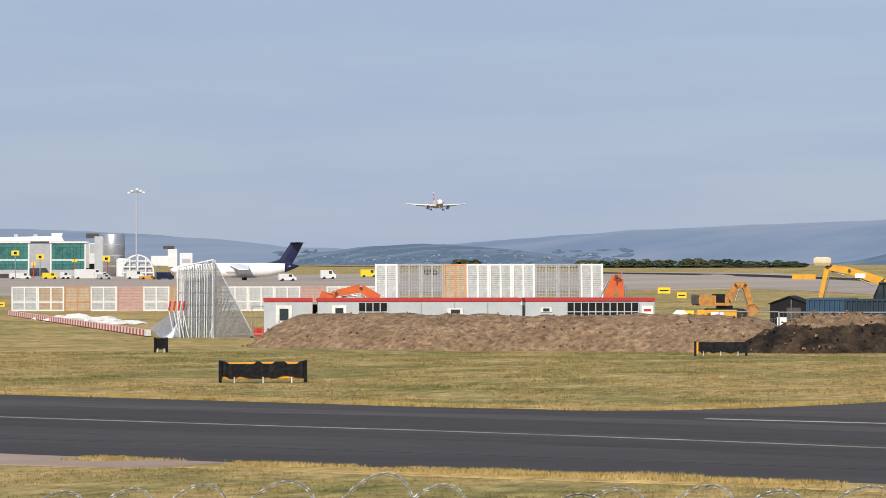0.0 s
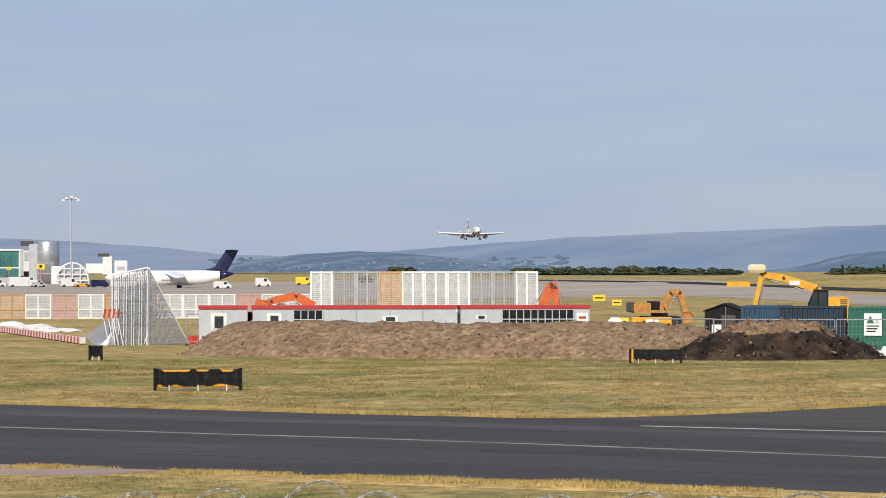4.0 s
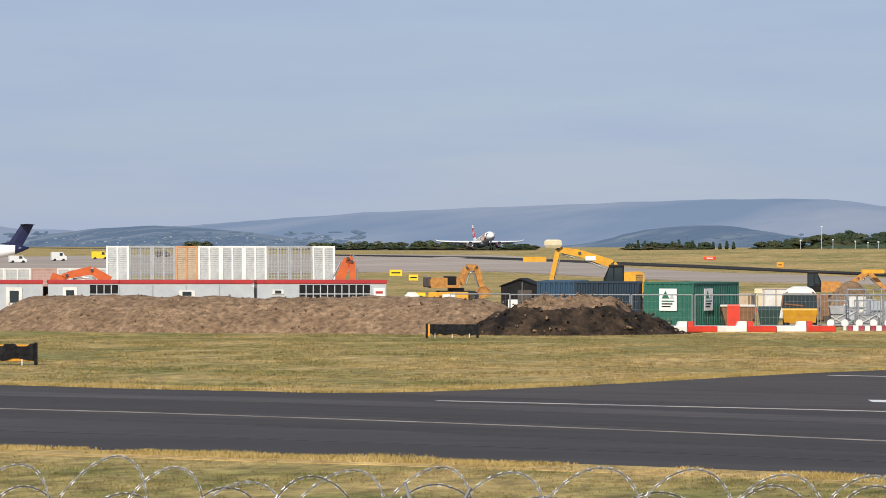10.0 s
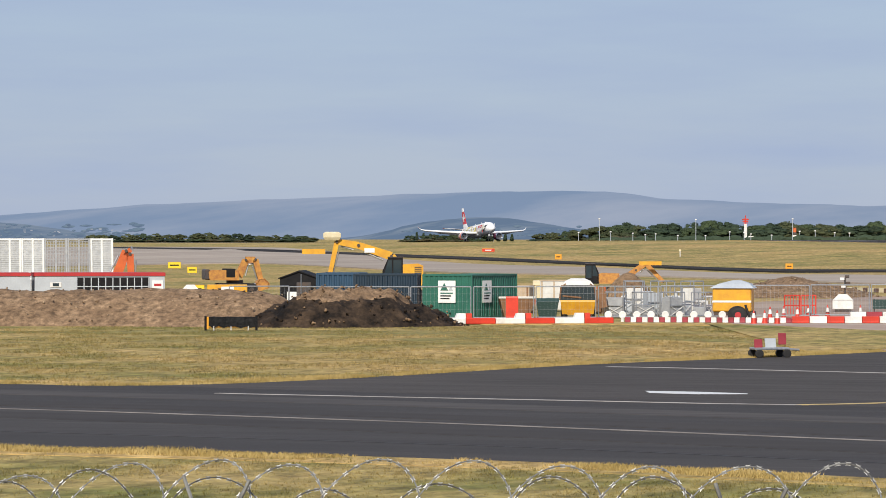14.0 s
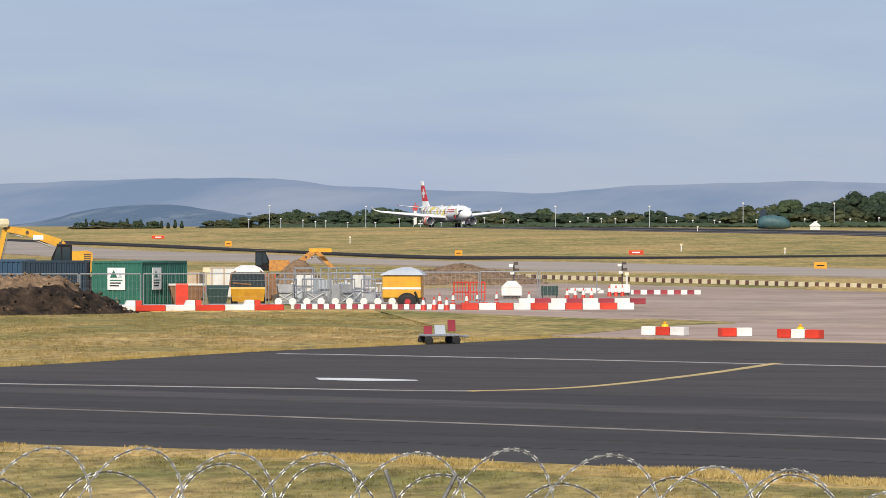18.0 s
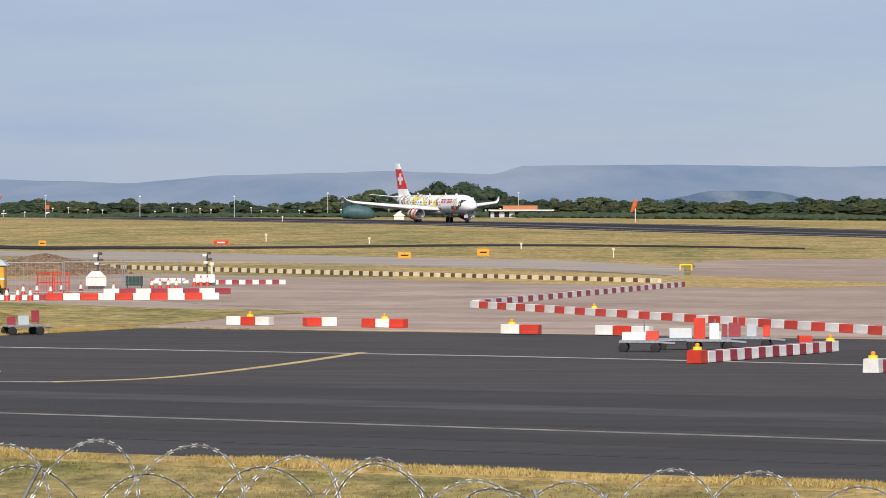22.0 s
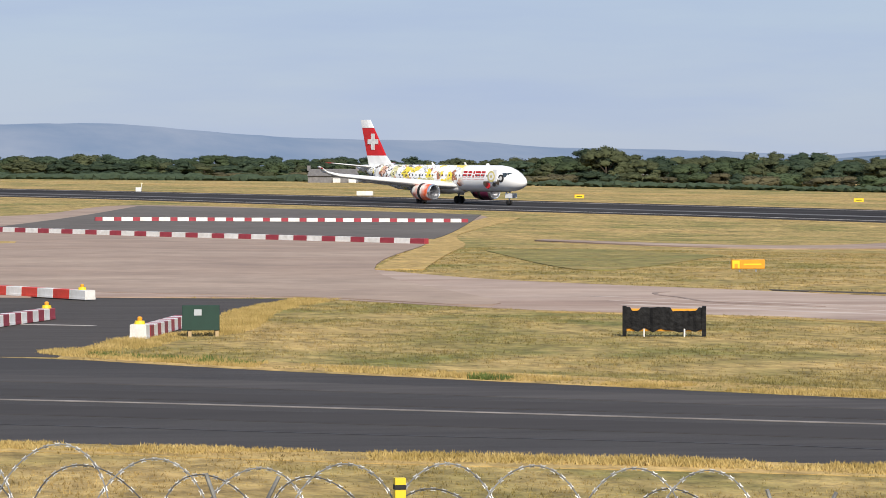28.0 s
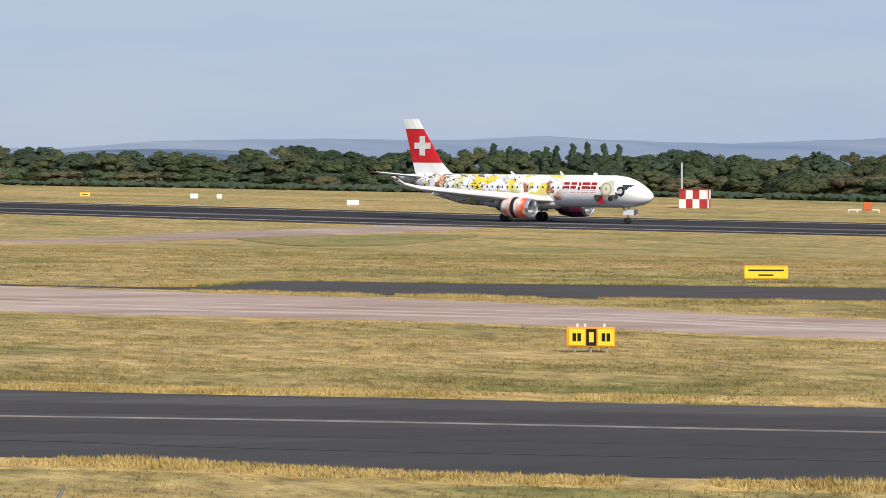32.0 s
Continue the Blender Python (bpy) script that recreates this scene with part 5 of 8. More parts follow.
def container(m, w, l, h, material, label, boards=(), group="site containers"):
    e = thing("shipping_container", m, label, "container", group)
    w2 = w / 2
    part("front_wall", ribbed(-w2 + 0.08, w2 - 0.08, 0.16, h - 0.1, 0.02, 0.045, 0.30), material, e)
    part("back_wall", ribbed(-w2 + 0.08, w2 - 0.08, 0.16, h - 0.1, l - 0.06, 0.04, 0.30), material, e)
    part("side_wall", ribbed(0.08, l - 0.08, 0.16, h - 0.1, w2 - 0.03, -0.045, 0.30, "y"), material, e)
    part("side_wall", ribbed(0.08, l - 0.08, 0.16, h - 0.1, -w2 + 0.03, 0.045, 0.30, "y"), material, e)
    part("roof", Box(-w2 + 0.03, w2 - 0.03, 0.03, l - 0.03, h - 0.09, h - 0.03), material, e)
    for x in (-w2, w2 - 0.1):
        for y in (0, l - 0.1):
            part("corner_post", Box(x, x + 0.1, y, y + 0.1, 0, h, 0.01), material, e)
    for y in (0, l - 0.1):
        part("rail", Box(-w2 + 0.1, w2 - 0.1, y, y + 0.1, h - 0.12, h, 0.01), material, e)
        part("rail", Box(-w2 + 0.1, w2 - 0.1, y, y + 0.1, 0, 0.16, 0.01), material, e)
    for x in (-w2, w2 - 0.1):
        part("rail", Box(x, x + 0.1, 0.1, l - 0.1, h - 0.12, h, 0.01), material, e)
        part("rail", Box(x, x + 0.1, 0.1, l - 0.1, 0, 0.16, 0.01), material, e)
    for side, p, z, bw, bh in boards:
        if side == "front":
            b = part("notice_board", Box(p - bw / 2, p + bw / 2, -0.05, -0.02, z, z + bh), M_SIGNW, e, "white notice board with a green emblem")
            b_m = pose(p, -0.055, z)
        else:
            b = part("notice_board", Box(w2 + 0.02, w2 + 0.05, p - bw / 2, p + bw / 2, z, z + bh), M_SIGNW, e, "white notice board with a green emblem")
            b_m = pose(w2 + 0.055, p, z, 0, 0, 90)
        tri = prism([(-bw * 0.36, bh * 0.55), (bw * 0.08, bh * 0.55), (-bw * 0.14, bh * 0.9)], -0.008, 0.0)
        part("emblem", tri, M_GRN, b).matrix_local = b_m
        part("emblem", prism([(bw * 0.1, bh * 0.55), (bw * 0.36, bh * 0.55), (bw * 0.24, bh * 0.78)], -0.008, 0.0), M_CABIN, b).matrix_local = b_m
        for k in range(3):
            part("text_bar", Box(-bw * 0.36, bw * (0.36 - 0.1 * k), -0.008, 0, bh * (0.40 - 0.12 * k), bh * (0.46 - 0.12 * k)), M_GRN if k == 0 else M_SHED, b).matrix_local = b_m
    return e


container(spot(-14.968, 216.27, 0, -27), 3.3, 6.06, 2.62, M_GRN, "green corrugated steel container with white notice boards", (("front", 0.0, 0.95, 1.15, 1.3), ("side", 1.9, 0.95, 1.15, 1.3)))
container(spot(-15.933, 222.18, 0, -6), 3.9, 2.44, 2.6, M_NAVY, "dark navy corrugated steel container beside the soil heap")
container(spot(-16.686, 225.73, 0, -6), 2.6, 6.06, 2.6, M_BLUE, "mid-blue corrugated steel container beside the soil heap")

# black shed with a shallow gable
e = thing("site_shed", spot(-17.278, 229.27, 0, -8), "black gabled site shed with a white notice", "shed")
part("wall", prism([(-1.2, 0), (1.2, 0), (1.2, 2.24), (0, 2.66), (-1.2, 2.24)], 0.0, 3.0), M_SHED, e)
part("roof", prism([(-1.3, 2.2), (0, 2.65), (1.3, 2.2), (1.3, 2.26), (0, 2.74), (-1.3, 2.26)], -0.1, 3.1), M_SHED, e)
part("door", Box(-0.15, 0.75, -0.04, 0.0, 0.05, 2.0, 0.01), M_DARK, e)
part("notice", Box(-0.75, -0.1, -0.03, -0.004, 0.9, 1.4), M_SIGNW, e, "white notice")
part("post", rods([((0.15, -0.1, 0), (0.15, -0.1, 2.5))], 0.03), M_STEEL, e)

# ---- soil heaps ----
def heap(name, line, width, height, material, label, seed, lump=0.25, taper=2.5, taper_end=0.0, crest=0.0, clod=(0.025, 0.075)):
    """A bank of tipped soil along a line: rough, slumped sides, clods."""
    pts = smooth_line(line, 22)
    total = len(pts) - 1
    bm = bmesh.new()
    rows = []
    across = 16
    for i, p in enumerate(pts):
        d = (pts[min(i + 1, total)] - pts[max(i - 1, 0)]).normalized()
        nrm = Vector((-d.y, d.x))
        along = min(1, (p - pts[0]).length / taper, (p - pts[-1]).length / (taper_end or taper))
        row = []
        for j in range(across + 1):
            t = j / across * 2 - 1
            q = p + nrm * t * width / 2 * (0.55 + 0.45 * along)
            hh = height * (along ** 0.8) * max(0, 1 - abs(t) ** 1.7)
            hh *= 1 + 0.10 * noise.noise((q.x * 0.35, q.y * 0.35, seed))
            hh += lump * (noise.noise((q.x * 1.1, q.y * 1.1, seed)) + 0.5 * noise.noise((q.x * 3.1, q.y * 3.1, seed))) * min(1, hh * 1.5)
            row.append(bm.verts.new((q.x, q.y, land(q.x, q.y) - 0.05 + max(0, hh))))
        rows.append(row)
    for a, b in zip(rows, rows[1:]):
        for j in range(across):
            bm.faces.new((a[j], a[j + 1], b[j + 1], b[j]))
    rn = random.Random(seed)
    for _ in range(520):
        r = rn.choice(rows)
        v = rn.choice(r[1:-1])
        s = rn.uniform(*clod)
        k = bmesh.ops.create_icosphere(bm, subdivisions=1, radius=s, matrix=Matrix.Translation(v.co + Vector((rn.uniform(-.3, .3), rn.uniform(-.3, .3), s * 0.3))))
        for w in k["verts"]:
            w.co += Vector((rn.gauss(0, 1), rn.gauss(0, 1), rn.gauss(-0.5, 1))) * s * 0.45
        if rn.random() < 0.55:
            for f in {f for w in k["verts"] for f in w.link_faces}:
                f.material_index = 1
    if crest:
        # a dry paler crust along the top
        for f in bm.faces:
            c = f.calc_center_median()
            if c.z - land(c.x, c.y) > crest + 0.35 * noise.noise((c.x * 0.5, c.y * 0.5, seed)) + 0.2 * noise.noise((c.x * 2, c.y * 2, seed)):
                f.material_index = 1
    bmesh.ops.recalc_face_normals(bm, faces=bm.faces)
    ob = part(name, bm, material, smooth=True)
    ob.data.materials.append(M_CLOD if material is M_SOIL else M_SOIL)
    return tagged(ob, label, "soil heap")


heap("soil_bank", [(-91.19, 192.32), (-78.82, 189.32), (-70.59, 190.49), (-62.42, 190.63), (-57.33, 190.05)], 9.0, 1.95, M_SOIL, "long bank of dry brown tipped soil", 3, 0.16, 2.5, 4.0)
heap("dark_soil_bank", [(-61.92, 188.25), (-58.35, 189.00), (-54.27, 192.05), (-51.23, 194.07)], 7.5, 2.1, M_PEAT, "bank of dark damp soil with a paler crust and clods", 5, 0.35, 4.5, crest=1.45, clod=(0.03, 0.09))
heap("soil_bank", [(-55.63, 288.10), (-49.09, 292.35), (-42.56, 294.30)], 15, 2.05, M_SOIL, "broad heap of brown soil behind the barriers", 8, 0.2, 9)


# ---- site cabins ----
def cabin(m, w, h, dep, label, windows=(), louvres=None, seams=0):
    e = thing("site_cabin", m, label, "cabin", "row of site cabins")
    part("wall", Box(0, w, 0, dep, 0.12, h - 0.22), M_CABIN, e)
    part("fascia", Box(-0.04, w + 0.04, -0.06, dep + 0.06, h - 0.22, h, 0.01), M_FASCIA, e)
    part("skid", Box(0.05, w - 0.05, 0.1, dep - 0.1, 0, 0.12), M_DARK, e)
    for k in range(seams):
        x = w * (k + 1) / (seams + 1)
        part("seam_strip", Box(x - 0.03, x + 0.03, -0.012, 0, 0.14, h - 0.28), M_STEEL, e)
    for x, z, ww, hh in windows:
        f = part("window_frame", Box(x - ww / 2, x + ww / 2, -0.05, 0.0, z, z + hh, 0.01), M_WPLAST, e, "white window frame")
        part("pane", Box(x - ww * 0.28, x + ww * 0.28, -0.065, -0.045, z + hh * 0.18, z + hh * 0.82), M_GLASS, f)
    if louvres:
        a, b = louvres
        part("dark_panel", Box(a, b, -0.03, 0.0, 0.4, h - 0.3), M_SHED, e)
        n = int((b - a) / 0.42)
        for k in range(n + 1):
            x = a + (b - a) * k / n
            part("mullion", Box(x - 0.03, x + 0.03, -0.06, -0.02, 0.4, h - 0.32), M_CABIN, e)
        part("mid_rail", Box(a, b, -0.055, -0.015, h - 0.9, h - 0.84), M_CABIN, e)
    return e


base = spot(-25.452, 229.27, 0, 0)
cabs = [(0.0, 3.0, dict(windows=((1.25, 1.0, 1.0, 1.15),), seams=1), "grey site cabin with a red fascia and one white-framed window"),
        (3.35, 4.4, dict(windows=((1.35, 1.2, 0.9, 0.95),), louvres=(2.55, 4.35)), "grey site cabin with a red fascia and dark glazed end"),
        (7.75, 8.3, dict(seams=3, windows=((4.2, 1.55, 1.0, 0.4),)), "long grey site cabin with a red fascia"),
        (16.35, 8.1, dict(seams=1, louvres=(2.6, 7.1), windows=((1.3, 1.7, 0.7, 0.3),)), "grey site cabin with red fascia and dark windows")]
for x, w, kw, lb in cabs:
    c = cabin(base @ pose(x, 0, 0, 0, 0, 0), w, 2.6, 3.0, lb, **kw)
sg = part("name_board", Box(7.3, 8.0, -0.05, -0.01, 1.55, 2.1), M_SIGNW, c, "white name board")
part("text_bar", Box(7.42, 7.88, -0.06, -0.045, 1.75, 1.9), M_FASCIA, sg)
# a black board is added here for the shade between the two cabins
e = thing("link_porch", base @ pose(3.05, 0, 0), "gap with a rail between cabins, its shade an added black board", "porch")
part("back_board", Box(0, 0.3, 1.0, 1.1, 0, 2.2), M_SHED, e)
part("rail", rods([((0, 0.1, 1.1), (0.3, 0.1, 1.1)), ((0.02, 0.1, 0), (0.02, 0.1, 1.1)), ((0.28, 0.1, 0), (0.28, 0.1, 1.1))], 0.03), M_STEEL, e)


# ---- perforated blast screens ----
def screen_panel(w, h, frame_m, skin_m, open_mesh):
    """A framed perforated panel, its foot at the origin."""
    e = thing("blast_screen_panel", pose(0, 0, 0), "x", "screen")
    for x in (0.07, w / 2, w - 0.07):
        part("post", Box(x - 0.07, x + 0.07, -0.06, 0.06, 0, h), frame_m, e)
    for z in (0.0, h * 0.34, h - 0.14):
        part("rail", Box(0.14, w / 2 - 0.07, -0.05, 0.05, z, z + 0.13), frame_m, e)
        part("rail", Box(w / 2 + 0.07, w - 0.14, -0.05, 0.05, z, z + 0.13), frame_m, e)
    bm = bmesh.new()
    if open_mesh:
        n = int(w / 0.11)
        for k in range(1, n):
            x = w * k / n
            box(bm, x - 0.018, x + 0.018, -0.006, 0.006, 0.1, h - 0.1)
        for k in range(1, int(h / 0.22)):
            z = h * k / int(h / 0.22)
            box(bm, 0.05, w - 0.05, 0.008, 0.016, z - 0.015, z + 0.015)
    else:
        n = int(h / 0.16)
        zs = []
        for k in range(n):
            z = 0.08 + (h - 0.16) * k / n
            zs += [(z, 0.012), (z + 0.11, 0.012), (z + 0.12, -0.012), (z + 0.15, -0.012)]
        a = [bm.verts.new((0.05, -o, z)) for z, o in zs]
        c = [bm.verts.new((w - 0.05, -o, z)) for z, o in zs]
        for i in range(len(zs) - 1):
            bm.faces.new((a[i], c[i], c[i + 1], a[i + 1]))
    o = part("perforated_sheet", bm, skin_m, e)
    if open_mesh:
        o["kind"] = "stuff"
    return e


def screen_row(m, kinds, w, h, lean, label, group):
    made = {}
    for k, kind in enumerate(kinds):
        fm, sm, op = {"w": (M_FRAMEW, M_MESHW, False), "g": (M_MESHG, M_MESHG, True), "o": (M_MESHO, M_MESHB, False), "p": (M_MESHP, M_MESHP, False), "s": (M_FRAMEW, M_MESHB, False)}[kind]
        pm = m @ pose(k * w, 0, 0, -lean, 0, 0)
        colour = {"w": "white-framed", "g": "bare grey", "o": "rusty orange", "p": "faded pink", "s": "white-framed grey"}[kind]
        if kind in made:
            o = copy_thing(made[kind], pm)
        else:
            o = made[kind] = screen_panel(w - 0.02, h, fm, sm, op)
            o.matrix_world = pm
            tagged(o, colour + " " + label, "screen", group)


screen_row(spot(-23.718, 277.73, 0, 1.8), "wggowwwggw"[:9] + "w", 1.735, 4.75, 7, "perforated blast screen panel leaning back", "leaning blast screens")
screen_row(spot(-29.362, 368.73, 0, -2), "wsowpwoowwwpwwpsoosw"[:14], 2.62, 2.45, 0, "hoarding panel on the airfield side", "hoarding panels")

# ---- lattice frames stacked into a pyramid ----
e = thing("lattice_frame_stack", spot(-26.358, 236.36, 0, 0), "stack of galvanised lattice frames under netting, some red-tipped", "steel frames")
prof_x, prof_z = [-3.6, -1.86, -1.8, 0.5, 3.1], [0.6, 1.75, 4.5, 5.0, 0.1]


def stack_top(x):
    return float(np.interp(x, prof_x, prof_z))


for row in range(4):
    y = row * 0.9
    for k in range(15):
        x = -1.75 + k * 0.165 + row * 0.04
        part("upright", rods([((x, y, 0), (x + 0.05, y + 0.2, stack_top(min(x, 0.5)) * (1 - 0.03 * row)))], 0.030, 5), M_FRAMEW if (k + row) % 3 else M_STEEL, e)
    for k in range(9):
        x = 0.35 + k * 0.22
        h = min(stack_top(x + 0.75), 2.5)
        part("raking_bar", rods([((x - 0.35, y, 0.05), (x + 0.45, y + 0.1, max(h, 0.3)))], 0.030, 5), M_FRAMEW if k % 2 else M_STEEL, e)
bm = bmesh.new()
for row in range(4):
    y = row * 0.9
    for z in (0.5, 1.3, 2.1, 2.9, 3.7, 4.3):
        half = [x for x in np.linspace(-1.8, 3.1, 60) if stack_top(x) > z]
        tube(bm, (half[0], y, z), (half[-1], y, z), 0.012, 5)
    for k in range(16):
        z = 0.15 + 0.27 * k
        tube(bm, (-1.75, y, z), (0.5, y, min(z + 1.3, 4.9)), 0.007, 4)
part("brace_set", bm, M_STEEL, e)
bm = bmesh.new()
for a, b in (((-1.8, -0.15, 4.5), (0.5, -0.15, 5.0)), ((0.5, -0.15, 5.0), (3.1, -0.15, 0.05)), ((-1.8, -0.15, 0.05), (-1.8, -0.15, 4.5)), ((0.5, -0.15, 0), (0.5, -0.15, 5.0)), ((0.5, -0.15, 2.6), (1.75, -0.15, 2.6)), ((0.5, 3.0, 5.0), (3.1, 3.0, 0.05))):
    tube(bm, a, b, 0.05, 6)
part("outer_frame", bm, M_FRAMEW, e)
bm = bmesh.new()
for k in range(56):
    t = k / 56
    x = 0.5 + 2.6 * t
    tube(bm, (x, -0.2, 0.05), (x, -0.2, stack_top(x)), 0.013, 4)
    z = 4.9 * t
    tube(bm, (0.5, -0.2, z), (0.5 + 2.6 * (1 - z / 4.95), -0.2, z), 0.013, 4)
part("netting", bm, M_STEEL, e)["kind"] = "stuff"
bm = bmesh.new()
for k in range(44):
    t = k / 43
    tube(bm, (-2.9 + 1.3 * t, -0.4, 0.02), (-3.6 + 1.8 * t, 1.0, 0.6 + 1.2 * t), 0.020, 4)
    tube(bm, (-2.9 + 1.3 * t, -0.4, 0.02), (-1.8, -0.1, 0.3 + 1.5 * t), 0.016, 4)
part("draped_net", bm, M_STEEL, e)["kind"] = "stuff"
for k in range(4):
    x = -2.35 + k * 0.30
    part("red_tip", rods([((x, -0.3, 1.75), (x + 0.10, -0.3, 2.35))], 0.065, 6), M_RED, e, "red painted tip")
    part("short_upright", rods([((x + 0.35, -0.3, 0), (x, -0.3, 1.75))], 0.035, 6), M_FRAMEW, e)

# white dust sheets behind the long barrier line
for x, y, w, h in ((-150.5, 273.5, 1.8, 0.35), (-143.5, 265.0, 3.6, 0.6), (-138.0, 260.5, 2.4, 0.5), (-134.0, 256.5, 2.8, 0.3)):
    e = thing("covered_pile", on(x, y, 0.0, 25), "low pile under a crumpled white sheet", "sheet", "white sheeted piles")
    bm = bmesh.new()
    bmesh.ops.create_icosphere(bm, subdivisions=3, radius=1.0)
    for v in bm.verts:
        v.co += Vector((noise.noise(v.co * 2 + Vector((x, 0, 0))), noise.noise(v.co * 2 + Vector((0, x, 0))), noise.noise(v.co * 2.5 + Vector((0, 0, x))))) * 0.35
        v.co = Vector((v.co.x * w * 0.6, v.co.y * 1.2, max(v.co.z * h, -0.02)))
    part("sheet", bm, M_TENT, e)


# ---- diggers ----
def digger(m, col, arm, label, cab=True, group="", hh=2.3, house=True, shift=0.0, rear=2.35, cab_at=(0.0, -1.2)):
    """A tracked excavator facing along -X; arm holds the joints of boom, stick and bucket in x, z."""
    e = thing("excavator", m, label, "excavator", group)
    if house:
        for y in (-1.15, 1.15):
            t = part("track", prism([(shift + x, z) for x, z in ((-1.7, 0.25), (-1.4, 0.0), (1.4, 0.0), (1.7, 0.25), (1.7, 0.6), (1.4, 0.85), (-1.4, 0.85), (-1.7, 0.6))], y - 0.28, y + 0.28), M_BLACK, e)
            for k in range(5):
                part("roller", lathe([(y - 0.3, 0.17), (y + 0.3, 0.17)], 10, "Y"), M_DARK, t).matrix_local = pose(shift - 1.2 + 0.6 * k, 0, 0.36)
        part("turntable", lathe([(0.85, 0.7), (1.1, 0.7)], 16, "Z"), M_DARK, e).matrix_local = pose(shift, 0, 0)
        part("engine_house", prism([(shift + x, z) for x, z in ((-0.2, 1.1), (rear - 0.15, 1.1), (rear, 1.5), (rear, hh - 0.15), (rear - 0.35, hh), (-0.2, hh - 0.05))], -1.2, 1.2), col, e)
        for k in range(5):
            part("grille_slat", Box(shift + rear * 0.5, shift + rear * 0.9, -1.225, -1.2, hh - 0.8 + 0.13 * k, hh - 0.74 + 0.13 * k), M_DARK, e)
        part("counterweight", Box(shift + rear - 0.15, shift + rear + 0.25, -1.2, 1.2, 1.15, 2.0, 0.08), M_DARK, e)
        if cab:
            cx, cy = cab_at[0] + shift, cab_at[1]
            c = part("cab", prism([(cx + x, z) for x, z in ((-1.6, 1.1), (-0.2, 1.1), (-0.2, 3.1), (-1.2, 3.1), (-1.6, 2.2))], cy, cy + 0.95), M_SHED, e, "dark glazed cab")
            for yy in (cy - 0.012, cy + 0.95):
                part("pane", prism([(cx - 1.5, 1.9), (cx - 0.95, 1.9), (cx - 0.95, 2.95), (cx - 1.2, 2.95)], yy, yy + 0.012), M_GLASS, c)
                part("pane", Box(cx - 0.85, cx - 0.3, yy, yy + 0.012, 1.7, 2.95), M_GLASS, c)
            part("cab_roof", Box(cx - 1.25, cx - 0.15, cy - 0.05, cy + 1.0, 3.1, 3.17, 0.02), M_DARK, c)
    names = ("boom", "boom", "stick", "link")
    wid = (0.34, 0.29, 0.24, 0.17)
    for k, (a, b) in enumerate(zip(arm, arm[1:])):
        d = Vector((b[0] - a[0], 0, b[1] - a[1]))
        nrm = Vector((-d.z, 0, d.x)).normalized() * wid[min(k, 3)]
        pts = [(a[0] + nrm.x, a[1] + nrm.z), (a[0] - nrm.x, a[1] - nrm.z), (b[0] - nrm.x * 0.8, b[1] - nrm.z * 0.8), (b[0] + nrm.x * 0.8, b[1] + nrm.z * 0.8)]
        part(names[min(k, 3)], prism(pts, -0.17, 0.17), col, e)
        part("pin", lathe([(-0.24, 0.11), (0.24, 0.11)], 10, "Y"), M_DARK, e).matrix_local = pose(b[0], 0, b[1])
        mid = Vector((a[0], 0, a[1])).lerp(Vector((b[0], 0, b[1])), 0.2) + nrm * 1.5
        end = Vector((a[0], 0, a[1])).lerp(Vector((b[0], 0, b[1])), 0.8) + nrm * 1.1
        part("ram", rods([(mid, end)], 0.06, 8), M_STEEL, e)
    return e


def bucket(e, x, z, turn, col, size=1.0):
    bm = prism([(-0.5, 0.45), (0.45, 0.5), (0.6, 0.1), (0.35, -0.4), (-0.1, -0.5), (-0.5, -0.2), (-0.42, -0.15), (-0.05, -0.38), (0.28, -0.3), (0.48, 0.08), (0.36, 0.4)], -0.6, 0.6)
    b = part("bucket", bm, col, e)
    b.matrix_local = pose(x, 0, z, 0, turn, 0)
    for s in (-0.6, 0.57):
        part("cheek", prism([(-0.48, 0.43), (0.43, 0.47), (0.57, 0.1), (0.33, -0.38), (-0.1, -0.47), (-0.48, -0.2)], s, s + 0.03), col, b)
    for k in range(4):
        part("tooth", Box(-0.62, -0.46, -0.5 + k * 0.3, -0.4 + k * 0.3, -0.28, -0.2), M_STEEL, b)


d1 = digger(spot(-15.442, 252.91, 0.3, 0), M_YELLOW, ((-0.9, 2.1), (-1.75, 3.2), (-4.0, 3.95), (-5.5, 4.2), (-6.2, 0.9)), "yellow tracked excavator with a long raised boom behind the containers", hh=2.7, shift=-0.75, rear=1.2)
part("breaker_head", loft([[(x, y, 4.30) for x, y in ((-6.3, -0.4), (-5.35, -0.4), (-5.35, 0.4), (-6.3, 0.4))], [(x, y, 4.50) for x, y in ((-6.42, -0.5), (-5.22, -0.5), (-5.22, 0.5), (-6.42, 0.5))], [(x, y, 4.78) for x, y in ((-6.42, -0.5), (-5.22, -0.5), (-5.22, 0.5), (-6.42, 0.5))], [(x, y, 4.88) for x, y in ((-6.25, -0.4), (-5.4, -0.4), (-5.4, 0.4), (-6.25, 0.4))]]), M_CREAM, d1, "pale yellow head of the folded stick")
part("hazard_board", Box(-7.9, -6.3, 0.1, 0.16, 3.35, 3.7), M_YELLOW, d1)
part("boom_plate", Box(-3.6, -2.9, -0.2, -0.175, 3.45, 3.75), M_SIGNW, d1, "white maker's plate")
heap("soil_bank", [(-80.10, 229.27), (-76.52, 230.11), (-72.95, 230.74)], 8.5, 1.35, M_SOIL, "flat-topped mound of brown soil under an excavator", 12, 0.1, 3.0)
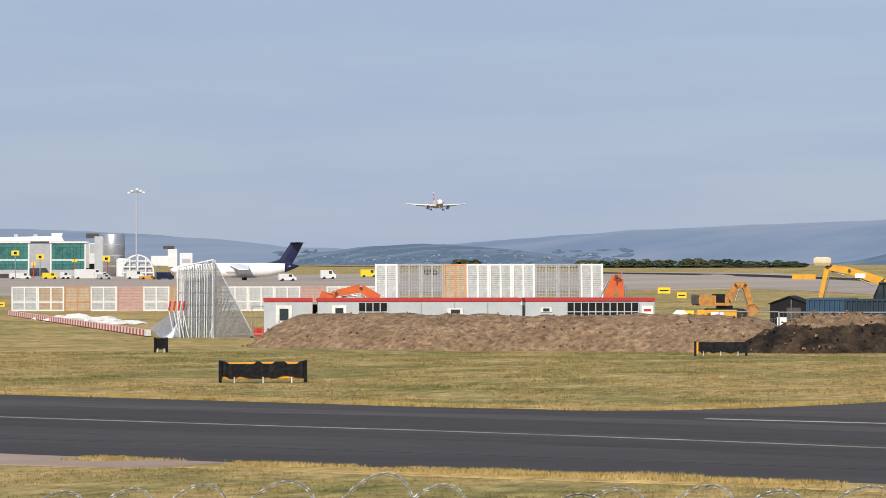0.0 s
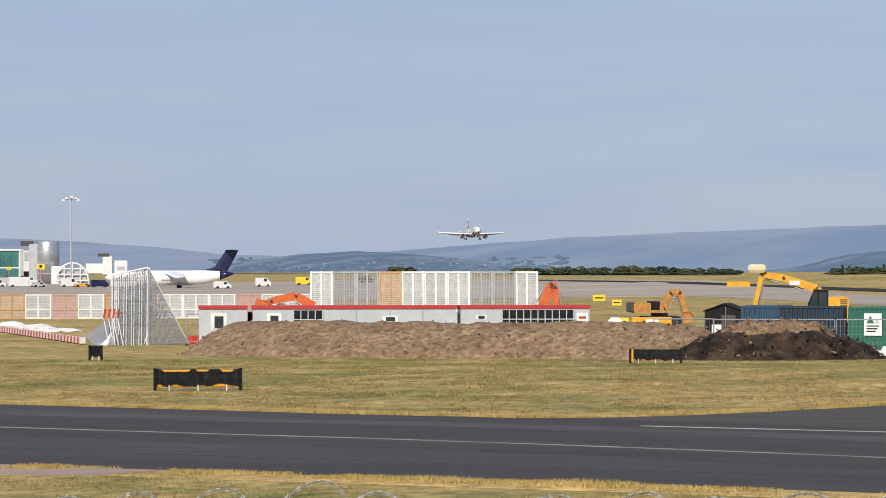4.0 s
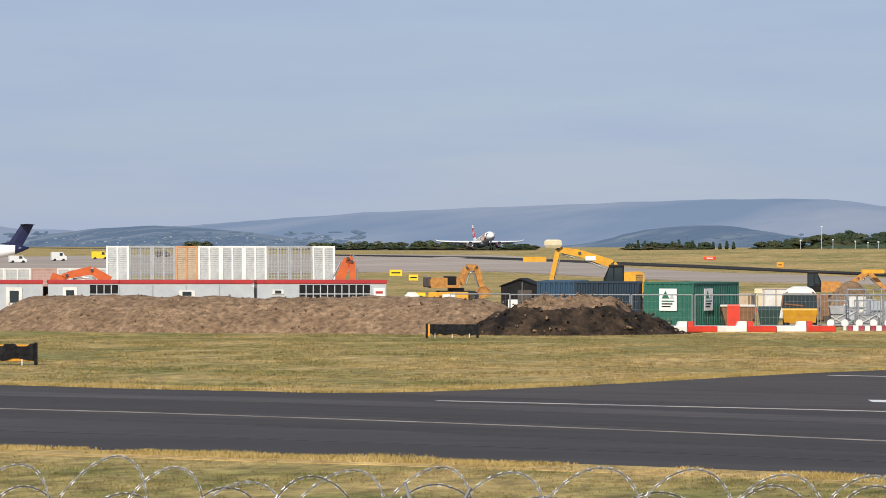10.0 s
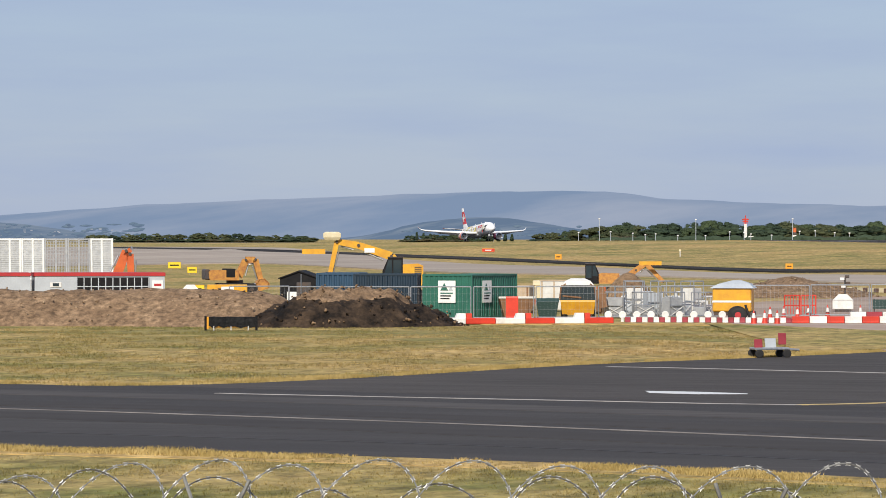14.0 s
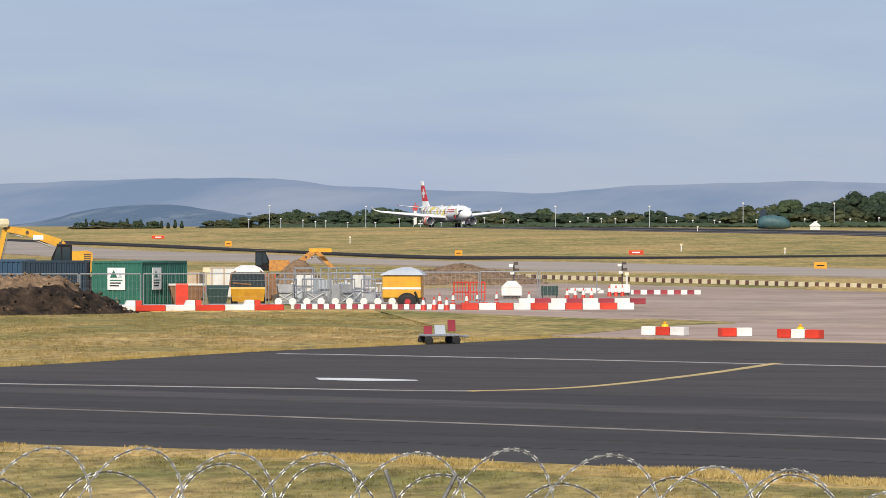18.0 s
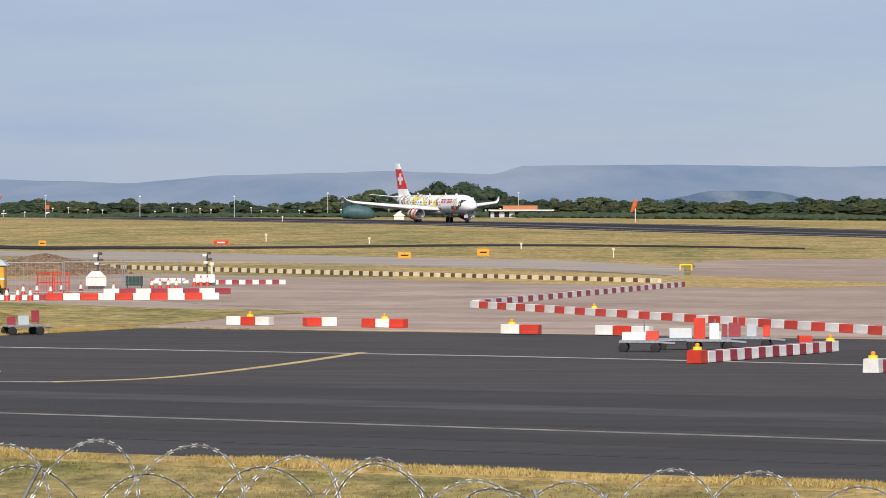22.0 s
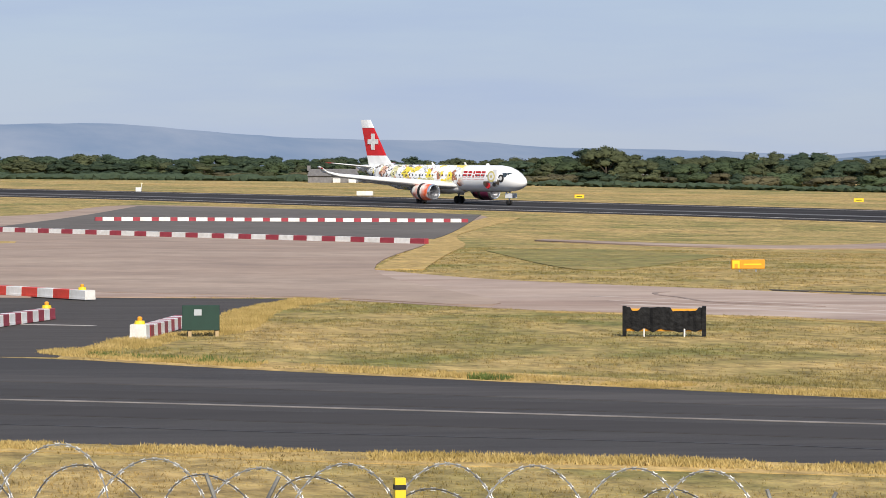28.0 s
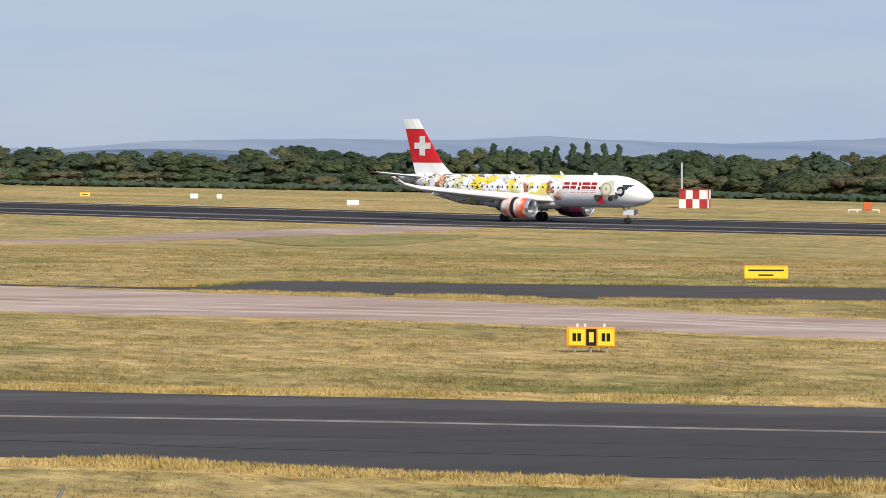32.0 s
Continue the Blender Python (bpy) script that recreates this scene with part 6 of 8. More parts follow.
d2 = digger(spot(-18.277, 242.27, 1.10, 188) @ Matrix.Scale(0.80, 4), M_RUST, ((-0.3, 1.4), (-0.9, 2.75), (-1.7, 2.80), (-2.3, 0.6)), "weathered yellow excavator with folded arm", cab=False, hh=1.95)
bucket(d2, -2.2, 0.75, 200, M_RUST, 1)
part("guard_box", Box(0.1, 0.9, -1.22, 1.22, 1.3, 2.05, 0.05), M_SHED, d2, "dark glazed side box")
d3 = digger(spot(-19.986, 243.45, 0.0, 0), M_ORANGE, ((-0.7, 1.8), (0.1, 3.9), (0.35, 3.7), (0.45, 1.6)), "orange excavator with an upright folded arm behind the cabins", cab=False, hh=1.8)
d4 = digger(spot(-24.031, 252.91, 0.0, 0), M_ORANGE, ((1.6, 2.3), (0.4, 3.05), (-1.3, 2.7), (-2.0, 2.3)), "orange excavator with a low arm behind the cabins", cab=False, hh=1.8)
bucket(d4, -2.0, 2.3, 20, M_ORANGE)
d5 = digger(spot(-12.312, 309.64, 0.0, 180) @ Matrix.Scale(0.82, 4), M_RUST, ((-0.7, 1.6), (-1.9, 2.5), (-2.9, 3.15), (-4.7, 1.3)), "weathered yellow excavator working beyond the compound", hh=2.2, rear=2.0, cab_at=(3.5, 0.25))
part("hazard_board", Box(-4.5, -2.2, 1.3, 1.36, 3.0, 3.4), M_YELLOW, d5)
e = thing("generator_box", spot(-18.395, 219.82, 0.55, 0), "yellow generator box with a white panel", "generator")
part("housing", Box(-1.2, 1.2, 0, 1.2, 0, 1.42, 0.04), M_YELLOW, e)
part("white_panel", Box(-0.35, 0.40, -0.02, 0, 0.75, 1.3), M_SIGNW, e)
part("skid", Box(-1.2, 1.2, 0.1, 1.1, -0.55, 0), M_DARK, e)
e = thing("spoil_tent", spot(-18.954, 236.36, 0.0, 0), "white canvas dust sheet over a pile", "sheet")
part("sheet", loft([[(x, y, 0) for x, y in ((-1.4, 0), (1.4, 0), (1.4, 1.6), (-1.4, 1.6))], [(x, y, 0.9) for x, y in ((-1.1, 0.2), (1.0, 0.2), (1.0, 1.4), (-1.1, 1.4))], [(x, y, 1.75) for x, y in ((-0.3, 0.7), (0.2, 0.7), (0.2, 0.9), (-0.3, 0.9))]]), M_TENT, e)


# ---- open mesh fence panels ----
def fence_panel(w=3.4, h=2.0):
    e = thing("fence_panel", pose(0, 0, 0), "galvanised temporary fence panel on block feet", "fence panel", "temporary fence")
    part("frame", rods([((0, 0, 0.1), (0, 0, h)), ((w, 0, 0.1), (w, 0, h)), ((0, 0, h), (w, 0, h)), ((0, 0, 0.25), (w, 0, 0.25))], 0.035, 6), M_STEEL, e)
    bm = bmesh.new()
    for k in range(1, 15):
        box(bm, w * k / 15 - 0.003, w * k / 15 + 0.003, -0.003, 0.003, 0.25, h)
    for z in (0.7, 1.15, 1.6):
        box(bm, 0, w, 0.004, 0.008, z - 0.003, z + 0.003)
    part("wire_mesh", bm, M_STEEL, e)
    for x in (0, w):
        part("foot", Box(x - 0.12, x + 0.12, -0.35, 0.35, 0, 0.14, 0.03), M_DARK, e)
    return e


fp = fence_panel()
first = True
for az, d, face in ((-20.6, 176, 4), (-19.5, 176, 2), (-18.36, 176, 0), (-17.2, 176, 0), (-16.05, 177, 2), (-14.9, 178, 2), (-13.75, 180, 0), (-12.1, 182, 0), (-11.0, 184, 0), (-9.9, 186, 0), (-30.3, 199, 0), (-21.7, 178, 4)):
    k = 5500 / 6500
    m = spot(az * k, d / k, 0, face)
    if first:
        fp.matrix_world = m
        first = False
    else:
        copy_thing(fp, m)


# ---- plastic barriers ----
def block_mesh(w, h, dep, name):
    """A water-filled barrier block: wide foot, narrower top, notched ends."""
    bm = prism([(-dep / 2, 0), (dep / 2, 0), (dep / 2, h * 0.22), (dep * 0.485, h * 0.26), (dep * 0.475, h * 0.95), (dep * 0.44, h), (-dep * 0.44, h), (-dep * 0.475, h * 0.95), (-dep * 0.485, h * 0.26), (-dep / 2, h * 0.22)], -w / 2 + 0.015, w / 2 - 0.015)
    bmesh.ops.rotate(bm, verts=bm.verts, matrix=Matrix.Rotation(radians(90), 3, "Z"))
    me = bpy.data.meshes.new(name)
    bm.to_mesh(me)
    bm.free()
    return me


BLOCKS = {}


def barrier(x, y, rz, w, h, dep, material, label, group, up_z=0.0, lamp=False):
    key = (round(w, 2), round(h, 2), round(dep, 2), material.name)
    if key not in BLOCKS:
        me = block_mesh(w, h, dep, "barrier_block")
        me.materials.append(material)
        BLOCKS[key] = me
    ob = new("barrier_block", BLOCKS[key])
    ob.matrix_world = on(x, y, up_z, rz)
    tagged(ob, label, "barrier", group)
    if lamp:
        part("lamp_base", lathe([(h - 0.01, 0.16), (h + 0.10, 0.14)], 10, "Z"), M_SIGNY, ob, "yellow lamp base")
        part("lamp", lathe([(h + 0.10, 0.07), (h + 0.18, 0.075), (h + 0.22, 0.04)], 10, "Z"), M_SIGNO, ob, "amber warning lamp")
    return ob


def barrier_row(a, b, n, h, dep, mats, group, lamps=(), what="plastic barrier block", up_z=0.06, fill=1.0, ratio=1.0, start=0, joined=""):
    """n blocks from a to b, the materials in turn; ratio makes the even blocks longer than the odd ones."""
    a, b = Vector(a), Vector(b)
    d = b - a
    rz = math.degrees(math.atan2(d.y, d.x))
    unit = d.length / (sum(ratio if k % 2 == 0 else 1 for k in range(n)))
    pos = 0.0
    if joined:
        bm = bmesh.new()
        slots = list(dict.fromkeys(mats))
        for k in range(n):
            w = unit * (ratio if k % 2 == 0 else 1)
            p = a + d.normalized() * (pos + w / 2)
            pos += w
            me = block_mesh(w * fill, h, dep, "tmp")
            me.transform(on(p.x, p.y, up_z, rz))
            n0 = len(bm.faces)
            bm.from_mesh(me)
            bm.faces.ensure_lookup_table()
            for f in bm.faces[n0:]:
                f.material_index = slots.index(mats[k % len(mats)])
            bpy.data.meshes.remove(me)
        ob = part("barrier_line", bm, None)
        for s in slots:
            ob.data.materials.append(s)
        tagged(ob, joined, "barrier", group, "stuff")
        return
    words = {"red_plastic": "red", "white_plastic": "white", "yellow_plastic": "cream", "dark_red_plastic": "dark red"}
    for k in range(n):
        w = unit * (ratio if k % 2 == 0 else 1)
        p = a + d.normalized() * (pos + w / 2)
        pos += w
        mm = mats[(k + start) % len(mats)]
        barrier(p.x, p.y, rz, w * fill, h, dep, mm, words[mm.name] + " " + what, group, up_z, k in lamps)


RW = (M_WPLAST, M_RED)
# stepped white and red run in front of the containers
a, b = Vector((-52.74, 194.81)), Vector((-43.74, 199.24))
turn = math.degrees(math.atan2((b - a).y, (b - a).x))
w = (b - a).length / 6
for k in range(6):
    p = a.lerp(b, (k + 0.5) / 6)
    white = k % 2 == 0
    e = thing("stepped_barrier", on(p.x, p.y, 0.02, turn), ("white" if white else "red") + " plastic barrier with one raised end at the compound edge", "barrier", "compound barriers")
    mm = M_WPLAST if white else M_RED
    part("base", Box(-w / 2 + 0.01, w / 2 - 0.01, -0.26, 0.26, 0, 0.34, 0.04), mm, e)
    x0, x1 = (w * 0.22, w / 2 - 0.02) if white else (-w / 2 + 0.02, -w * 0.30)
    part("raised_end", loft([[(x0 - 0.10 * white, -0.22, 0.33), (x1, -0.22, 0.33), (x1, 0.22, 0.33), (x0 - 0.10 * white, 0.22, 0.33)], [(x0, -0.18, 0.60), (x1, -0.18, 0.60), (x1, 0.18, 0.60), (x0, 0.18, 0.60)]]), mm, e)
barrier(-49.49, 199.16, 14, 0.72, 1.5, 0.5, M_RED, "tall red plastic barrier standing on end", "compound barriers", 0.0)
# low chequered kerb with round white lamps
barrier_row((-43.43, 200.97), (-33.86, 202.02), 30, 0.28, 0.3, (M_DRED, M_WPLAST), "chequered kerb", what="low kerb block along the compound")
for k in range(9):
    x, y = Vector((-44.54, 201.64)).lerp(Vector((-38.39, 203.51)), k / 8)
    e = thing("marker_disc", on(x, y, 0.05, 14), "round white marker board on a short stem", "marker", "white marker boards")
    part("stem", lathe([(0, 0.10), (0.3, 0.08)], 8, "Z"), M_WPLAST, e)
    part("disc", lathe([(-0.05, 0.18), (-0.03, 0.21), (0.03, 0.21), (0.05, 0.18)], 18, "Y"), M_WPLAST, e).matrix_local = pose(0, 0, 0.40)
barrier_row((-34.06, 201.21), (-24.72, 203.86), 10, 0.37, 0.4, (M_RED, M_WPLAST), "double barrier run", what="plastic barrier beside the site apron")
barrier_row((-31.65, 206.59), (-24.62, 208.57), 8, 0.34, 0.4, (M_WPLAST, M_DRED), "double barrier run", what="plastic barrier behind the first run", up_z=0.25)
barrier_row((-30.53, 244.21), (-25.22, 245.15), 12, 0.3, 0.3, (M_DRED, M_WPLAST), "far kerb", what="low kerb block across the closed taxiway", up_z=0.12)
# long run at the near side of the hoarding
barrier_row((-165.93, 294.47), (-109.66, 212.95), 112, 0.40, 0.35, (M_RED, M_WPLAST), "hoarding barriers", what="plastic barrier along the grass", joined="long line of red and white plastic barriers on the grass")
barrier_row((-102.16, 213.44), (-98.85, 212.92), 3, 0.55, 0.5, (M_RED, M_WPLAST), "cabin barriers", what="plastic barrier beside the cabin")

barrier_row((-64.67, 253.74), (-57.18, 257.74), 11, 1.25, 0.5, (M_CREAM, M_ORANGE, M_WPLAST), "stacked barriers", what="x", up_z=0.0, joined="stacked cream, orange and white barriers behind the compound")
# ---- machines and loose gear in the compound ----
e = thing("skip", spot(-13.877, 217.45, 0, 5), "rusty brown open skip", "skip")
part("body", loft([[(-0.75, 0, 0.1), (0.75, 0, 0.1), (0.75, 1.3, 0.1), (-0.75, 1.3, 0.1)], [(-1.05, -0.1, 1.25), (1.05, -0.1, 1.25), (1.05, 1.4, 1.25), (-1.05, 1.4, 1.25)]]), M_BROWN, e)
part("rim", Box(-1.1, 1.1, -0.16, -0.06, 1.17, 1.3, 0.02), M_TENT, e)
for x in (-0.6, 0.6):
    part("rib", Box(x - 0.05, x + 0.05, -0.12, 0.0, 0.1, 1.2), M_BROWN, e)
e = thing("wheeled_bin", spot(-13.403, 213.91, 0, 0), "dark green wheeled bin with a lid", "bin")
part("body", loft([[(-0.5, 0, 0.12), (0.5, 0, 0.12), (0.5, 0.7, 0.12), (-0.5, 0.7, 0.12)], [(-0.66, -0.1, 1.05), (0.66, -0.1, 1.05), (0.66, 0.8, 1.05), (-0.66, 0.8, 1.05)]]), mat("dark_green_plastic", (0.02, 0.05, 0.045), scale=3, rough=0.5), e)
part("lid", prism([(-0.1, 1.05), (0.85, 1.05), (0.75, 1.25), (0.1, 1.25)], -0.68, 0.68), MATS["dark_green_plastic"], e).matrix_local = pose(0, 0, 0, 0, 0, 90)
for x in (-0.4, 0.4):
    part("wheel", lathe([(x - 0.04, 0.1), (x + 0.04, 0.1)], 10, "X"), M_BLACK, e).matrix_local = pose(0, 0.35, 0.1)
e = thing("dumper", spot(-12.929, 216.27, 0, 0), "yellow site dumper with a pale canopy", "dumper")
part("skip_body", loft([[(-0.92, 0, 0.25), (0.92, 0, 0.25), (0.92, 0.9, 0.25), (-0.92, 0.9, 0.25)], [(-1.02, -0.3, 1.0), (1.02, -0.3, 1.0), (1.02, 1.0, 1.0), (-1.02, 1.0, 1.0)], [(-1.02, -0.25, 1.1), (1.02, -0.25, 1.1), (1.02, 1.0, 1.1), (-1.02, 1.0, 1.1)]]), M_YELLOW, e)
part("windscreen", prism([(-1.05, 1.1), (1.05, 1.1), (0.98, 1.85), (0.80, 2.0), (-0.80, 2.0), (-0.98, 1.85)], 0.1, 0.16), M_GLASS, e)
part("cab_frame", rods([((-1.08, 0.1, 1.1), (-0.98, 0.1, 1.92)), ((1.08, 0.1, 1.1), (0.98, 0.1, 1.92)), ((-0.98, 0.1, 1.92), (-0.7, 0.1, 2.05)), ((0.98, 0.1, 1.92), (0.7, 0.1, 2.05)), ((-0.9, 0.08, 1.35), (0.2, 0.08, 1.25))], 0.05, 6), M_BROWN, e)
part("canopy", loft([[(-0.95, 0.05, 1.98), (0.95, 0.05, 1.98), (0.95, 2.2, 1.98), (-0.95, 2.2, 1.98)], [(-0.75, 0.2, 2.22), (0.75, 0.2, 2.22), (0.75, 2.0, 2.22), (-0.75, 2.0, 2.22)], [(-0.4, 0.7, 2.38), (0.4, 0.7, 2.38), (0.4, 1.5, 2.38), (-0.4, 1.5, 2.38)]]), M_TENT, e)
part("side_flap", prism([(1.1, 0.6), (1.75, 0.7), (1.55, 1.9), (1.15, 2.0)], 0.3, 0.36), M_BROWN, e, "brown canvas side flap")
part("chassis", Box(-0.7, 0.7, 0.6, 2.6, 0.4, 1.1, 0.04), M_YELLOW, e)
for x in (-0.8, 0.8):
    for y in (0.4, 2.1):
        part("wheel", lathe([(x - 0.2, 0.36), (x - 0.16, 0.45), (x + 0.16, 0.45), (x + 0.2, 0.36)], 14, "X"), M_BLACK, e).matrix_local = pose(0, y, 0.45)
e = thing("loader", spot(-13.538, 242.27, 0, 0), "pale yellow loading shovel parked behind the fence", "loader")
part("body", Box(-1.6, 1.4, 0, 1.8, 0.7, 1.6, 0.08), M_CREAM, e)
part("cab", Box(-0.4, 0.9, 0.2, 1.6, 1.6, 1.95, 0.05), M_CREAM, e)
part("shovel", prism([(-3.0, 0.6), (-2.2, 0.6), (-2.0, 1.3), (-2.6, 1.5)], -0.2, 2.0), M_CREAM, e)
part("lift_arm", rods([((-1.4, 0.3, 1.5), (-2.3, 0.3, 1.1)), ((-1.4, 1.5, 1.5), (-2.3, 1.5, 1.1))], 0.1, 6), M_CREAM, e)
for x in (-1.0, 1.0):
    for y in (-0.1, 1.9):
        part("wheel", lathe([(y - 0.18, 0.45), (y - 0.15, 0.55), (y + 0.15, 0.55), (y + 0.18, 0.45)], 14, "Y"), M_BLACK, e).matrix_local = pose(x, 0, 0.55)
# racks of galvanised frames
for k in range(10):
    az = -14.62 + k * 0.195
    e = thing("steel_rack", spot(az * 5500 / 6500, (184 + (k % 3) * 2) * 6500 / 5500, 0, -12 + 9 * k), "galvanised steel stillage rack stacked in the compound", "rack", "steel racks")
    w, h, dp = 1.15, 1.55 + 0.3 * (k % 3), 0.9
    part("frame", rods([((x, y, 0), (x, y, h)) for x in (-w / 2, w / 2) for y in (0, dp)] + [((-w / 2, y, z), (w / 2, y, z)) for y in (0, dp) for z in (0.15, h * 0.5, h)] + [((x, 0, z), (x, dp, z)) for x in (-w / 2, w / 2) for z in (0.15, h)], 0.035, 6), M_STEEL, e)
    part("cross_brace", rods([((-w / 2, 0, 0.15), (w / 2, 0, h * 0.5)), ((w / 2, 0, 0.15), (-w / 2, 0, h * 0.5))], 0.02, 5), M_WHITE, e)
    part("load", Box(-w / 2 + 0.06, w / 2 - 0.06, 0.08, dp - 0.08, 0.2, h * (0.45 if k % 2 else 0.8), 0.03), (M_MESHG, M_CABIN, M_TENT)[k % 3], e)
for k in range(8):
    az = -12.30 + k * 0.21
    e = thing("steel_cage", spot(az, 222.0 + 1.6 * (k % 3), 0, 25 * (k % 4) - 30), "low white-painted steel cage among the racks", "cage", "steel cages")
    w, h, dp = 1.0 + 0.2 * (k % 2), 0.95 + 0.25 * (k % 3), 0.8
    part("frame", rods([((x, y, 0), (x, y, h)) for x in (-w / 2, w / 2) for y in (0, dp)] + [((-w / 2, y, z), (w / 2, y, z)) for y in (0, dp) for z in (0.1, h)] + [((x, 0, z), (x, dp, z)) for x in (-w / 2, w / 2) for z in (0.1, h)], 0.045, 6), M_FRAMEW, e)
    for m in range(1, 6):
        part("bar", rods([((-w / 2 + w * m / 6, 0, 0.1), (-w / 2 + w * m / 6, 0, h))], 0.02, 5), M_STEEL, e)
    part("tray", Box(-w / 2 + 0.05, w / 2 - 0.05, 0.05, dp - 0.05, 0.1, 0.16, 0.01), M_MESHG, e)
for k, (az, d, w, h, mm, lb) in enumerate(((-13.95, 232, 2.2, 1.7, M_MESHB, "pale timber crate stacked behind the skip"), (-13.30, 236, 1.8, 2.0, M_TENT, "pale canvas-wrapped load behind the dumper"), (-12.72, 230, 1.3, 1.5, M_BROWN, "brown plywood crate behind the dumper"), (-14.20, 246, 2.6, 1.9, M_MESHO, "orange-brown timber stack behind the container"))):
    e = thing("crate", spot(az, d, 0, 12 * k - 15), lb, "crate", "crates behind the fence")
    part("body", Box(-w / 2, w / 2, 0, 1.4, 0.12, h, 0.04), mm, e)
    for x in (-w / 2 + 0.12, 0.0, w / 2 - 0.12):
        part("batten", Box(x - 0.05, x + 0.05, -0.03, 0.0, 0.14, h - 0.04), M_BROWN if mm is not M_TENT else M_MESHB, e)
        part("runner", Box(x - 0.06, x + 0.06, 0.05, 1.35, 0, 0.12), M_BROWN, e)
    part("lid", Box(-w / 2 - 0.04, w / 2 + 0.04, -0.05, 1.45, h, h + 0.06, 0.01), M_MESHB, e)
e = thing("gravel_mound", spot(-12.142, 231.64, 0, 0), "brown mound of aggregate behind the racks", "mound")
part("mound", lathe([(0, 2.3), (0.8, 1.75), (1.5, 1.35), (2.1, 0.85), (2.5, 0.35), (2.6, 0.02)], 22, "Z"), M_SOIL, e, smooth=True)
e = thing("compressor_trailer", spot(-10.535, 208.00, 0, -6) @ Matrix.Scale(1.1, 4), "yellow compressor trailer with a pale canvas top and one wheel showing", "trailer")
part("body", Box(-1.0, 1.0, 0, 1.5, 0.55, 1.75, 0.05), M_YELLOW, e)
part("stripe", Box(-1.0, 1.0, -0.012, 0.0, 1.02, 1.12), M_SIGNW, e)
part("canvas_top", loft([[(-1.15, -0.1, 1.75), (1.15, -0.1, 1.75), (1.15, 1.6, 1.75), (-1.15, 1.6, 1.75)], [(-0.7, 0.2, 1.98), (0.9, 0.2, 1.98), (0.9, 1.3, 1.98), (-0.7, 1.3, 1.98)], [(0.0, 0.6, 2.16), (0.4, 0.6, 2.16), (0.4, 0.9, 2.16), (0.0, 0.9, 2.16)]]), M_CABIN, e)
w_ = part("wheel", lathe([(-0.36, 0.26), (-0.33, 0.38), (-0.05, 0.38), (-0.02, 0.26)], 16, "Y"), M_BLACK, e)
w_.matrix_local = pose(0.35, 0, 0.38)
part("hub", lathe([(-0.375, 0.15), (-0.35, 0.17)], 14, "Y"), M_FASCIA, w_, "red wheel hub")
part("mudguard", lathe([(-0.3, 0.5), (-0.02, 0.5)], 16, "Y"), M_BLACK, e).matrix_local = pose(0.3, 0.02, 0.40) @ Matrix.Diagonal((1, 1, 0.9, 1))
part("jockey_prop", rods([((1.0, -0.1, 0.05), (0.7, -0.1, 0.9))], 0.06, 6), M_BLACK, e)
part("chassis", Box(-0.95, 1.1, 0.1, 1.4, 0.35, 0.55), M_DARK, e)


def cone(m, group="traffic cones"):
    e = thing("traffic_cone", m, "red and white traffic cone on the apron", "cone", group)
    part("base", Box(-0.2, 0.2, -0.2, 0.2, 0, 0.05), M_RED, e)
    part("body", lathe([(0.05, 0.16), (0.35, 0.11)], 10, "Z"), M_RED, e)
    part("sleeve", lathe([(0.35, 0.112), (0.62, 0.065)], 10, "Z"), M_WPLAST, e, "white sleeve")
    part("tip", lathe([(0.62, 0.06), (0.78, 0.03)], 10, "Z"), M_RED, e)
    return e


c0 = cone(spot(-9.942, 213.91))
for az, d in ((-11.5, 183), (-11.25, 181), (-11.05, 184), (-10.7, 186), (-10.1, 186), (-9.4, 196), (-9.25, 196), (-9.1, 197), (-8.95, 196), (-8.62, 205), (-8.5, 205), (-8.38, 206), (-12.05, 172), (-11.85, 172.5), (-11.62, 172)):
    copy_thing(c0, spot(az * 5500 / 6500, d * 6500 / 5500))
for az in (-11.35, -11.05):
    e = thing("pedestrian_barrier", spot(az * 5500 / 6500, 188 * 6500 / 5500, 0, 10), "red plastic pedestrian barrier", "barrier", "red pedestrian barriers")
    part("frame", rods([((-0.45, 0, 0.1), (-0.45, 0, 1.3)), ((0.45, 0, 0.1), (0.45, 0, 1.3)), ((-0.45, 0, 1.3), (0.45, 0, 1.3)), ((-0.45, 0, 0.7), (0.45, 0, 0.7))], 0.04, 6), M_RED, e)
    part("slat_set", rods([((x, 0, 0.2), (x, 0, 1.28)) for x in (-0.25, -0.08, 0.08, 0.25)], 0.022, 6), M_RED, e)
    part("foot", Box(-0.6, 0.6, -0.25, 0.25, 0, 0.1, 0.02), M_RED, e)


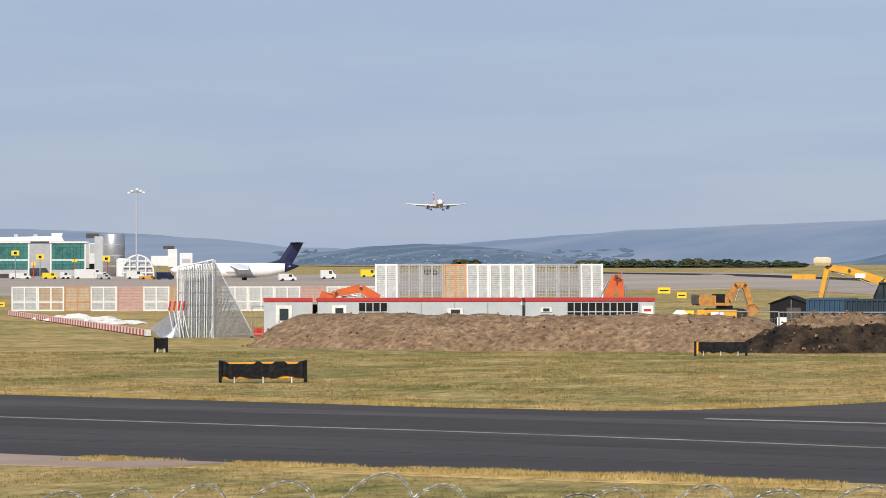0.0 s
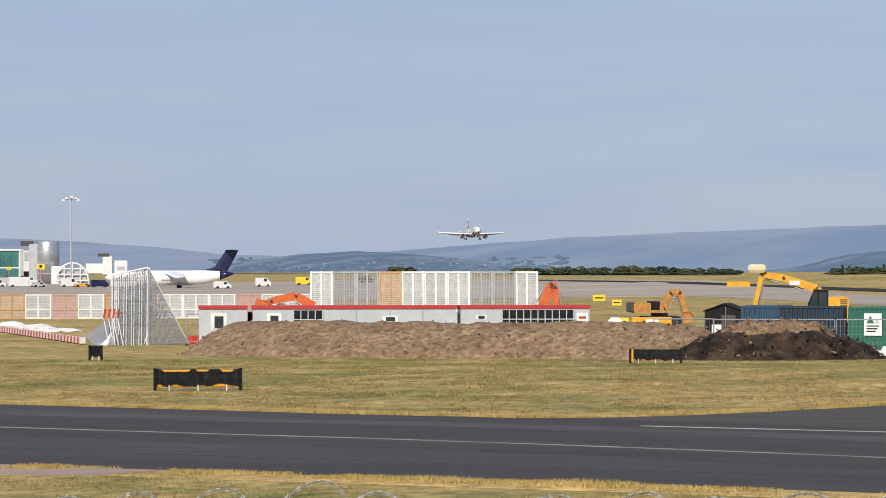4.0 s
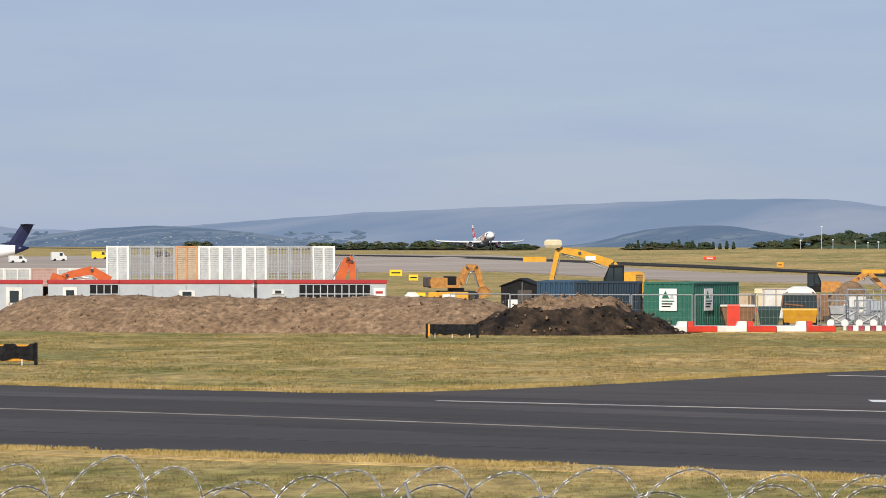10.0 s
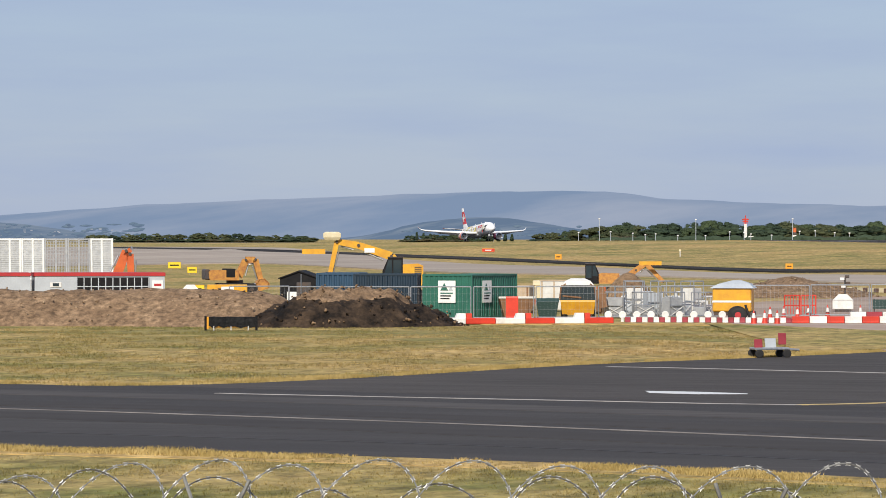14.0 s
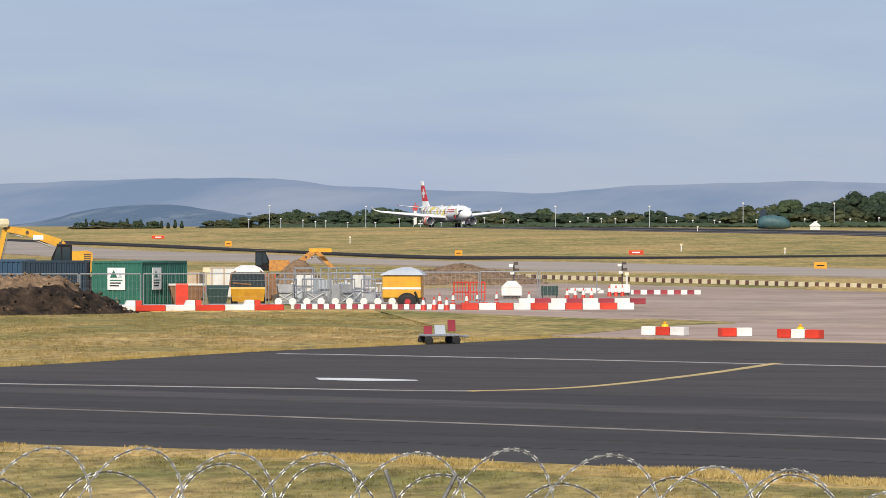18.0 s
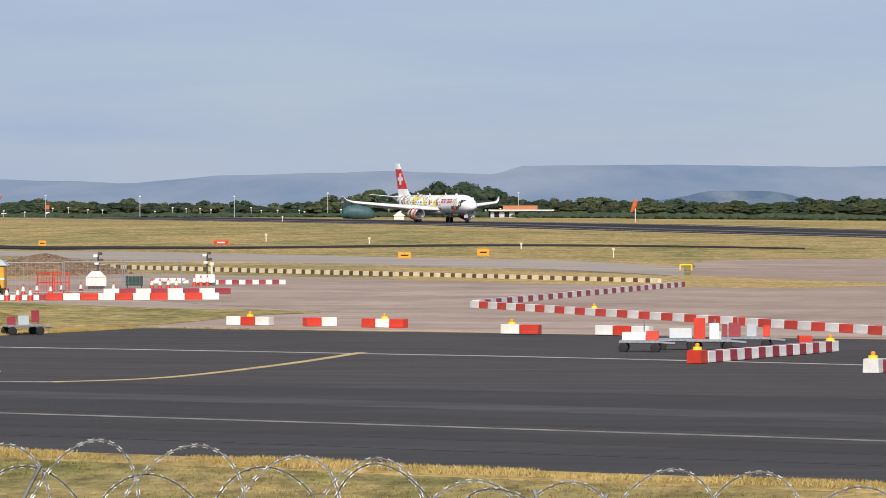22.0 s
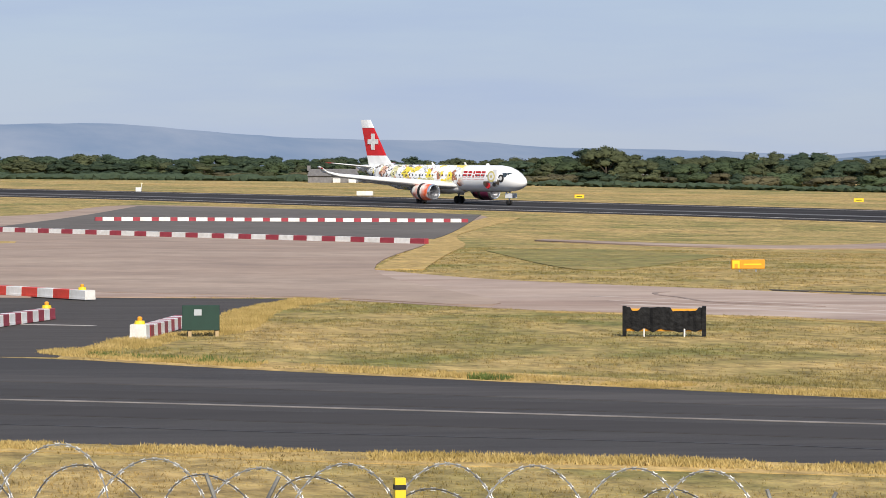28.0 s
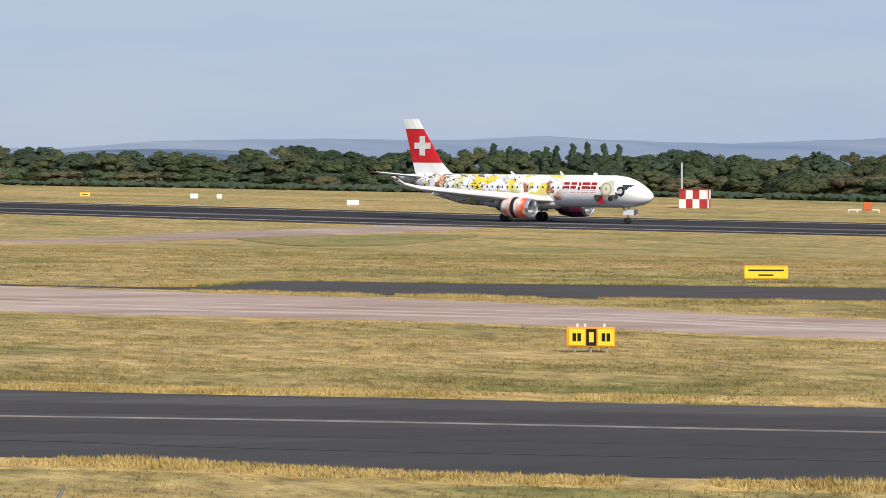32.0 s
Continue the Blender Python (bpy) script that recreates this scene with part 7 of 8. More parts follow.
def light_tower(m, h, label, hood):
    e = thing("camera_tower", m, label, "tower", "camera towers")
    part("base_cabinet", Box(-0.75, 0.75, -0.5, 0.6, 0.25, 0.9, 0.05), M_WPLAST, e)
    part("skirt", Box(-0.6, 0.6, -0.4, 0.5, 0, 0.25), M_DARK, e)
    if hood:
        part("white_cover", loft([[(-0.75, -0.5, 0.9), (0.75, -0.5, 0.9), (0.75, 0.6, 0.9), (-0.75, 0.6, 0.9)], [(-0.3, -0.15, 1.35), (0.3, -0.15, 1.35), (0.3, 0.25, 1.35), (-0.3, 0.25, 1.35)]]), M_TENT, e)
    part("mast", rods([((0.15, 0, 0.6), (0.15, 0, h))], 0.06, 8), M_DARK, e)
    for k, (dx, dz) in enumerate(((-0.2, -0.05), (0.22, -0.35), (-0.12, -0.6), (0.15, 0.12))):
        part("camera_head", Box(0.15 + dx - 0.16, 0.15 + dx + 0.16, -0.2, 0.1, h + dz - 0.1, h + dz + 0.1, 0.03), (M_WPLAST, M_DARK)[k % 2], e)
    return e


light_tower(spot(-8.817, 235.18) @ Matrix.Scale(0.88, 4), 2.5, "surveillance tower with a white hooded cabinet", True)
light_tower(spot(-7.125, 245.82) @ Matrix.Scale(0.88, 4), 2.4, "surveillance tower with a square white cabinet", False)
e = thing("green_board_stand", spot(-8.225, 235.18, 0, 0), "dark green board on posts in the compound", "board")
part("board", Box(-0.55, 0.55, -0.03, 0.03, 0.25, 0.85), MATS["dark_green_plastic"], e)
for x in (-0.45, 0.45):
    part("post", Box(x - 0.04, x + 0.04, 0.03, 0.1, 0, 0.9), M_DARK, e)
e = thing("sandbag_pile", spot(-7.658, 252.91), "pile of white sandbags on the apron", "sandbags")
for k in range(9):
    b = part("sandbag", lathe([(-0.35, 0.05), (-0.28, 0.16), (0.28, 0.16), (0.35, 0.05)], 8, "X"), M_TENT, e, smooth=True)
    b.matrix_local = pose(-1.0 + 0.24 * k, 0.1 * (k % 3), 0.12 + 0.16 * (k % 2), 0, 0, 12 * (k % 4) - 15)

# ---- black-wrapped signs on the grass ----
def wrapped_sign(m, w, h, label, peeks, legs=3, end=None):
    e = thing("covered_sign", m, label, "covered sign")
    part("cabinet", Box(-w / 2 + 0.05, w / 2 - 0.05, -0.12, 0.12, 0.16, h - 0.04, 0.02), M_SIGNO, e, "yellow sign cabinet")
    bm = bmesh.new()
    cols = 28
    rings = []
    for i in range(cols + 1):
        x = -w / 2 + w * i / cols
        top = h + 0.02 * noise.noise((i * 0.9, w, 0))
        for a, b in peeks:
            if a <= i / cols <= b:
                top -= 0.10 + 0.05 * noise.noise((i, 3, 1))
        bot = 0.20 + 0.12 * noise.noise((i * 0.35, w, 5))
        dy = 0.16 + 0.03 * noise.noise((i * 1.3, w, 2))
        rings.append([(x, -dy, bot), (x, -dy - 0.03 * noise.noise((i, 9, 1)), (top + bot) / 2), (x, -dy + 0.02, top), (x, dy - 0.02, top), (x, dy, bot)])
    part("sheeting", loft(rings, closed=False), M_SHEET, e, "black plastic sheeting")
    for k in range(legs):
        x = -w / 2 + w * (k + 0.5) / legs
        part("leg", rods([((x, -0.19, 0), (x, -0.19, 0.24))], 0.025, 6), M_WPLAST, e)
        part("leg", rods([((x, 0.15, 0), (x, 0.15, 0.3))], 0.035, 6), M_STEEL, e)
    if end:
        part("end_panel", Box(-w / 2 - 0.02, -w / 2 + 0.18, -0.2, 0.14, 0.1, h), end, e, "yellow uncovered end")
    for x in (-w / 2 + 0.02, w / 2 - 0.02):
        part("end_post", Box(x - 0.06, x + 0.06, -0.22, 0.16, 0.02, h + 0.04), M_SHEET, e)
    return e


wrapped_sign(spot(-25.469, 147.14, 0, 3), 3.45, 0.86, "large airfield sign wrapped in black sheeting with yellow showing on top", ((0.1, 0.4), (0.48, 0.62), (0.76, 0.9)))
wrapped_sign(spot(-27.052, 196.77, 0, 0), 0.68, 0.78, "small airfield sign wrapped in black sheeting", (), 2)
wrapped_sign(spot(-18.336, 189.09, 0, 0), 2.65, 0.72, "airfield sign wrapped in black sheeting with a yellow end", (), 3, M_SIGNO)
wrapped_sign(spot(14.105, 107.55, 0, 0), 2.36, 0.86, "airfield sign wrapped in torn black mesh with yellow edges", ((0.08, 0.2), (0.6, 0.9)), 2)

# ---- barriers and gear on the closed junction ----
for az0, d0, az1, d1, cols, lamp in ((-7.99, 134, -7.20, 133, (M_WPLAST, M_RED, M_WPLAST), 1), (-6.6, 132, -6.03, 132.5, (M_RED, M_WPLAST), None), (-5.5, 131, -4.73, 130, (M_RED, M_WPLAST, M_RED), 1), (-2.95, 124, -2.25, 123.5, (M_WPLAST, M_RED), 0), (-1.2, 123, -0.2, 122, (M_WPLAST, M_RED, M_WPLAST), None)):
    k = 5500 / 6500
    pa = Vector((d0 / k * math.sin(radians(az0 * k)), d0 / k * math.cos(radians(az0 * k))))
    pb = Vector((d1 / k * math.sin(radians(az1 * k)), d1 / k * math.cos(radians(az1 * k))))
    barrier_row(pa, pb, len(cols), 0.36, 0.42, cols, "junction barriers", lamps=() if lamp is None else (lamp,), what="plastic barrier at the asphalt edge")
# chevron of blocks across the closed concrete
barrier_row((1.30, 242.87), (-9.60, 188.95), 46, 0.33, 0.4, (M_DRED, M_WPLAST), "closed taxiway chevron", what="plastic barrier block across the concrete", up_z=0.06)
barrier_row((-9.60, 187.0), (12.42, 137.3), 43, 0.35, 0.45, (M_WPLAST, M_RED), "closed taxiway chevron", lamps=(12, 42), what="plastic barrier block across the concrete", up_z=0.05)
# three short runs towards the camera
barrier_row((1.30, 118.77), (5.97, 129.0), 19, 0.36, 0.42, (M_WPLAST, M_DRED), "short barrier runs", lamps=(18,), what="plastic barrier block on the asphalt", up_z=0.03)
barrier(1.12, 118.25, 66, 0.6, 0.42, 0.5, M_RED, "red end block with an amber lamp", "short barrier runs", 0.03, True)
barrier_row((6.55, 112.0), (9.51, 119.9), 13, 0.36, 0.42, (M_DRED, M_WPLAST), "short barrier runs", lamps=(12,), what="plastic barrier block on the asphalt", up_z=0.03)
barrier(6.35, 111.45, 70, 0.5, 0.42, 0.5, M_WPLAST, "white end block with an amber lamp", "short barrier runs", 0.03, True)
barrier_row((11.10, 105.7), (13.03, 113.1), 11, 0.36, 0.42, (M_DRED, M_WPLAST), "short barrier runs", what="plastic barrier block on the asphalt", up_z=0.03)
barrier(10.92, 105.1, 72, 0.5, 0.42, 0.5, M_WPLAST, "white end block with an amber lamp", "short barrier runs", 0.03, True)
# pale blocks on the grass between the taxiways
# added brown blocks stand for the open gaps between the cream ones
M_GAP = mat("gap_brown", (0.16, 0.075, 0.05), (0.09, 0.045, 0.03), scale=2, rough=0.6)
barrier_row((-66.15, 356.95), (-46.06, 318.04), 30, 0.34, 0.35, (M_CREAM, M_GAP), "grass edge blocks", what="x", up_z=0.02, ratio=1.2, joined="line of low cream blocks along the far taxiway")
barrier_row((-46.06, 318.04), (-0.20, 257.28), 105, 0.36, 0.35, (M_CREAM, M_GAP), "grass edge blocks", what="x", up_z=0.02, ratio=1.6, joined="line of low cream blocks along the far taxiway")
# two far rows across the runway exit
barrier_row((20.71, 321.72), (49.51, 269.82), 33, 0.40, 0.45, (M_DRED, M_WPLAST), "exit closure", what="plastic barrier across the runway exit", up_z=0.06, ratio=0.9, joined="line of red and white barriers across the runway exit")
barrier_row((35.32, 385.20), (76.19, 390.54), 41, 0.42, 0.45, (M_DRED, M_WPLAST), "exit closure", what="plastic barrier across the runway exit", up_z=0.06, ratio=0.62, joined="line of red and white barriers across the runway exit")


# equipment trailers: closure lights folded on low chassis
def board_trailer(m, w, boards, label, mast=None):
    e = thing("sign_trailer", m, label, "trailer", "sign trailers")
    part("chassis", rods([((-w / 2, -0.3, 0.36), (w / 2, -0.3, 0.36)), ((-w / 2, 0.4, 0.36), (w / 2, 0.4, 0.36)), ((-w / 2, -0.3, 0.36), (-w / 2, 0.4, 0.36)), ((w / 2, -0.3, 0.36), (w / 2, 0.4, 0.36)), ((w / 2, 0.05, 0.34), (w / 2 + 0.55, 0.05, 0.30))], 0.045, 6), M_STEEL, e)
    part("deck", Box(-w / 2, w / 2, -0.28, 0.38, 0.38, 0.41), M_STEEL, e)
    for x in (-w / 2 + 0.12, w / 2 - 0.12):
        for y in (-0.36, 0.46):
            part("wheel", lathe([(y - 0.07, 0.13), (y - 0.06, 0.17), (y + 0.06, 0.17), (y + 0.07, 0.13)], 12, "Y"), M_BLACK, e).matrix_local = pose(x, 0, 0.17)
        part("leg", rods([((x, -0.36, 0.17), (x, -0.3, 0.36))], 0.03, 6), M_DARK, e)
    for x0, x1, z0, z1, mm, lean in boards:
        b = part("board", Box(x0, x1, -0.03, 0.03, 0, z1 - z0, 0.01), mm, e)
        b.matrix_local = pose(0, -0.05, z0, -lean, 0, 0)
    if mast:
        part("mast", rods([((mast, 0, 0.4), (mast, 0, 1.12))], 0.025, 6), M_STEEL, e)
    return e


M_GREYB = mat("grey_board", (0.42, 0.45, 0.48), (0.36, 0.39, 0.42), scale=3, rough=0.5)
board_trailer(spot(-0.350, 128.30, 0, -4), 1.35, ((-0.62, 0.2, 0.42, 0.70, M_SIGNW, 5), (0.22, 0.66, 0.42, 0.74, M_RED, 5)), "low trailer with white and red boards", 0.15)
board_trailer(spot(0.260, 130.20, 0, 4), 1.5, ((-0.35, 0.45, 0.42, 0.80, M_GREYB, 18),), "low trailer with a grey folded board")
board_trailer(spot(0.730, 129.60, 0, 2), 1.5, ((-0.55, -0.15, 0.42, 1.16, M_RED, 0), (0.0, 0.34, 0.42, 0.98, M_SIGNW, 6), (0.10, 0.42, 0.30, 0.70, M_GREYB, 10), (0.45, 0.62, 0.50, 0.95, M_DRED, 4)), "trailer stacked with red and white light boards", 0.2)
board_trailer(spot(1.300, 132.20, 0, -6), 1.7, ((-0.62, -0.2, 0.42, 0.92, M_DRED, 4), (0.02, 0.38, 0.42, 0.86, M_GREYB, 6), (0.62, 0.86, 0.42, 0.82, M_RED, 3)), "trailer with dark red boards and a grey panel", -0.3)
barrier(5.05, 131.0, 10, 0.5, 0.45, 0.4, M_RED, "red plastic barrier on end beside trailers", "junction barriers", 0.05)
board_trailer(spot(-9.942, 147.14, 0, 20), 1.4, ((-0.68, -0.34, 0.40, 0.74, M_DRED, 8), (-0.22, 0.24, 0.40, 0.78, M_GREYB, 14), (0.34, 0.66, 0.52, 0.98, M_DRED, 6)), "small trailer with dark red and grey boards on the grass edge")

# dark green board on timber posts
e = thing("notice_board", spot(6.880, 107.60, 0, 6), "dark green board on timber posts at the grass edge", "board")
part("board", Box(-0.55, 0.55, -0.02, 0.02, 0.18, 0.92, 0.01), mat("deep_green_board", (0.006, 0.040, 0.027), scale=2, spread=0.2, rough=0.6), e)
part("small_notice", Box(-0.2, 0.02, -0.028, -0.018, 0.62, 0.8), M_GREYB, e)
for x in (-0.32, 0.48):
    part("post", Box(x - 0.05, x + 0.05, 0.02, 0.09, 0, 0.85), mat("pale_timber", (0.45, 0.33, 0.18), scale=5, rough=0.8), e)
    part("strut", rods([((x, 0.6, 0.02), (x, 0.08, 0.7))], 0.03, 5), MATS["pale_timber"], e)


# ---- airfield signs ----
def airfield_sign(m, w, h, label, faces, feet=2, lean=0.0):
    """A low cabinet sign; faces are stretches along it with their colours and bars."""
    e = thing("airfield_sign", m, label, "sign", "airfield signs")
    c = part("cabinet", Box(-w / 2, w / 2, -0.09, 0.09, 0.14, h, 0.015), M_SIGNO, e)
    for a, b, mm, bars in faces:
        f = part("face", Box(-w / 2 + w * a + 0.02, -w / 2 + w * b - 0.02, -0.105, -0.09, 0.18, h - 0.05), mm, c)
        for bx0, bx1, bz0, bz1, bm_ in bars:
            ww = w * (b - a)
            x0 = -w / 2 + w * a
            part("text_bar", Box(x0 + ww * bx0, x0 + ww * bx1, -0.115, -0.10, 0.18 + (h - 0.23) * bz0, 0.18 + (h - 0.23) * bz1), bm_, f)
    for k in range(feet):
        x = -w / 2 + w * (k + 0.5) / feet
        part("foot", rods([((x, 0, 0), (x, 0, 0.16))], 0.04, 6), M_STEEL, e)
    return e


glyph = ((0.26, 0.46, 0.26, 0.74, M_SHED), (0.54, 0.74, 0.26, 0.74, M_SHED))
s = airfield_sign(spot(24.987, 95.14, 0, -4), 1.26, 0.66, "yellow airfield sign with a black centre panel", ((0.04, 0.40, M_SIGNY, glyph), (0.40, 0.64, M_SHED, ((0.3, 0.7, 0.2, 0.8, M_SIGNY),)), (0.64, 1.0, M_SIGNY, glyph)), 3)
for x in (-0.35, -0.15, 0.35):
    part("top_lug", rods([((x, 0, 0.64), (x, 0, 0.74))], 0.035, 6), M_WPLAST, s)
airfield_sign(spot(27.712, 154.82, 0, 0), 1.85, 0.72, "wide yellow airfield notice with dark lettering lines", ((0.0, 1.0, M_SIGNY, ((0.1, 0.9, 0.62, 0.76, M_SHED), (0.33, 0.66, 0.22, 0.34, M_SHED))),), 2)
airfield_sign(spot(15.400, 179.64, 0, 24), 1.75, 0.6, "orange-yellow airfield sign seen at an angle", ((0.0, 0.24, M_SIGNY, ((0.3, 0.7, 0.0, 0.6, M_SIGNO),)), (0.24, 1.0, M_SIGNO, ((0.15, 0.85, 0.42, 0.60, M_SIGNY),))), 2)
for az, d, w, h, col in ((-11.4, 416, 1.0, 0.85, M_SIGNO), (-15.64, 508, 1.1, 1.0, M_SIGNO), (-4.75, 329, 1.35, 0.85, M_SIGNO), (-3.3, 345, 1.35, 0.95, M_SIGNO), (-22.95, 225, 0.9, 0.8, M_SIGNY), (-22.3, 262, 1.3, 0.8, M_SIGNY), (-34.9, 330, 0.9, 0.7, M_SIGNY)):
    k = 5500 / 6500
    airfield_sign(spot(az * k, d / k, 0, 0), w, h, "small yellow airfield sign in the grass", ((0.0, 1.0, col, ((0.2, 0.8, 0.4, 0.6, M_SHED),)),), 2)
for az, d in ((-8.13, 413), (-16.93, 590)):
    k = 5500 / 6500
    airfield_sign(spot(az * k, d / k, 0, 0), 2.0 if az > -16 else 2.4, 0.8, "red airfield sign in the grass", ((0.0, 1.0, M_RED, ((0.25, 0.75, 0.35, 0.65, M_SIGNW),)),), 2)
for az, d, w, h in ((-19.215, 550, 1.9, 1.1), (-18.94, 480, 1.25, 0.95)):
    airfield_sign(spot(az, d), w, h, "yellow airfield sign standing in the grass beyond the cabins", ((0.0, 1.0, M_SIGNY, ((0.15, 0.85, 0.4, 0.62, M_SHED),)),), 2)
e = thing("hoop_gate", spot(0.364, 321.45, 0.13, 0), "low yellow hoop on the far taxiway", "hoop")
part("hoop", rods([((-0.5, 0, 0), (-0.5, 0, 0.5)), ((0.5, 0, 0), (0.5, 0, 0.5)), ((-0.5, 0, 0.5), (0.5, 0, 0.5))], 0.08, 6), M_SIGNY, e)
# small white marker posts and boards
for az, d, h in ((-0.9, 345, 0.9), (-7.3, 440, 0.9), (-5.4, 420, 0.7), (-13.4, 520, 1.0), (-7.0, 640, 0.9), (7.05, 560, 0.8), (-8.3, 235, 1.0), (-2.6, 390, 0.6)):
    k = 5500 / 6500
    e = thing("marker_post", spot(az * k, d / k), "short white marker post in the grass", "marker post", "marker posts")
    part("post", rods([((0, 0, 0), (0, 0, h))], 0.08, 6), M_WPLAST, e)
    part("cap", Box(-0.16, 0.16, -0.08, 0.08, h - 0.05, h + 0.18), M_CREAM, e)
for x, y in ((125.0, 551.0), (163.8, 532.0)):
    airfield_sign(on(x, y, 0, -16), 1.5, 0.75, "small yellow airfield sign in the grass", ((0.0, 1.0, M_SIGNY, ((0.2, 0.8, 0.4, 0.6, M_SHED),)),), 2)
for x, y, w in ((63.0, 608.5, 0.9), (95.2, 573.1, 2.6), (178.5, 524.2, 1.2), (181.0, 519.9, 0.8), (184.9, 474.8, 1.7)):
    e = thing("equipment_cabinet", on(x, y, 0, -20), "white equipment cabinet beside the runway", "cabinet", "runway cabinets")
    part("body", Box(-w / 2, w / 2, 0, 0.6, 0.1, 0.75, 0.03), M_WPLAST, e)
    part("plinth", Box(-w / 2 + 0.05, w / 2 - 0.05, 0.05, 0.55, 0, 0.1), M_CABIN, e)
    part("door", Box(w * 0.1, w * 0.42, -0.015, 0, 0.16, 0.7), M_SIGNW, e)

# red and white chequered hut with a pole
e = thing("chequered_hut", spot(26.569, 520.00, 0, -12), "red and white chequered equipment hut", "hut")
part("core", Box(-1.95, 1.95, 0.02, 3.0, 0, 2.6), M_FASCIA, e)
for i in range(4):
    for j in range(2):
        if (i + j) % 2 == 0:
            part("white_square", Box(-1.95 + 0.975 * i, -1.95 + 0.975 * (i + 1), 0.0, 0.03, 1.3 * j + 0.02, 1.3 * (j + 1)), M_SIGNW, e)
        if i < 3 and (i + j) % 2 == 1:
            part("white_square", Box(1.94, 1.97, 0.02 + 1.0 * i, 0.02 + 1.0 * (i + 1), 1.3 * j + 0.02, 1.3 * (j + 1)), M_SIGNW, e)
part("roof", Box(-2.05, 2.05, -0.08, 3.1, 2.6, 2.75, 0.03), M_FASCIA, e)
e = thing("hut_pole", spot(26.400, 527.09), "tall white pole beside the hut", "pole")
part("pole", rods([((0, 0, 0), (0, 0, 6.4))], 0.14, 8), M_CABIN, e)
e = thing("light_frame", spot(29.277, 508.18), "orange runway light frame with white rails", "light frame")
part("box", Box(-0.6, 0.6, -0.4, 0.4, 0.3, 1.4, 0.05), M_ORANGE, e)
part("rail", rods([((-2.6, 0, 0.35), (1.6, 0, 0.35)), ((-2.6, 0, 0), (-2.6, 0, 0.35)), ((-1.4, 0, 0), (-1.4, 0, 0.35)), ((1.6, 0, 0), (1.6, 0, 0.35))], 0.09, 6), M_WPLAST, e)

# windsock
e = thing("windsock", spot(-0.423, 756.36), "orange windsock hanging from a short mast", "windsock")
part("mast", rods([((0, 0, 0), (0, 0, 4.7))], 0.1, 8), M_WPLAST, e)
part("sock", loft([[(0.1 + 0.45 * math.cos(a), 0.45 * math.sin(a), 4.6 - 0.25 * math.cos(a)) for a in np.linspace(0, 6.283, 13)[:-1]], [(-0.2 + 0.5 * math.cos(a), 0.5 * math.sin(a), 3.3) for a in np.linspace(0, 6.283, 13)[:-1]], [(-0.75 + 0.3 * math.cos(a), 0.3 * math.sin(a), 2.1) for a in np.linspace(0, 6.283, 13)[:-1]]]), M_ORANGE, e, "limp orange sock")

# red and white lattice mast and its companion
e = thing("radio_mast", spot(-10.323, 1016.36), "white and red equipment mast by the far runway", "mast")
part("white_shaft", Box(-0.42, 0.42, -0.42, 0.42, 0, 5.0, 0.05), M_WPLAST, e)
part("red_top", rods([((0, 0, 5.0), (0, 0, 7.3)), ((-1.0, 0, 6.2), (1.0, 0, 6.2)), ((-0.8, 0, 5.6), (0.8, 0, 5.6)), ((-0.4, 0, 5.0), (-0.4, 0, 6.6)), ((0.4, 0, 5.0), (0.4, 0, 6.6))], 0.14, 6), M_RED, e)
part("cabinet", Box(0.8, 2.2, -0.5, 0.5, 0, 1.6, 0.05), M_WPLAST, e)
e = thing("marker_tower", spot(-9.562, 1004.55), "short white and orange marker tower", "tower")
part("base", Box(-0.5, 0.5, -0.4, 0.4, 0, 1.8), M_WPLAST, e)
part("band", Box(-0.45, 0.45, -0.35, 0.35, 1.8, 2.6), M_DARK, e)
part("top", Box(-0.4, 0.4, -0.3, 0.3, 2.6, 3.8), M_ORANGE, e)
# approach lamps in front of the far trees
rn = random.Random(21)
for i in range(44):
    az = -15.2 + i * 0.29 + rn.uniform(-0.1, 0.1)
    tall = i % 6 == 1
    k = 5500 / 6500
    h = rn.uniform(5.2, 6.2) if tall else rn.uniform(1.4, 2.8)
    e = thing("lamp_post", spot(az * k, (830 if not tall else 800) / k), "white lamp post before the far trees", "lamp post", "far lamp posts")
    part("post", rods([((0, 0, 0), (0, 0, h))], 0.09, 6), M_CABIN, e)
    part("lamp_head", Box(-0.24, 0.24, -0.2, 0.2, h, h + 0.3, 0.05), M_WPLAST, e)

# green shrouded mock-up and the low sheds beyond the runway
e = thing("green_training_rig", spot(-4.738, 827.27), "dark green aircraft-shaped training rig", "training rig")
part("hull", loft([ring_pts(x, z, r, r) for x, z, r in ((-3.6, 1.2, 1.0), (-2.4, 1.6, 1.5), (0, 1.6, 1.6), (2.2, 1.4, 1.35), (3.6, 1.0, 0.7))]), mat("rig_green", (0.05, 0.12, 0.13), (0.035, 0.08, 0.09), scale=1.5, rough=0.6), e, smooth=True)
part("tail_fin", prism([(-3.6, 2.0), (-1.8, 2.2), (-1.6, 4.4), (-2.8, 4.6)], -0.4, 0.4), M_NAVY, e)
for x in (-2, 2):
    part("stand", Box(x - 0.4, x + 0.4, -0.6, 0.6, 0, 0.6), M_DARK, e)
e = thing("white_hut", spot(-4.104, 815.45), "small white gabled hut beyond the runway", "hut")
part("wall", Box(-1.1, 1.1, 0, 2, 0, 0.9), M_WPLAST, e)
part("roof", prism([(-1.4, 0.85), (1.4, 0.85), (0, 1.9)], -0.2, 2.2), M_WPLAST, e)
e = thing("low_terminal_shed", spot(-2.200, 898.18), "long low shed with a terracotta roof band", "shed")
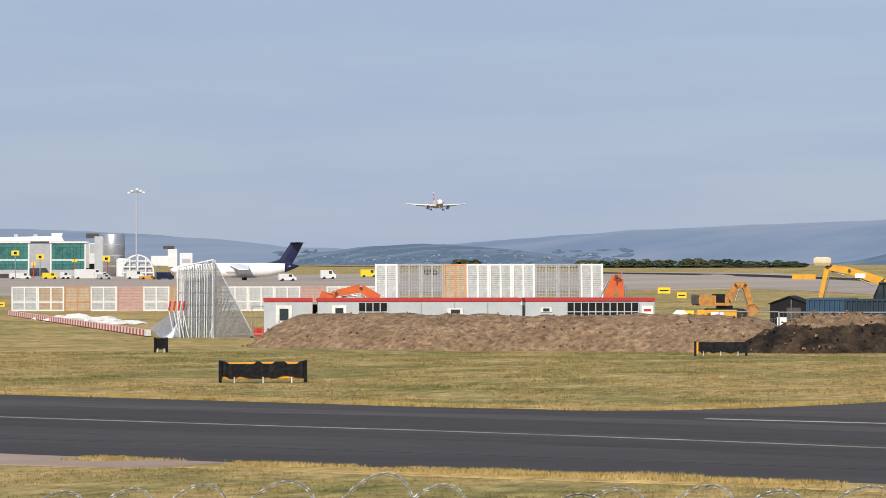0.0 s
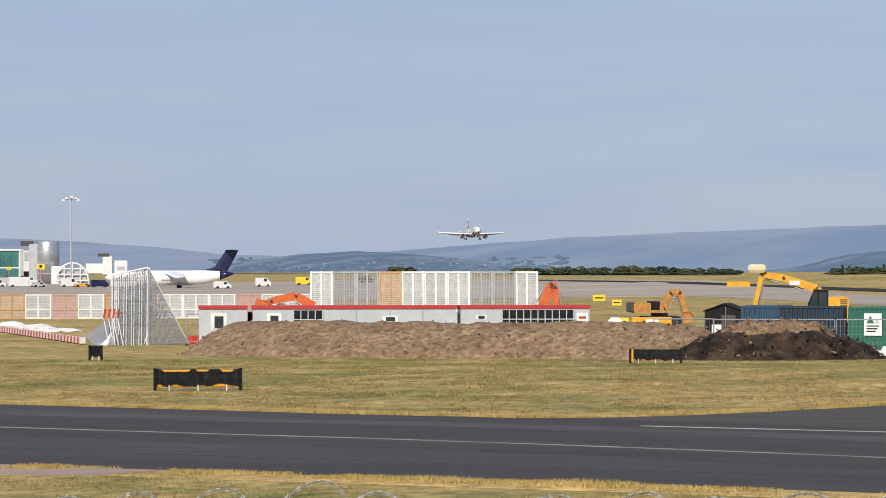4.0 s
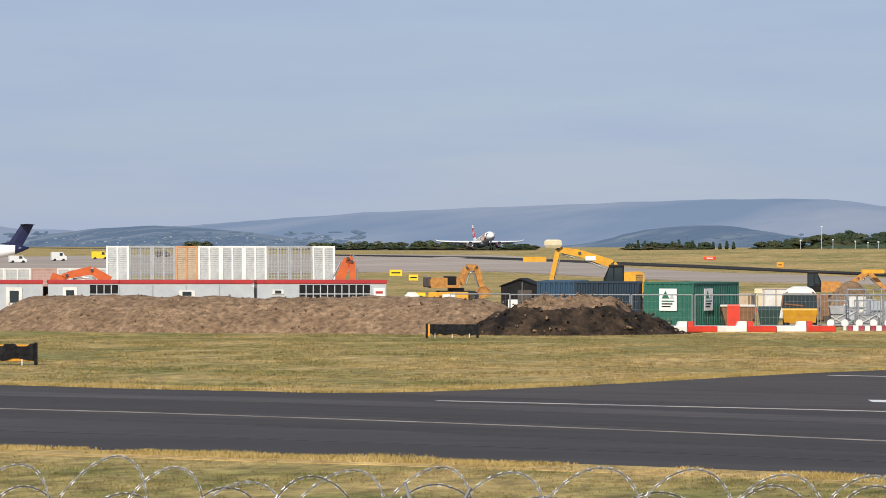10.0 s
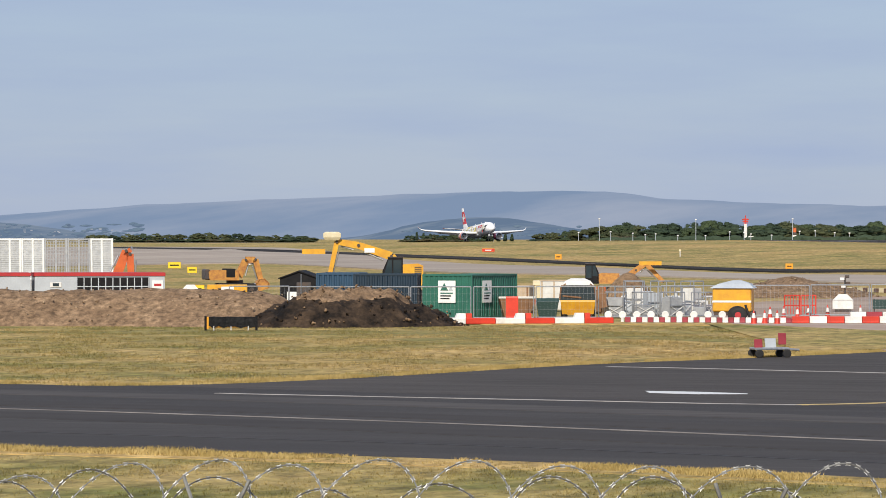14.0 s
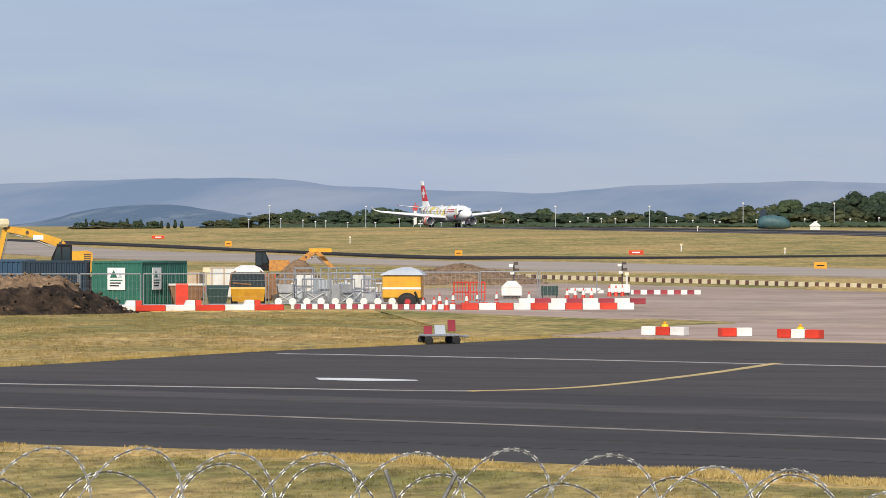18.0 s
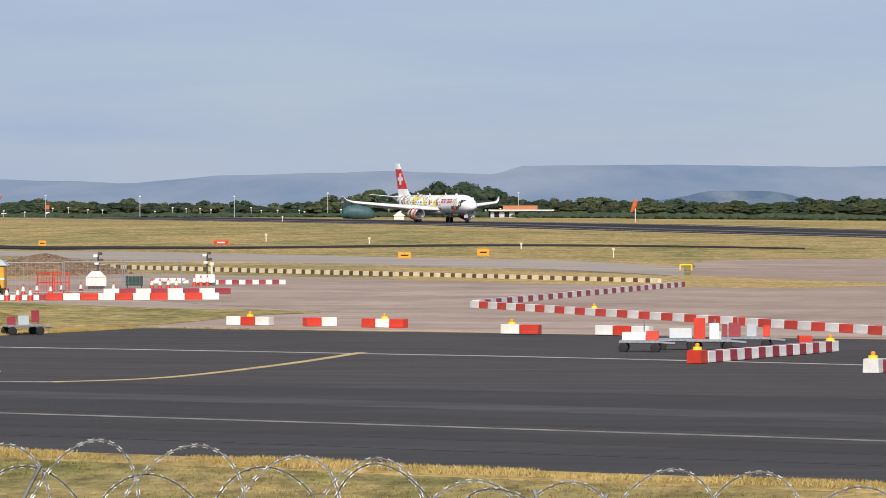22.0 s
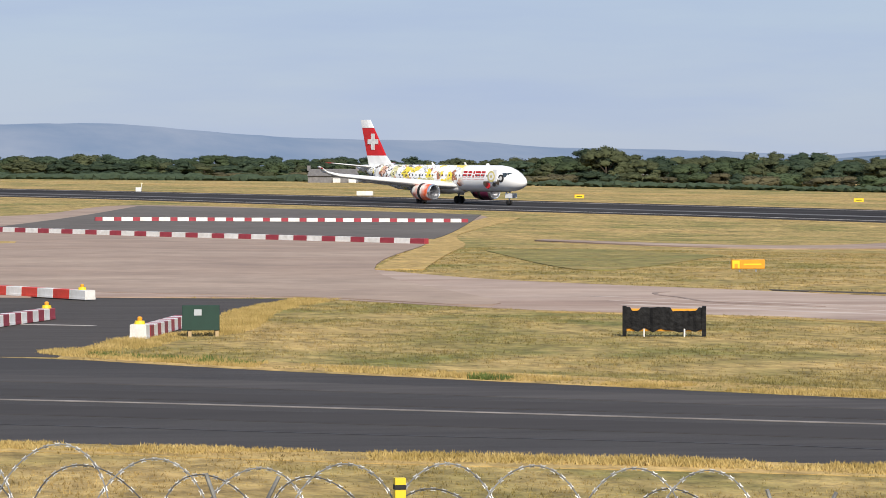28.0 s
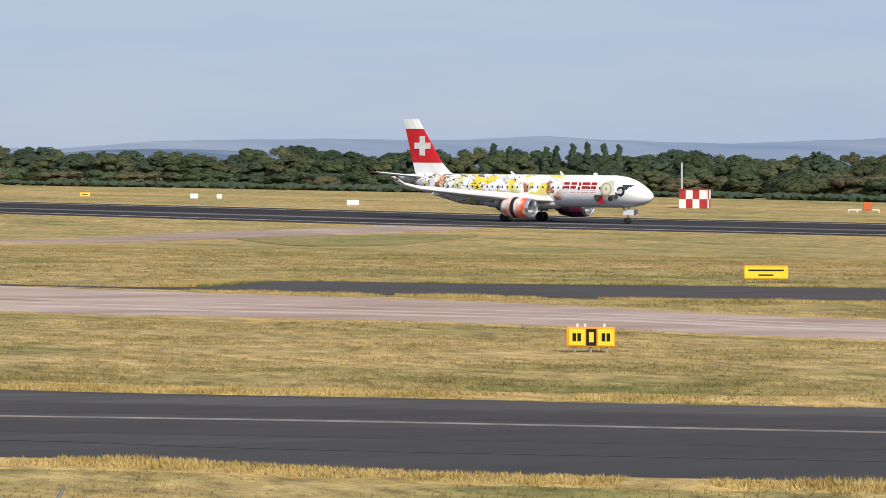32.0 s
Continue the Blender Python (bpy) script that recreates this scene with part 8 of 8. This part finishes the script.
part("wall", Box(-7.5, 7.5, 0, 6, 0, 1.7), M_CABIN, e)
part("canopy", Box(-8.0, 8.0, -1.0, 6.2, 1.7, 2.0), M_WPLAST, e)
part("roof_band", Box(-4.5, 4.0, 1.0, 5.0, 2.0, 3.0, 0.05), mat("terracotta", (0.45, 0.17, 0.08), scale=1, rough=0.8), e)
for x in (-6, -3.5, -1, 1.5, 4, 6.3):
    part("dark_bay", Box(x - 0.6, x + 0.6, -0.03, 0, 0.1, 1.4), M_SHED, e)
for az, w in ((16.4, 9), (18.1, 5), (22.3, 14)):
    k = 5500 / 6500
    e = thing("low_farm_roof", spot(az * k, 700 / k * (0.93 if az > 20 else 1.0)), "low grey and brown roof among the far shrubs", "shed", "far roofs")
    part("wall", Box(-w / 2, w / 2, 0, 4, 0, 1.0), M_BROWN, e)
    part("roof", prism([(-w / 2 - 0.3, 1.0), (w / 2 + 0.3, 1.0), (w / 2 - 0.5, 1.9), (-w / 2 + 0.5, 1.9)], -0.3, 4.3), M_CABIN, e)

e = thing("stone_house", spot(8.95, 770.0), "long grey stone house with two white porches among trees", "house")
part("wall", Box(-5.4, 5.2, 0, 6, 0, 1.5), mat("grey_stone", (0.22, 0.21, 0.21), (0.15, 0.145, 0.15), scale=1.5, rough=0.9, fine=0.1), e)
part("roof", prism([(-5.6, 1.45), (5.4, 1.45), (4.7, 2.9), (-5.0, 2.9)], -0.4, 6.4), mat("slate_roof", (0.16, 0.16, 0.175), (0.11, 0.11, 0.125), scale=1.2, rough=0.7, fine=0.15), e)
for x in (-5.2, 5.0):
    part("chimney", Box(x - 0.35, x + 0.35, 2.6, 3.4, 2.5, 3.6, 0.03), MATS["grey_stone"], e)
for x in (0.6, 3.9):
    part("porch", Box(x - 0.8, x + 0.8, -1.2, 0.0, 0, 0.9, 0.04), M_WPLAST, e, "white porch")

# ---- perimeter fence and razor wire below the camera ----
FY = 16.2 * 6500 / 5500 * 0.985
M_WIRE = mat("razor_wire_steel", (0.30, 0.30, 0.29), (0.13, 0.125, 0.12), scale=9, rough=0.6, metal=0.3)
M_WIRED = mat("old_wire_steel", (0.16, 0.155, 0.15), (0.08, 0.075, 0.07), scale=10, rough=0.6, metal=0.4)

M_BARB = mat("barb_steel", (0.60, 0.60, 0.58), (0.16, 0.155, 0.15), scale=30, rough=0.5, metal=0.3)


def fence_line(x):
    """The fence runs across in front of the stand, nearer at the right."""
    return FY - 0.03 * x - 0.002 * x * x


fence = thing("perimeter_fence", pose(0, 0, 0), "tall mesh perimeter fence carrying coils of razor wire", "fence")
xs = [-18.2 + 2.95 * k for k in range(9)]


def wire_z(x):
    """The top of the fence dips towards its end."""
    return float(np.interp(x, (-10, -8.3, -4, -1.5, -0.8, 0.3, 3.3, 5.5), (2.98, 3.09, 3.12, 3.09, 2.99, 2.98, 2.80, 2.73)))


for i, x in enumerate(xs):
    y = fence_line(x)
    p = part("post", rods([((x, y, land(x, y) - 0.1), (x, y, wire_z(x)))], 0.035, 8), M_WIRED, fence)
    if x < 8.5:
        part("post_arm", rods([((x, y, wire_z(x) - 0.05), (x - 0.16, y, wire_z(x) + 0.40)), ((x, y, wire_z(x) - 0.05), (x + 0.22, y, wire_z(x) + 0.38))], 0.011, 6), M_WIRE, p)
bm = bmesh.new()
for a, b in zip(xs, xs[1:]):
    for z in (0.35, 1.2, 2.1, 2.6):
        tube(bm, (a, fence_line(a), z), (b, fence_line(b), z), 0.006, 4)
    n = 30
    for k in range(n):
        x = a + (b - a) * k / n
        tube(bm, (x, fence_line(x), 0.1), (x, fence_line(x), 2.6), 0.004, 4)
part("mesh_wire_sheet", bm, M_WIRE, fence)["kind"] = "stuff"


def coil(name, x0, x1, radius, pitch, base_z, seed, parent_label, mat_, hand=1):
    """Concertina razor wire: a stretched helix with barbs."""
    rn = random.Random(seed)
    turns = (x1 - x0) / pitch
    steps = int(turns * 56)
    pts = []
    for i in range(steps + 1):
        t = i / 56
        a = 2 * math.pi * t
        wob = 1 + 0.16 * noise.noise((t * 0.45, seed, 0)) + 0.06 * noise.noise((t * 1.7, seed, 4))
        x = x0 + pitch * t + radius * 0.62 * math.sin(a + 0.3 * hand) + 0.20 * noise.noise((t * 0.55, seed, 8))
        z = wire_z(x) + base_z + radius * wob * (1 + math.cos(a)) - 0.1 * max(0, noise.noise((t * 0.3, seed, 2)))
        y = fence_line(x) + radius * 0.5 * math.cos(a)
        pts.append(Vector((x, y, z)))
    rings = []
    for i, p in enumerate(pts):
        d = (pts[min(i + 1, steps)] - pts[max(i - 1, 0)]).normalized()
        u = d.cross(Vector((0, 1, 0))).normalized()
        v = d.cross(u)
        rings.append([p + (u * math.cos(k * 1.2566) + v * math.sin(k * 1.2566)) * 0.0042 for k in range(5)])
    bm = loft(rings)
    barbs = bmesh.new()
    run, due = 0.0, 0.0
    for a, b in zip(pts, pts[1:]):
        run += (b - a).length
        if run < due:
            continue
        due = run + 0.046
        d = (b - a).normalized()
        side = d.cross(Vector((0, 1, 0))).normalized()
        c = a.lerp(b, 0.5)
        tilt = Vector((0, rn.uniform(-0.006, 0.006), 0))
        for sg in (-1, 1):
            v = [barbs.verts.new(c + d * u + side * w * sg + tilt * sg) for u, w in ((-0.006, 0.002), (0.006, 0.002), (0.018, 0.011), (0.0, 0.008), (-0.018, 0.011))]
            barbs.faces.new(v)
    e = thing(name, pose(0, 0, 0), parent_label, "razor wire", "razor wire coils")
    part("strand", bm, mat_, e)
    part("barb_tape", barbs, M_BARB, e)["kind"] = "stuff"
    return e


coil("razor_wire_coil", -13.5, 5.35, 0.29, 0.50, -0.10, 3, "rusting galvanised razor wire coil along the fence top", M_WIRE)
coil("razor_wire_coil", -13.2, 5.0, 0.25, 0.62, -0.12, 7, "duller razor wire coil twisted through the first", M_WIRED, -1)
e = thing("marker_stake", pose(3.29, 18.7, land(3.29, 18.7)), "thin yellow stake with a black band at the fence", "stake")
part("stake", Box(-0.028, 0.028, -0.028, 0.028, 0, 3.22), M_SIGNY, e)
part("black_cap", Box(-0.030, 0.030, -0.030, 0.030, 3.16, 3.185), M_BLACK, e)

# ---- terminal and stands far to one side ----
M_TGLASS = mat("green_glass", (0.05, 0.22, 0.20), (0.03, 0.15, 0.14), scale=0.5, rough=0.12, spec=0.8)
M_TGLASS2 = mat("dark_green_glass", (0.02, 0.10, 0.095), (0.05, 0.19, 0.17), scale=0.45, rough=0.1, spec=0.8, detail=2)
M_TWALL = mat("terminal_grey", (0.45, 0.46, 0.47), (0.38, 0.39, 0.41), scale=0.4, rough=0.5)
M_TWHITE = mat("terminal_white", (0.72, 0.72, 0.71), scale=0.5, spread=0.1, rough=0.5)


def glazed_pier(m, w, h, dep, label, tilt=0):
    e = thing("terminal_pier", m, label, "terminal", "terminal piers")
    part("core", Box(-w / 2, w / 2, 0.3, dep, 0, h - 0.6), M_TWALL, e)
    part("roof", Box(-w / 2 - 0.4, w / 2 + 0.4, -0.4, dep, h - 0.6, h, 0.05), M_TWHITE, e)
    for x in (-w / 2, w / 2 - 0.5):
        part("corner_frame", Box(x, x + 0.5, -0.1, 0.3, 0, h - 0.6), M_TWHITE, e)
    n = 9
    for z0, z1 in ((2.6, h * 0.45), (h * 0.5, h - 0.9)):
        for k in range(n):
            x = -w / 2 + 0.6 + (w - 1.2) * k / n
            x1 = x + (w - 1.2) / n
            edge = k in (0, n - 1)
            # a pale spandrel over each darker pane
            part("window_pane", Box(x + 0.05, x1 - 0.05, 0.1, 0.28, z0, z1 - 1.2), M_TGLASS if edge else M_TGLASS2, e)
            part("spandrel", Box(x + 0.03, x1 - 0.03, 0.08, 0.28, z1 - 1.15, z1), M_TGLASS, e)
    part("sill_band", Box(-w / 2 + 0.5, w / 2 - 0.5, 0.0, 0.29, h * 0.455, h * 0.495), M_TWHITE, e)
    return e


glazed_pier(spot(-29.375, 1288.18, 0, 0), 13, 12.3, 30, "glass-fronted terminal pier with a white roof")
glazed_pier(spot(-28.490, 1288.18, 0, 0), 12.4, 12.3, 30, "glass-fronted terminal pier with a white frame")
e = thing("terminal_block", spot(-28.938, 1329.55), "grey and white terminal block behind the piers", "terminal")
part("wall", Box(-18, 18, 0, 30, 0, 12.6), M_TWALL, e)
part("roof", loft([[(-18, -1, 12.6), (9, -1, 12.6), (9, 31, 12.6), (-18, 31, 12.6)], [(-17, 0, 14.0), (8, 0, 14.6), (8, 30, 14.6), (-17, 30, 14.0)]]), M_TWHITE, e)
part("roof_unit", Box(4.5, 8.5, 2, 7, 14.5, 15.6, 0.1), M_TWHITE, e)
part("link", Box(18, 30, -2, 10, 4.5, 12.0), M_TWHITE, e)
part("dark_undercroft", Box(18, 30, -1.6, 10, 0, 4.5), M_DARK, e)
for x in (20.5, 24.5, 28.5):
    part("column", Box(x - 0.3, x + 0.3, -2, -1.4, 0, 4.5), M_TWHITE, e)
for k in range(3):
    part("panel_band", Box(18.2 + k * 4, 21.8 + k * 4, -2.12, -2.0, 8.4, 11.6), M_TWALL, e)
for x in (-16, -9, -2, 5):
    part("vent", Box(x, x + 1.5, 3, 6, 14.0, 15.2, 0.1), M_TWALL, e)
e = thing("stair_drum", spot(-27.785, 1276.36), "polished metal stair drum beside the terminal", "stair tower")
part("drum", lathe([(0, 3.9), (14.6, 3.9), (15.0, 3.6)], 28, "Z"), M_STEEL, e, smooth=True)
for z in (3.6, 7.3, 11.0):
    part("drum_band", lathe([(z, 3.93), (z + 0.25, 3.93)], 28, "Z"), M_TWALL, e)
part("side_block", Box(-6.6, -3.4, -1, 4, 0, 14.0), M_TWALL, e)
part("roof_plant", Box(-9.5, -5.0, 0, 4, 13.4, 15.0), M_DARK, e)
part("base_tank", lathe([(0, 2.1), (5.8, 2.1), (6.4, 1.4)], 18, "Z"), M_TWHITE, e).matrix_local = pose(3.0, -5, 0)
e = thing("air_bridge", spot(-27.410, 1252.73), "white glazed passenger bridge rotunda", "air bridge")
bm = bmesh.new()
for k in range(12):
    a0, a1 = math.pi * k / 12, math.pi * (k + 1) / 12
    tube(bm, (-5.4 * math.cos(a0), 0, 1.2 + 6.2 * math.sin(a0)), (-5.4 * math.cos(a1), 0, 1.2 + 6.2 * math.sin(a1)), 0.34, 6)
for x in (-5.4, -2.7, 0.0, 2.7, 5.4):
    tube(bm, (x, 0, 0), (x, 0, 1.2 + 6.2 * math.sqrt(max(0, 1 - (x / 5.41) ** 2))), 0.28, 6)
for z in (1.4, 3.4, 5.4):
    w = 5.4 * math.sqrt(1 - ((z - 1.2) / 6.2) ** 2)
    tube(bm, (-w, 0, z), (w, 0, z), 0.28, 6)
part("ribs", bm, M_TWHITE, e)
part("grey_hall", Box(-4.6, 4.6, 0.6, 6, 0.2, 4.8), M_TWALL, e)
part("tunnel", Box(4.5, 13, 1.0, 3.6, 3.8, 7.2, 0.1), M_TWHITE, e)
part("cab", Box(10.2, 13.4, 0.2, 4.4, 3.4, 9.6, 0.1), M_TWHITE, e)
part("cab_top", Box(8.6, 12.4, 0.0, 4.0, 9.6, 10.6, 0.1), M_DARK, e)
part("cab", Box(14.2, 18.6, 0.2, 4.4, 3.0, 8.2, 0.1), M_TWHITE, e)
part("cab_window", Box(15.0, 17.8, 0.1, 0.2, 5.0, 6.2), M_TWALL, e)
for x in (7.0, 11.5, 16.4):
    part("leg", rods([((x, 2, 0), (x, 2, 3.9))], 0.3, 8), M_STEEL, e)
e = thing("floodlight_mast", spot(-27.432, 1181.82), "tall floodlight mast on the apron", "light mast")
part("mast", rods([((0, 0, 0), (0, 0, 28))], 0.24, 8), M_TWALL, e)
part("head_frame", rods([((-2.2, 0, 27.6), (2.2, 0, 27.6)), ((0, -1.5, 27.8), (0, 1.5, 27.8))], 0.2, 6), M_STEEL, e)
for x, z in ((-2.4, 27.3), (-1.4, 27.9), (0.2, 28.4), (1.4, 27.9), (2.3, 27.4)):
    part("floodlight", Box(x - 0.45, x + 0.45, -0.4, 0.4, z - 0.3, z + 0.3, 0.05), M_TWHITE, e)

# parked jet with a dark blue T-shaped fin
M_NAVYT = mat("fin_navy", (0.012, 0.014, 0.06), scale=1, spread=0.2, rough=0.3)
e = thing("parked_jet", spot(-25.520, 986.82, 0, -6) @ Matrix.Scale(1.17, 4), "parked white jet with a dark blue fin", "aeroplane")
rings = [(9.0, 3.4, 0.15), (7.6, 3.2, 0.6), (5.5, 2.9, 1.1), (2.5, 2.6, 1.55), (-1, 2.4, 1.7), (-12, 2.4, 1.7), (-14.5, 2.2, 1.3), (-15.8, 2.0, 0.5)]
part("fuselage", loft([ring_pts(x, z, r, r) for x, z, r in rings]), M_HULL, e, smooth=True)
part("fin", fin_bm([(4.0, 7.6, 4.0), (5.6, 8.9, 6.3), (7.2, 10.1, 8.7)], (0.4, 0.34, 0.28)), M_NAVYT, e)
part("fin_base", prism([(1.4, 4.1), (4.5, 4.0), (7.8, 3.7), (7.2, 4.4), (4.6, 4.7)], -0.22, 0.22), M_NAVYT, e)
part("blue_tail_cone", loft([ring_pts(x, z, r * 1.02, r * 1.02) for x, z, r in ((9.02, 3.4, 0.16), (7.6, 3.2, 0.6), (5.9, 2.95, 1.0))]), M_NAVYT, e, smooth=True)
for s in (1, -1):
    part("tailplane", wing_bm([(6.9, 10.0, s * 0.2, 8.7), (8.6, 10.2, s * 5.2, 8.75)], (0.28, 0.16)), M_NAVYT, e)
    part("wing", wing_bm([(-7.0, -2.5, s * 1.2, 3.6), (-3.5, -1.0, s * 13, 2.6)], (0.7, 0.3)), M_HULL, e)
    part("engine", lathe([(-7.2, 0.5), (-6.6, 0.65), (-5.0, 0.6), (-4.4, 0.4)], 14), M_TWHITE, e, smooth=True).matrix_local = pose(0, s * 4.2, 2.3)
for x, y in ((-12.5, 0), (-3.5, 1.8), (-3.5, -1.8)):
    part("wheel", lathe([(y - 0.25, 0.4), (y + 0.25, 0.4)], 12, "Y"), M_BLACK, e).matrix_local = pose(x, 0, 0.4)
    part("gear_leg", rods([((x, y, 0.4), (x, y, 1.3))], 0.14, 6), M_STEEL, e)
# second parked aircraft nose section, behind it
e = thing("parked_jet", spot(-26.527, 1063.64, 0, 0), "parked white jet partly hidden by its neighbour", "aeroplane")
part("fuselage", loft([ring_pts(x, 2.8, r, r) for x, r in ((-7, 0.2), (-6, 0.9), (-3, 1.6), (4, 1.7), (9, 1.6), (11, 0.9))]), M_HULL, e, smooth=True)
part("wing", wing_bm([(-1.0, 3.5, -1.2, 2.2), (2.5, 5.0, -12, 2.6)], (0.6, 0.3)), M_HULL, e)
part("engine", lathe([(-2.2, 0.7), (-1.6, 0.85), (0.4, 0.8), (1.0, 0.5)], 14), M_NAVYT, e, smooth=True).matrix_local = pose(0, -4.2, 1.5)
for x in (-4, 4):
    part("gear_leg", rods([((x, 0, 0), (x, 0, 1.6))], 0.25, 6), M_STEEL, e)


def van(m, col, label, l=5.0, h=2.2):
    e = thing("airport_vehicle", m, label, "vehicle", "apron vehicles")
    part("body", prism([(-l / 2, 0.4), (l / 2, 0.4), (l / 2, h * 0.55), (l / 2 - 0.5, h * 0.62), (l / 2 - 1.1, h), (-l / 2, h)], -0.95, 0.95), col, e)
    part("windscreen", prism([(l / 2 - 0.52, h * 0.63), (l / 2 - 1.08, h * 0.96), (l / 2 - 1.0, h * 0.96), (l / 2 - 0.44, h * 0.63)], -0.85, 0.85), M_GLASS, e)
    part("side_glass", Box(l / 2 - 2.0, l / 2 - 1.15, -0.965, -0.94, h * 0.6, h * 0.92), M_GLASS, e)
    for x in (-l / 2 + 0.9, l / 2 - 0.9):
        for y in (-0.85, 0.85):
            part("wheel", lathe([(y - 0.12, 0.4), (y + 0.12, 0.4)], 12, "Y"), M_BLACK, e).matrix_local = pose(x, 0, 0.4)
    return e


for az, d, col, l, h, lb in ((-34.0, 900, M_SIGNY, 4.4, 2.0, "yellow apron truck on the stand"), (-33.3, 900, M_TWHITE, 8, 3.0, "white service truck on the stand"), (-33.0, 880, M_TWALL, 4, 1.6, "grey baggage tug on the stand"), (-32.2, 880, M_SIGNO, 5, 1.1, "low orange baggage loader on the stand"), (-31.9, 870, M_NAVYT, 5, 2.2, "dark blue service van on the stand"), (-29.65, 800, M_TWHITE, 4.5, 2.0, "white van beside the parked jet"), (-28.9, 860, M_TWHITE, 4.2, 2.6, "white catering truck on the apron"), (-28.15, 900, M_SIGNY, 4.8, 2.4, "yellow and white apron van"), (-27.0, 930, M_DARK, 4.2, 2.0, "dark service van on the apron"), (-34.8, 920, M_DARK, 9, 1.6, "grey cargo dolly train on the stand"), (-34.55, 900, M_TWHITE, 6, 2.0, "white baggage tractor train on the stand"), (-33.72, 905, M_TWHITE, 3.2, 2.2, "white belt loader on the stand"), (-33.05, 890, M_TWHITE, 4.4, 2.2, "white van on the stand"), (-31.55, 880, M_TWHITE, 4.4, 2.0, "white crew van on the stand"), (-32.45, 895, M_TWHITE, 5, 2.6, "white catering truck on the stand")):
    k = 5500 / 6500
    van(spot(az * k, d / k, 0, 10), col, lb, l, h)
for az, d, h in ((-33.55, 960, 6), (-32.95, 950, 6), (-34.3, 965, 5)):
    k = 5500 / 6500
    e = thing("apron_post", spot(az * k, d / k), "slim post with a sign on the apron", "post", "apron posts")
    part("post", rods([((0, 0, 0), (0, 0, h))], 0.14, 6), M_RED, e)
    part("sign", Box(-0.7, 0.7, -0.1, 0.1, h - 0.9, h), M_SIGNY, e)
for az, d, z in ((-34.63, 880, 6.9), (-34.18, 880, 5.8), (-32.97, 880, 5.3)):
    k = 5500 / 6500
    e = thing("stand_sign", spot(az * k, d / k), "yellow stand number board on a pole, digits as a bar", "sign", "stand signs")
    part("pole", rods([((0, 0, 0), (0, 0, z))], 0.15, 6), M_STEEL, e)
    part("board", Box(-1.1, 1.1, -0.12, 0.12, z, z + 1.4, 0.03), M_SIGNY, e)
    part("text_bar", Box(-0.4, 0.4, -0.15, -0.11, z + 0.35, z + 1.05), M_SHED, e)


def motions():
    """The airliner comes down to the runway, touches, lowers its nose and rolls out past the camera."""
    way = (
        (0.0, -2032, 34.1, 3.0), (2.0, -1890, 26.4, 3.5), (4.0, -1748, 19.4, 4.0), (6.0, -1608, 13.3, 4.5), (7.5, -1511, 8.2, 5.5), (8.5, -1450, 5.1, 6.0), (9.0, -1420, 3.5, 6.5),
        (10.0, -1344, 2.78, 7.5), (11.0, -1279, 2.86, 7.2), (13.0, -1146, 3.05, 6.2), (14.5, -1051, 3.27, 2.6), (16.0, -960, 3.5, 0.2), (17.5, -872, 3.83, 0.0), (19.0, -792, 4.13, 0.1), (21.0, -687, 3.47, 0.0), (23.0, -591, 2.88, -0.2),
        (24.0, -545, 2.28, -0.3), (25.5, -477, 1.6, -0.3), (27.0, -416, 0.98, -0.4), (28.0, -377, 0.43, -0.4), (30.0, -302, -0.49, -0.4), (32.0, -234, -1.52, -0.4),
    )
    heading = math.degrees(math.atan2(RU.y, RU.x)) - 2.5
    rows = []
    for t, s, z, nose in way:
        p = RN * RC + RU * s
        rows.append((t, pose(p.x, p.y, z, 0, 0, heading) @ pose(0, 0, 0, 0, -nose, 0)))
    walk(plane, rows)


motions()
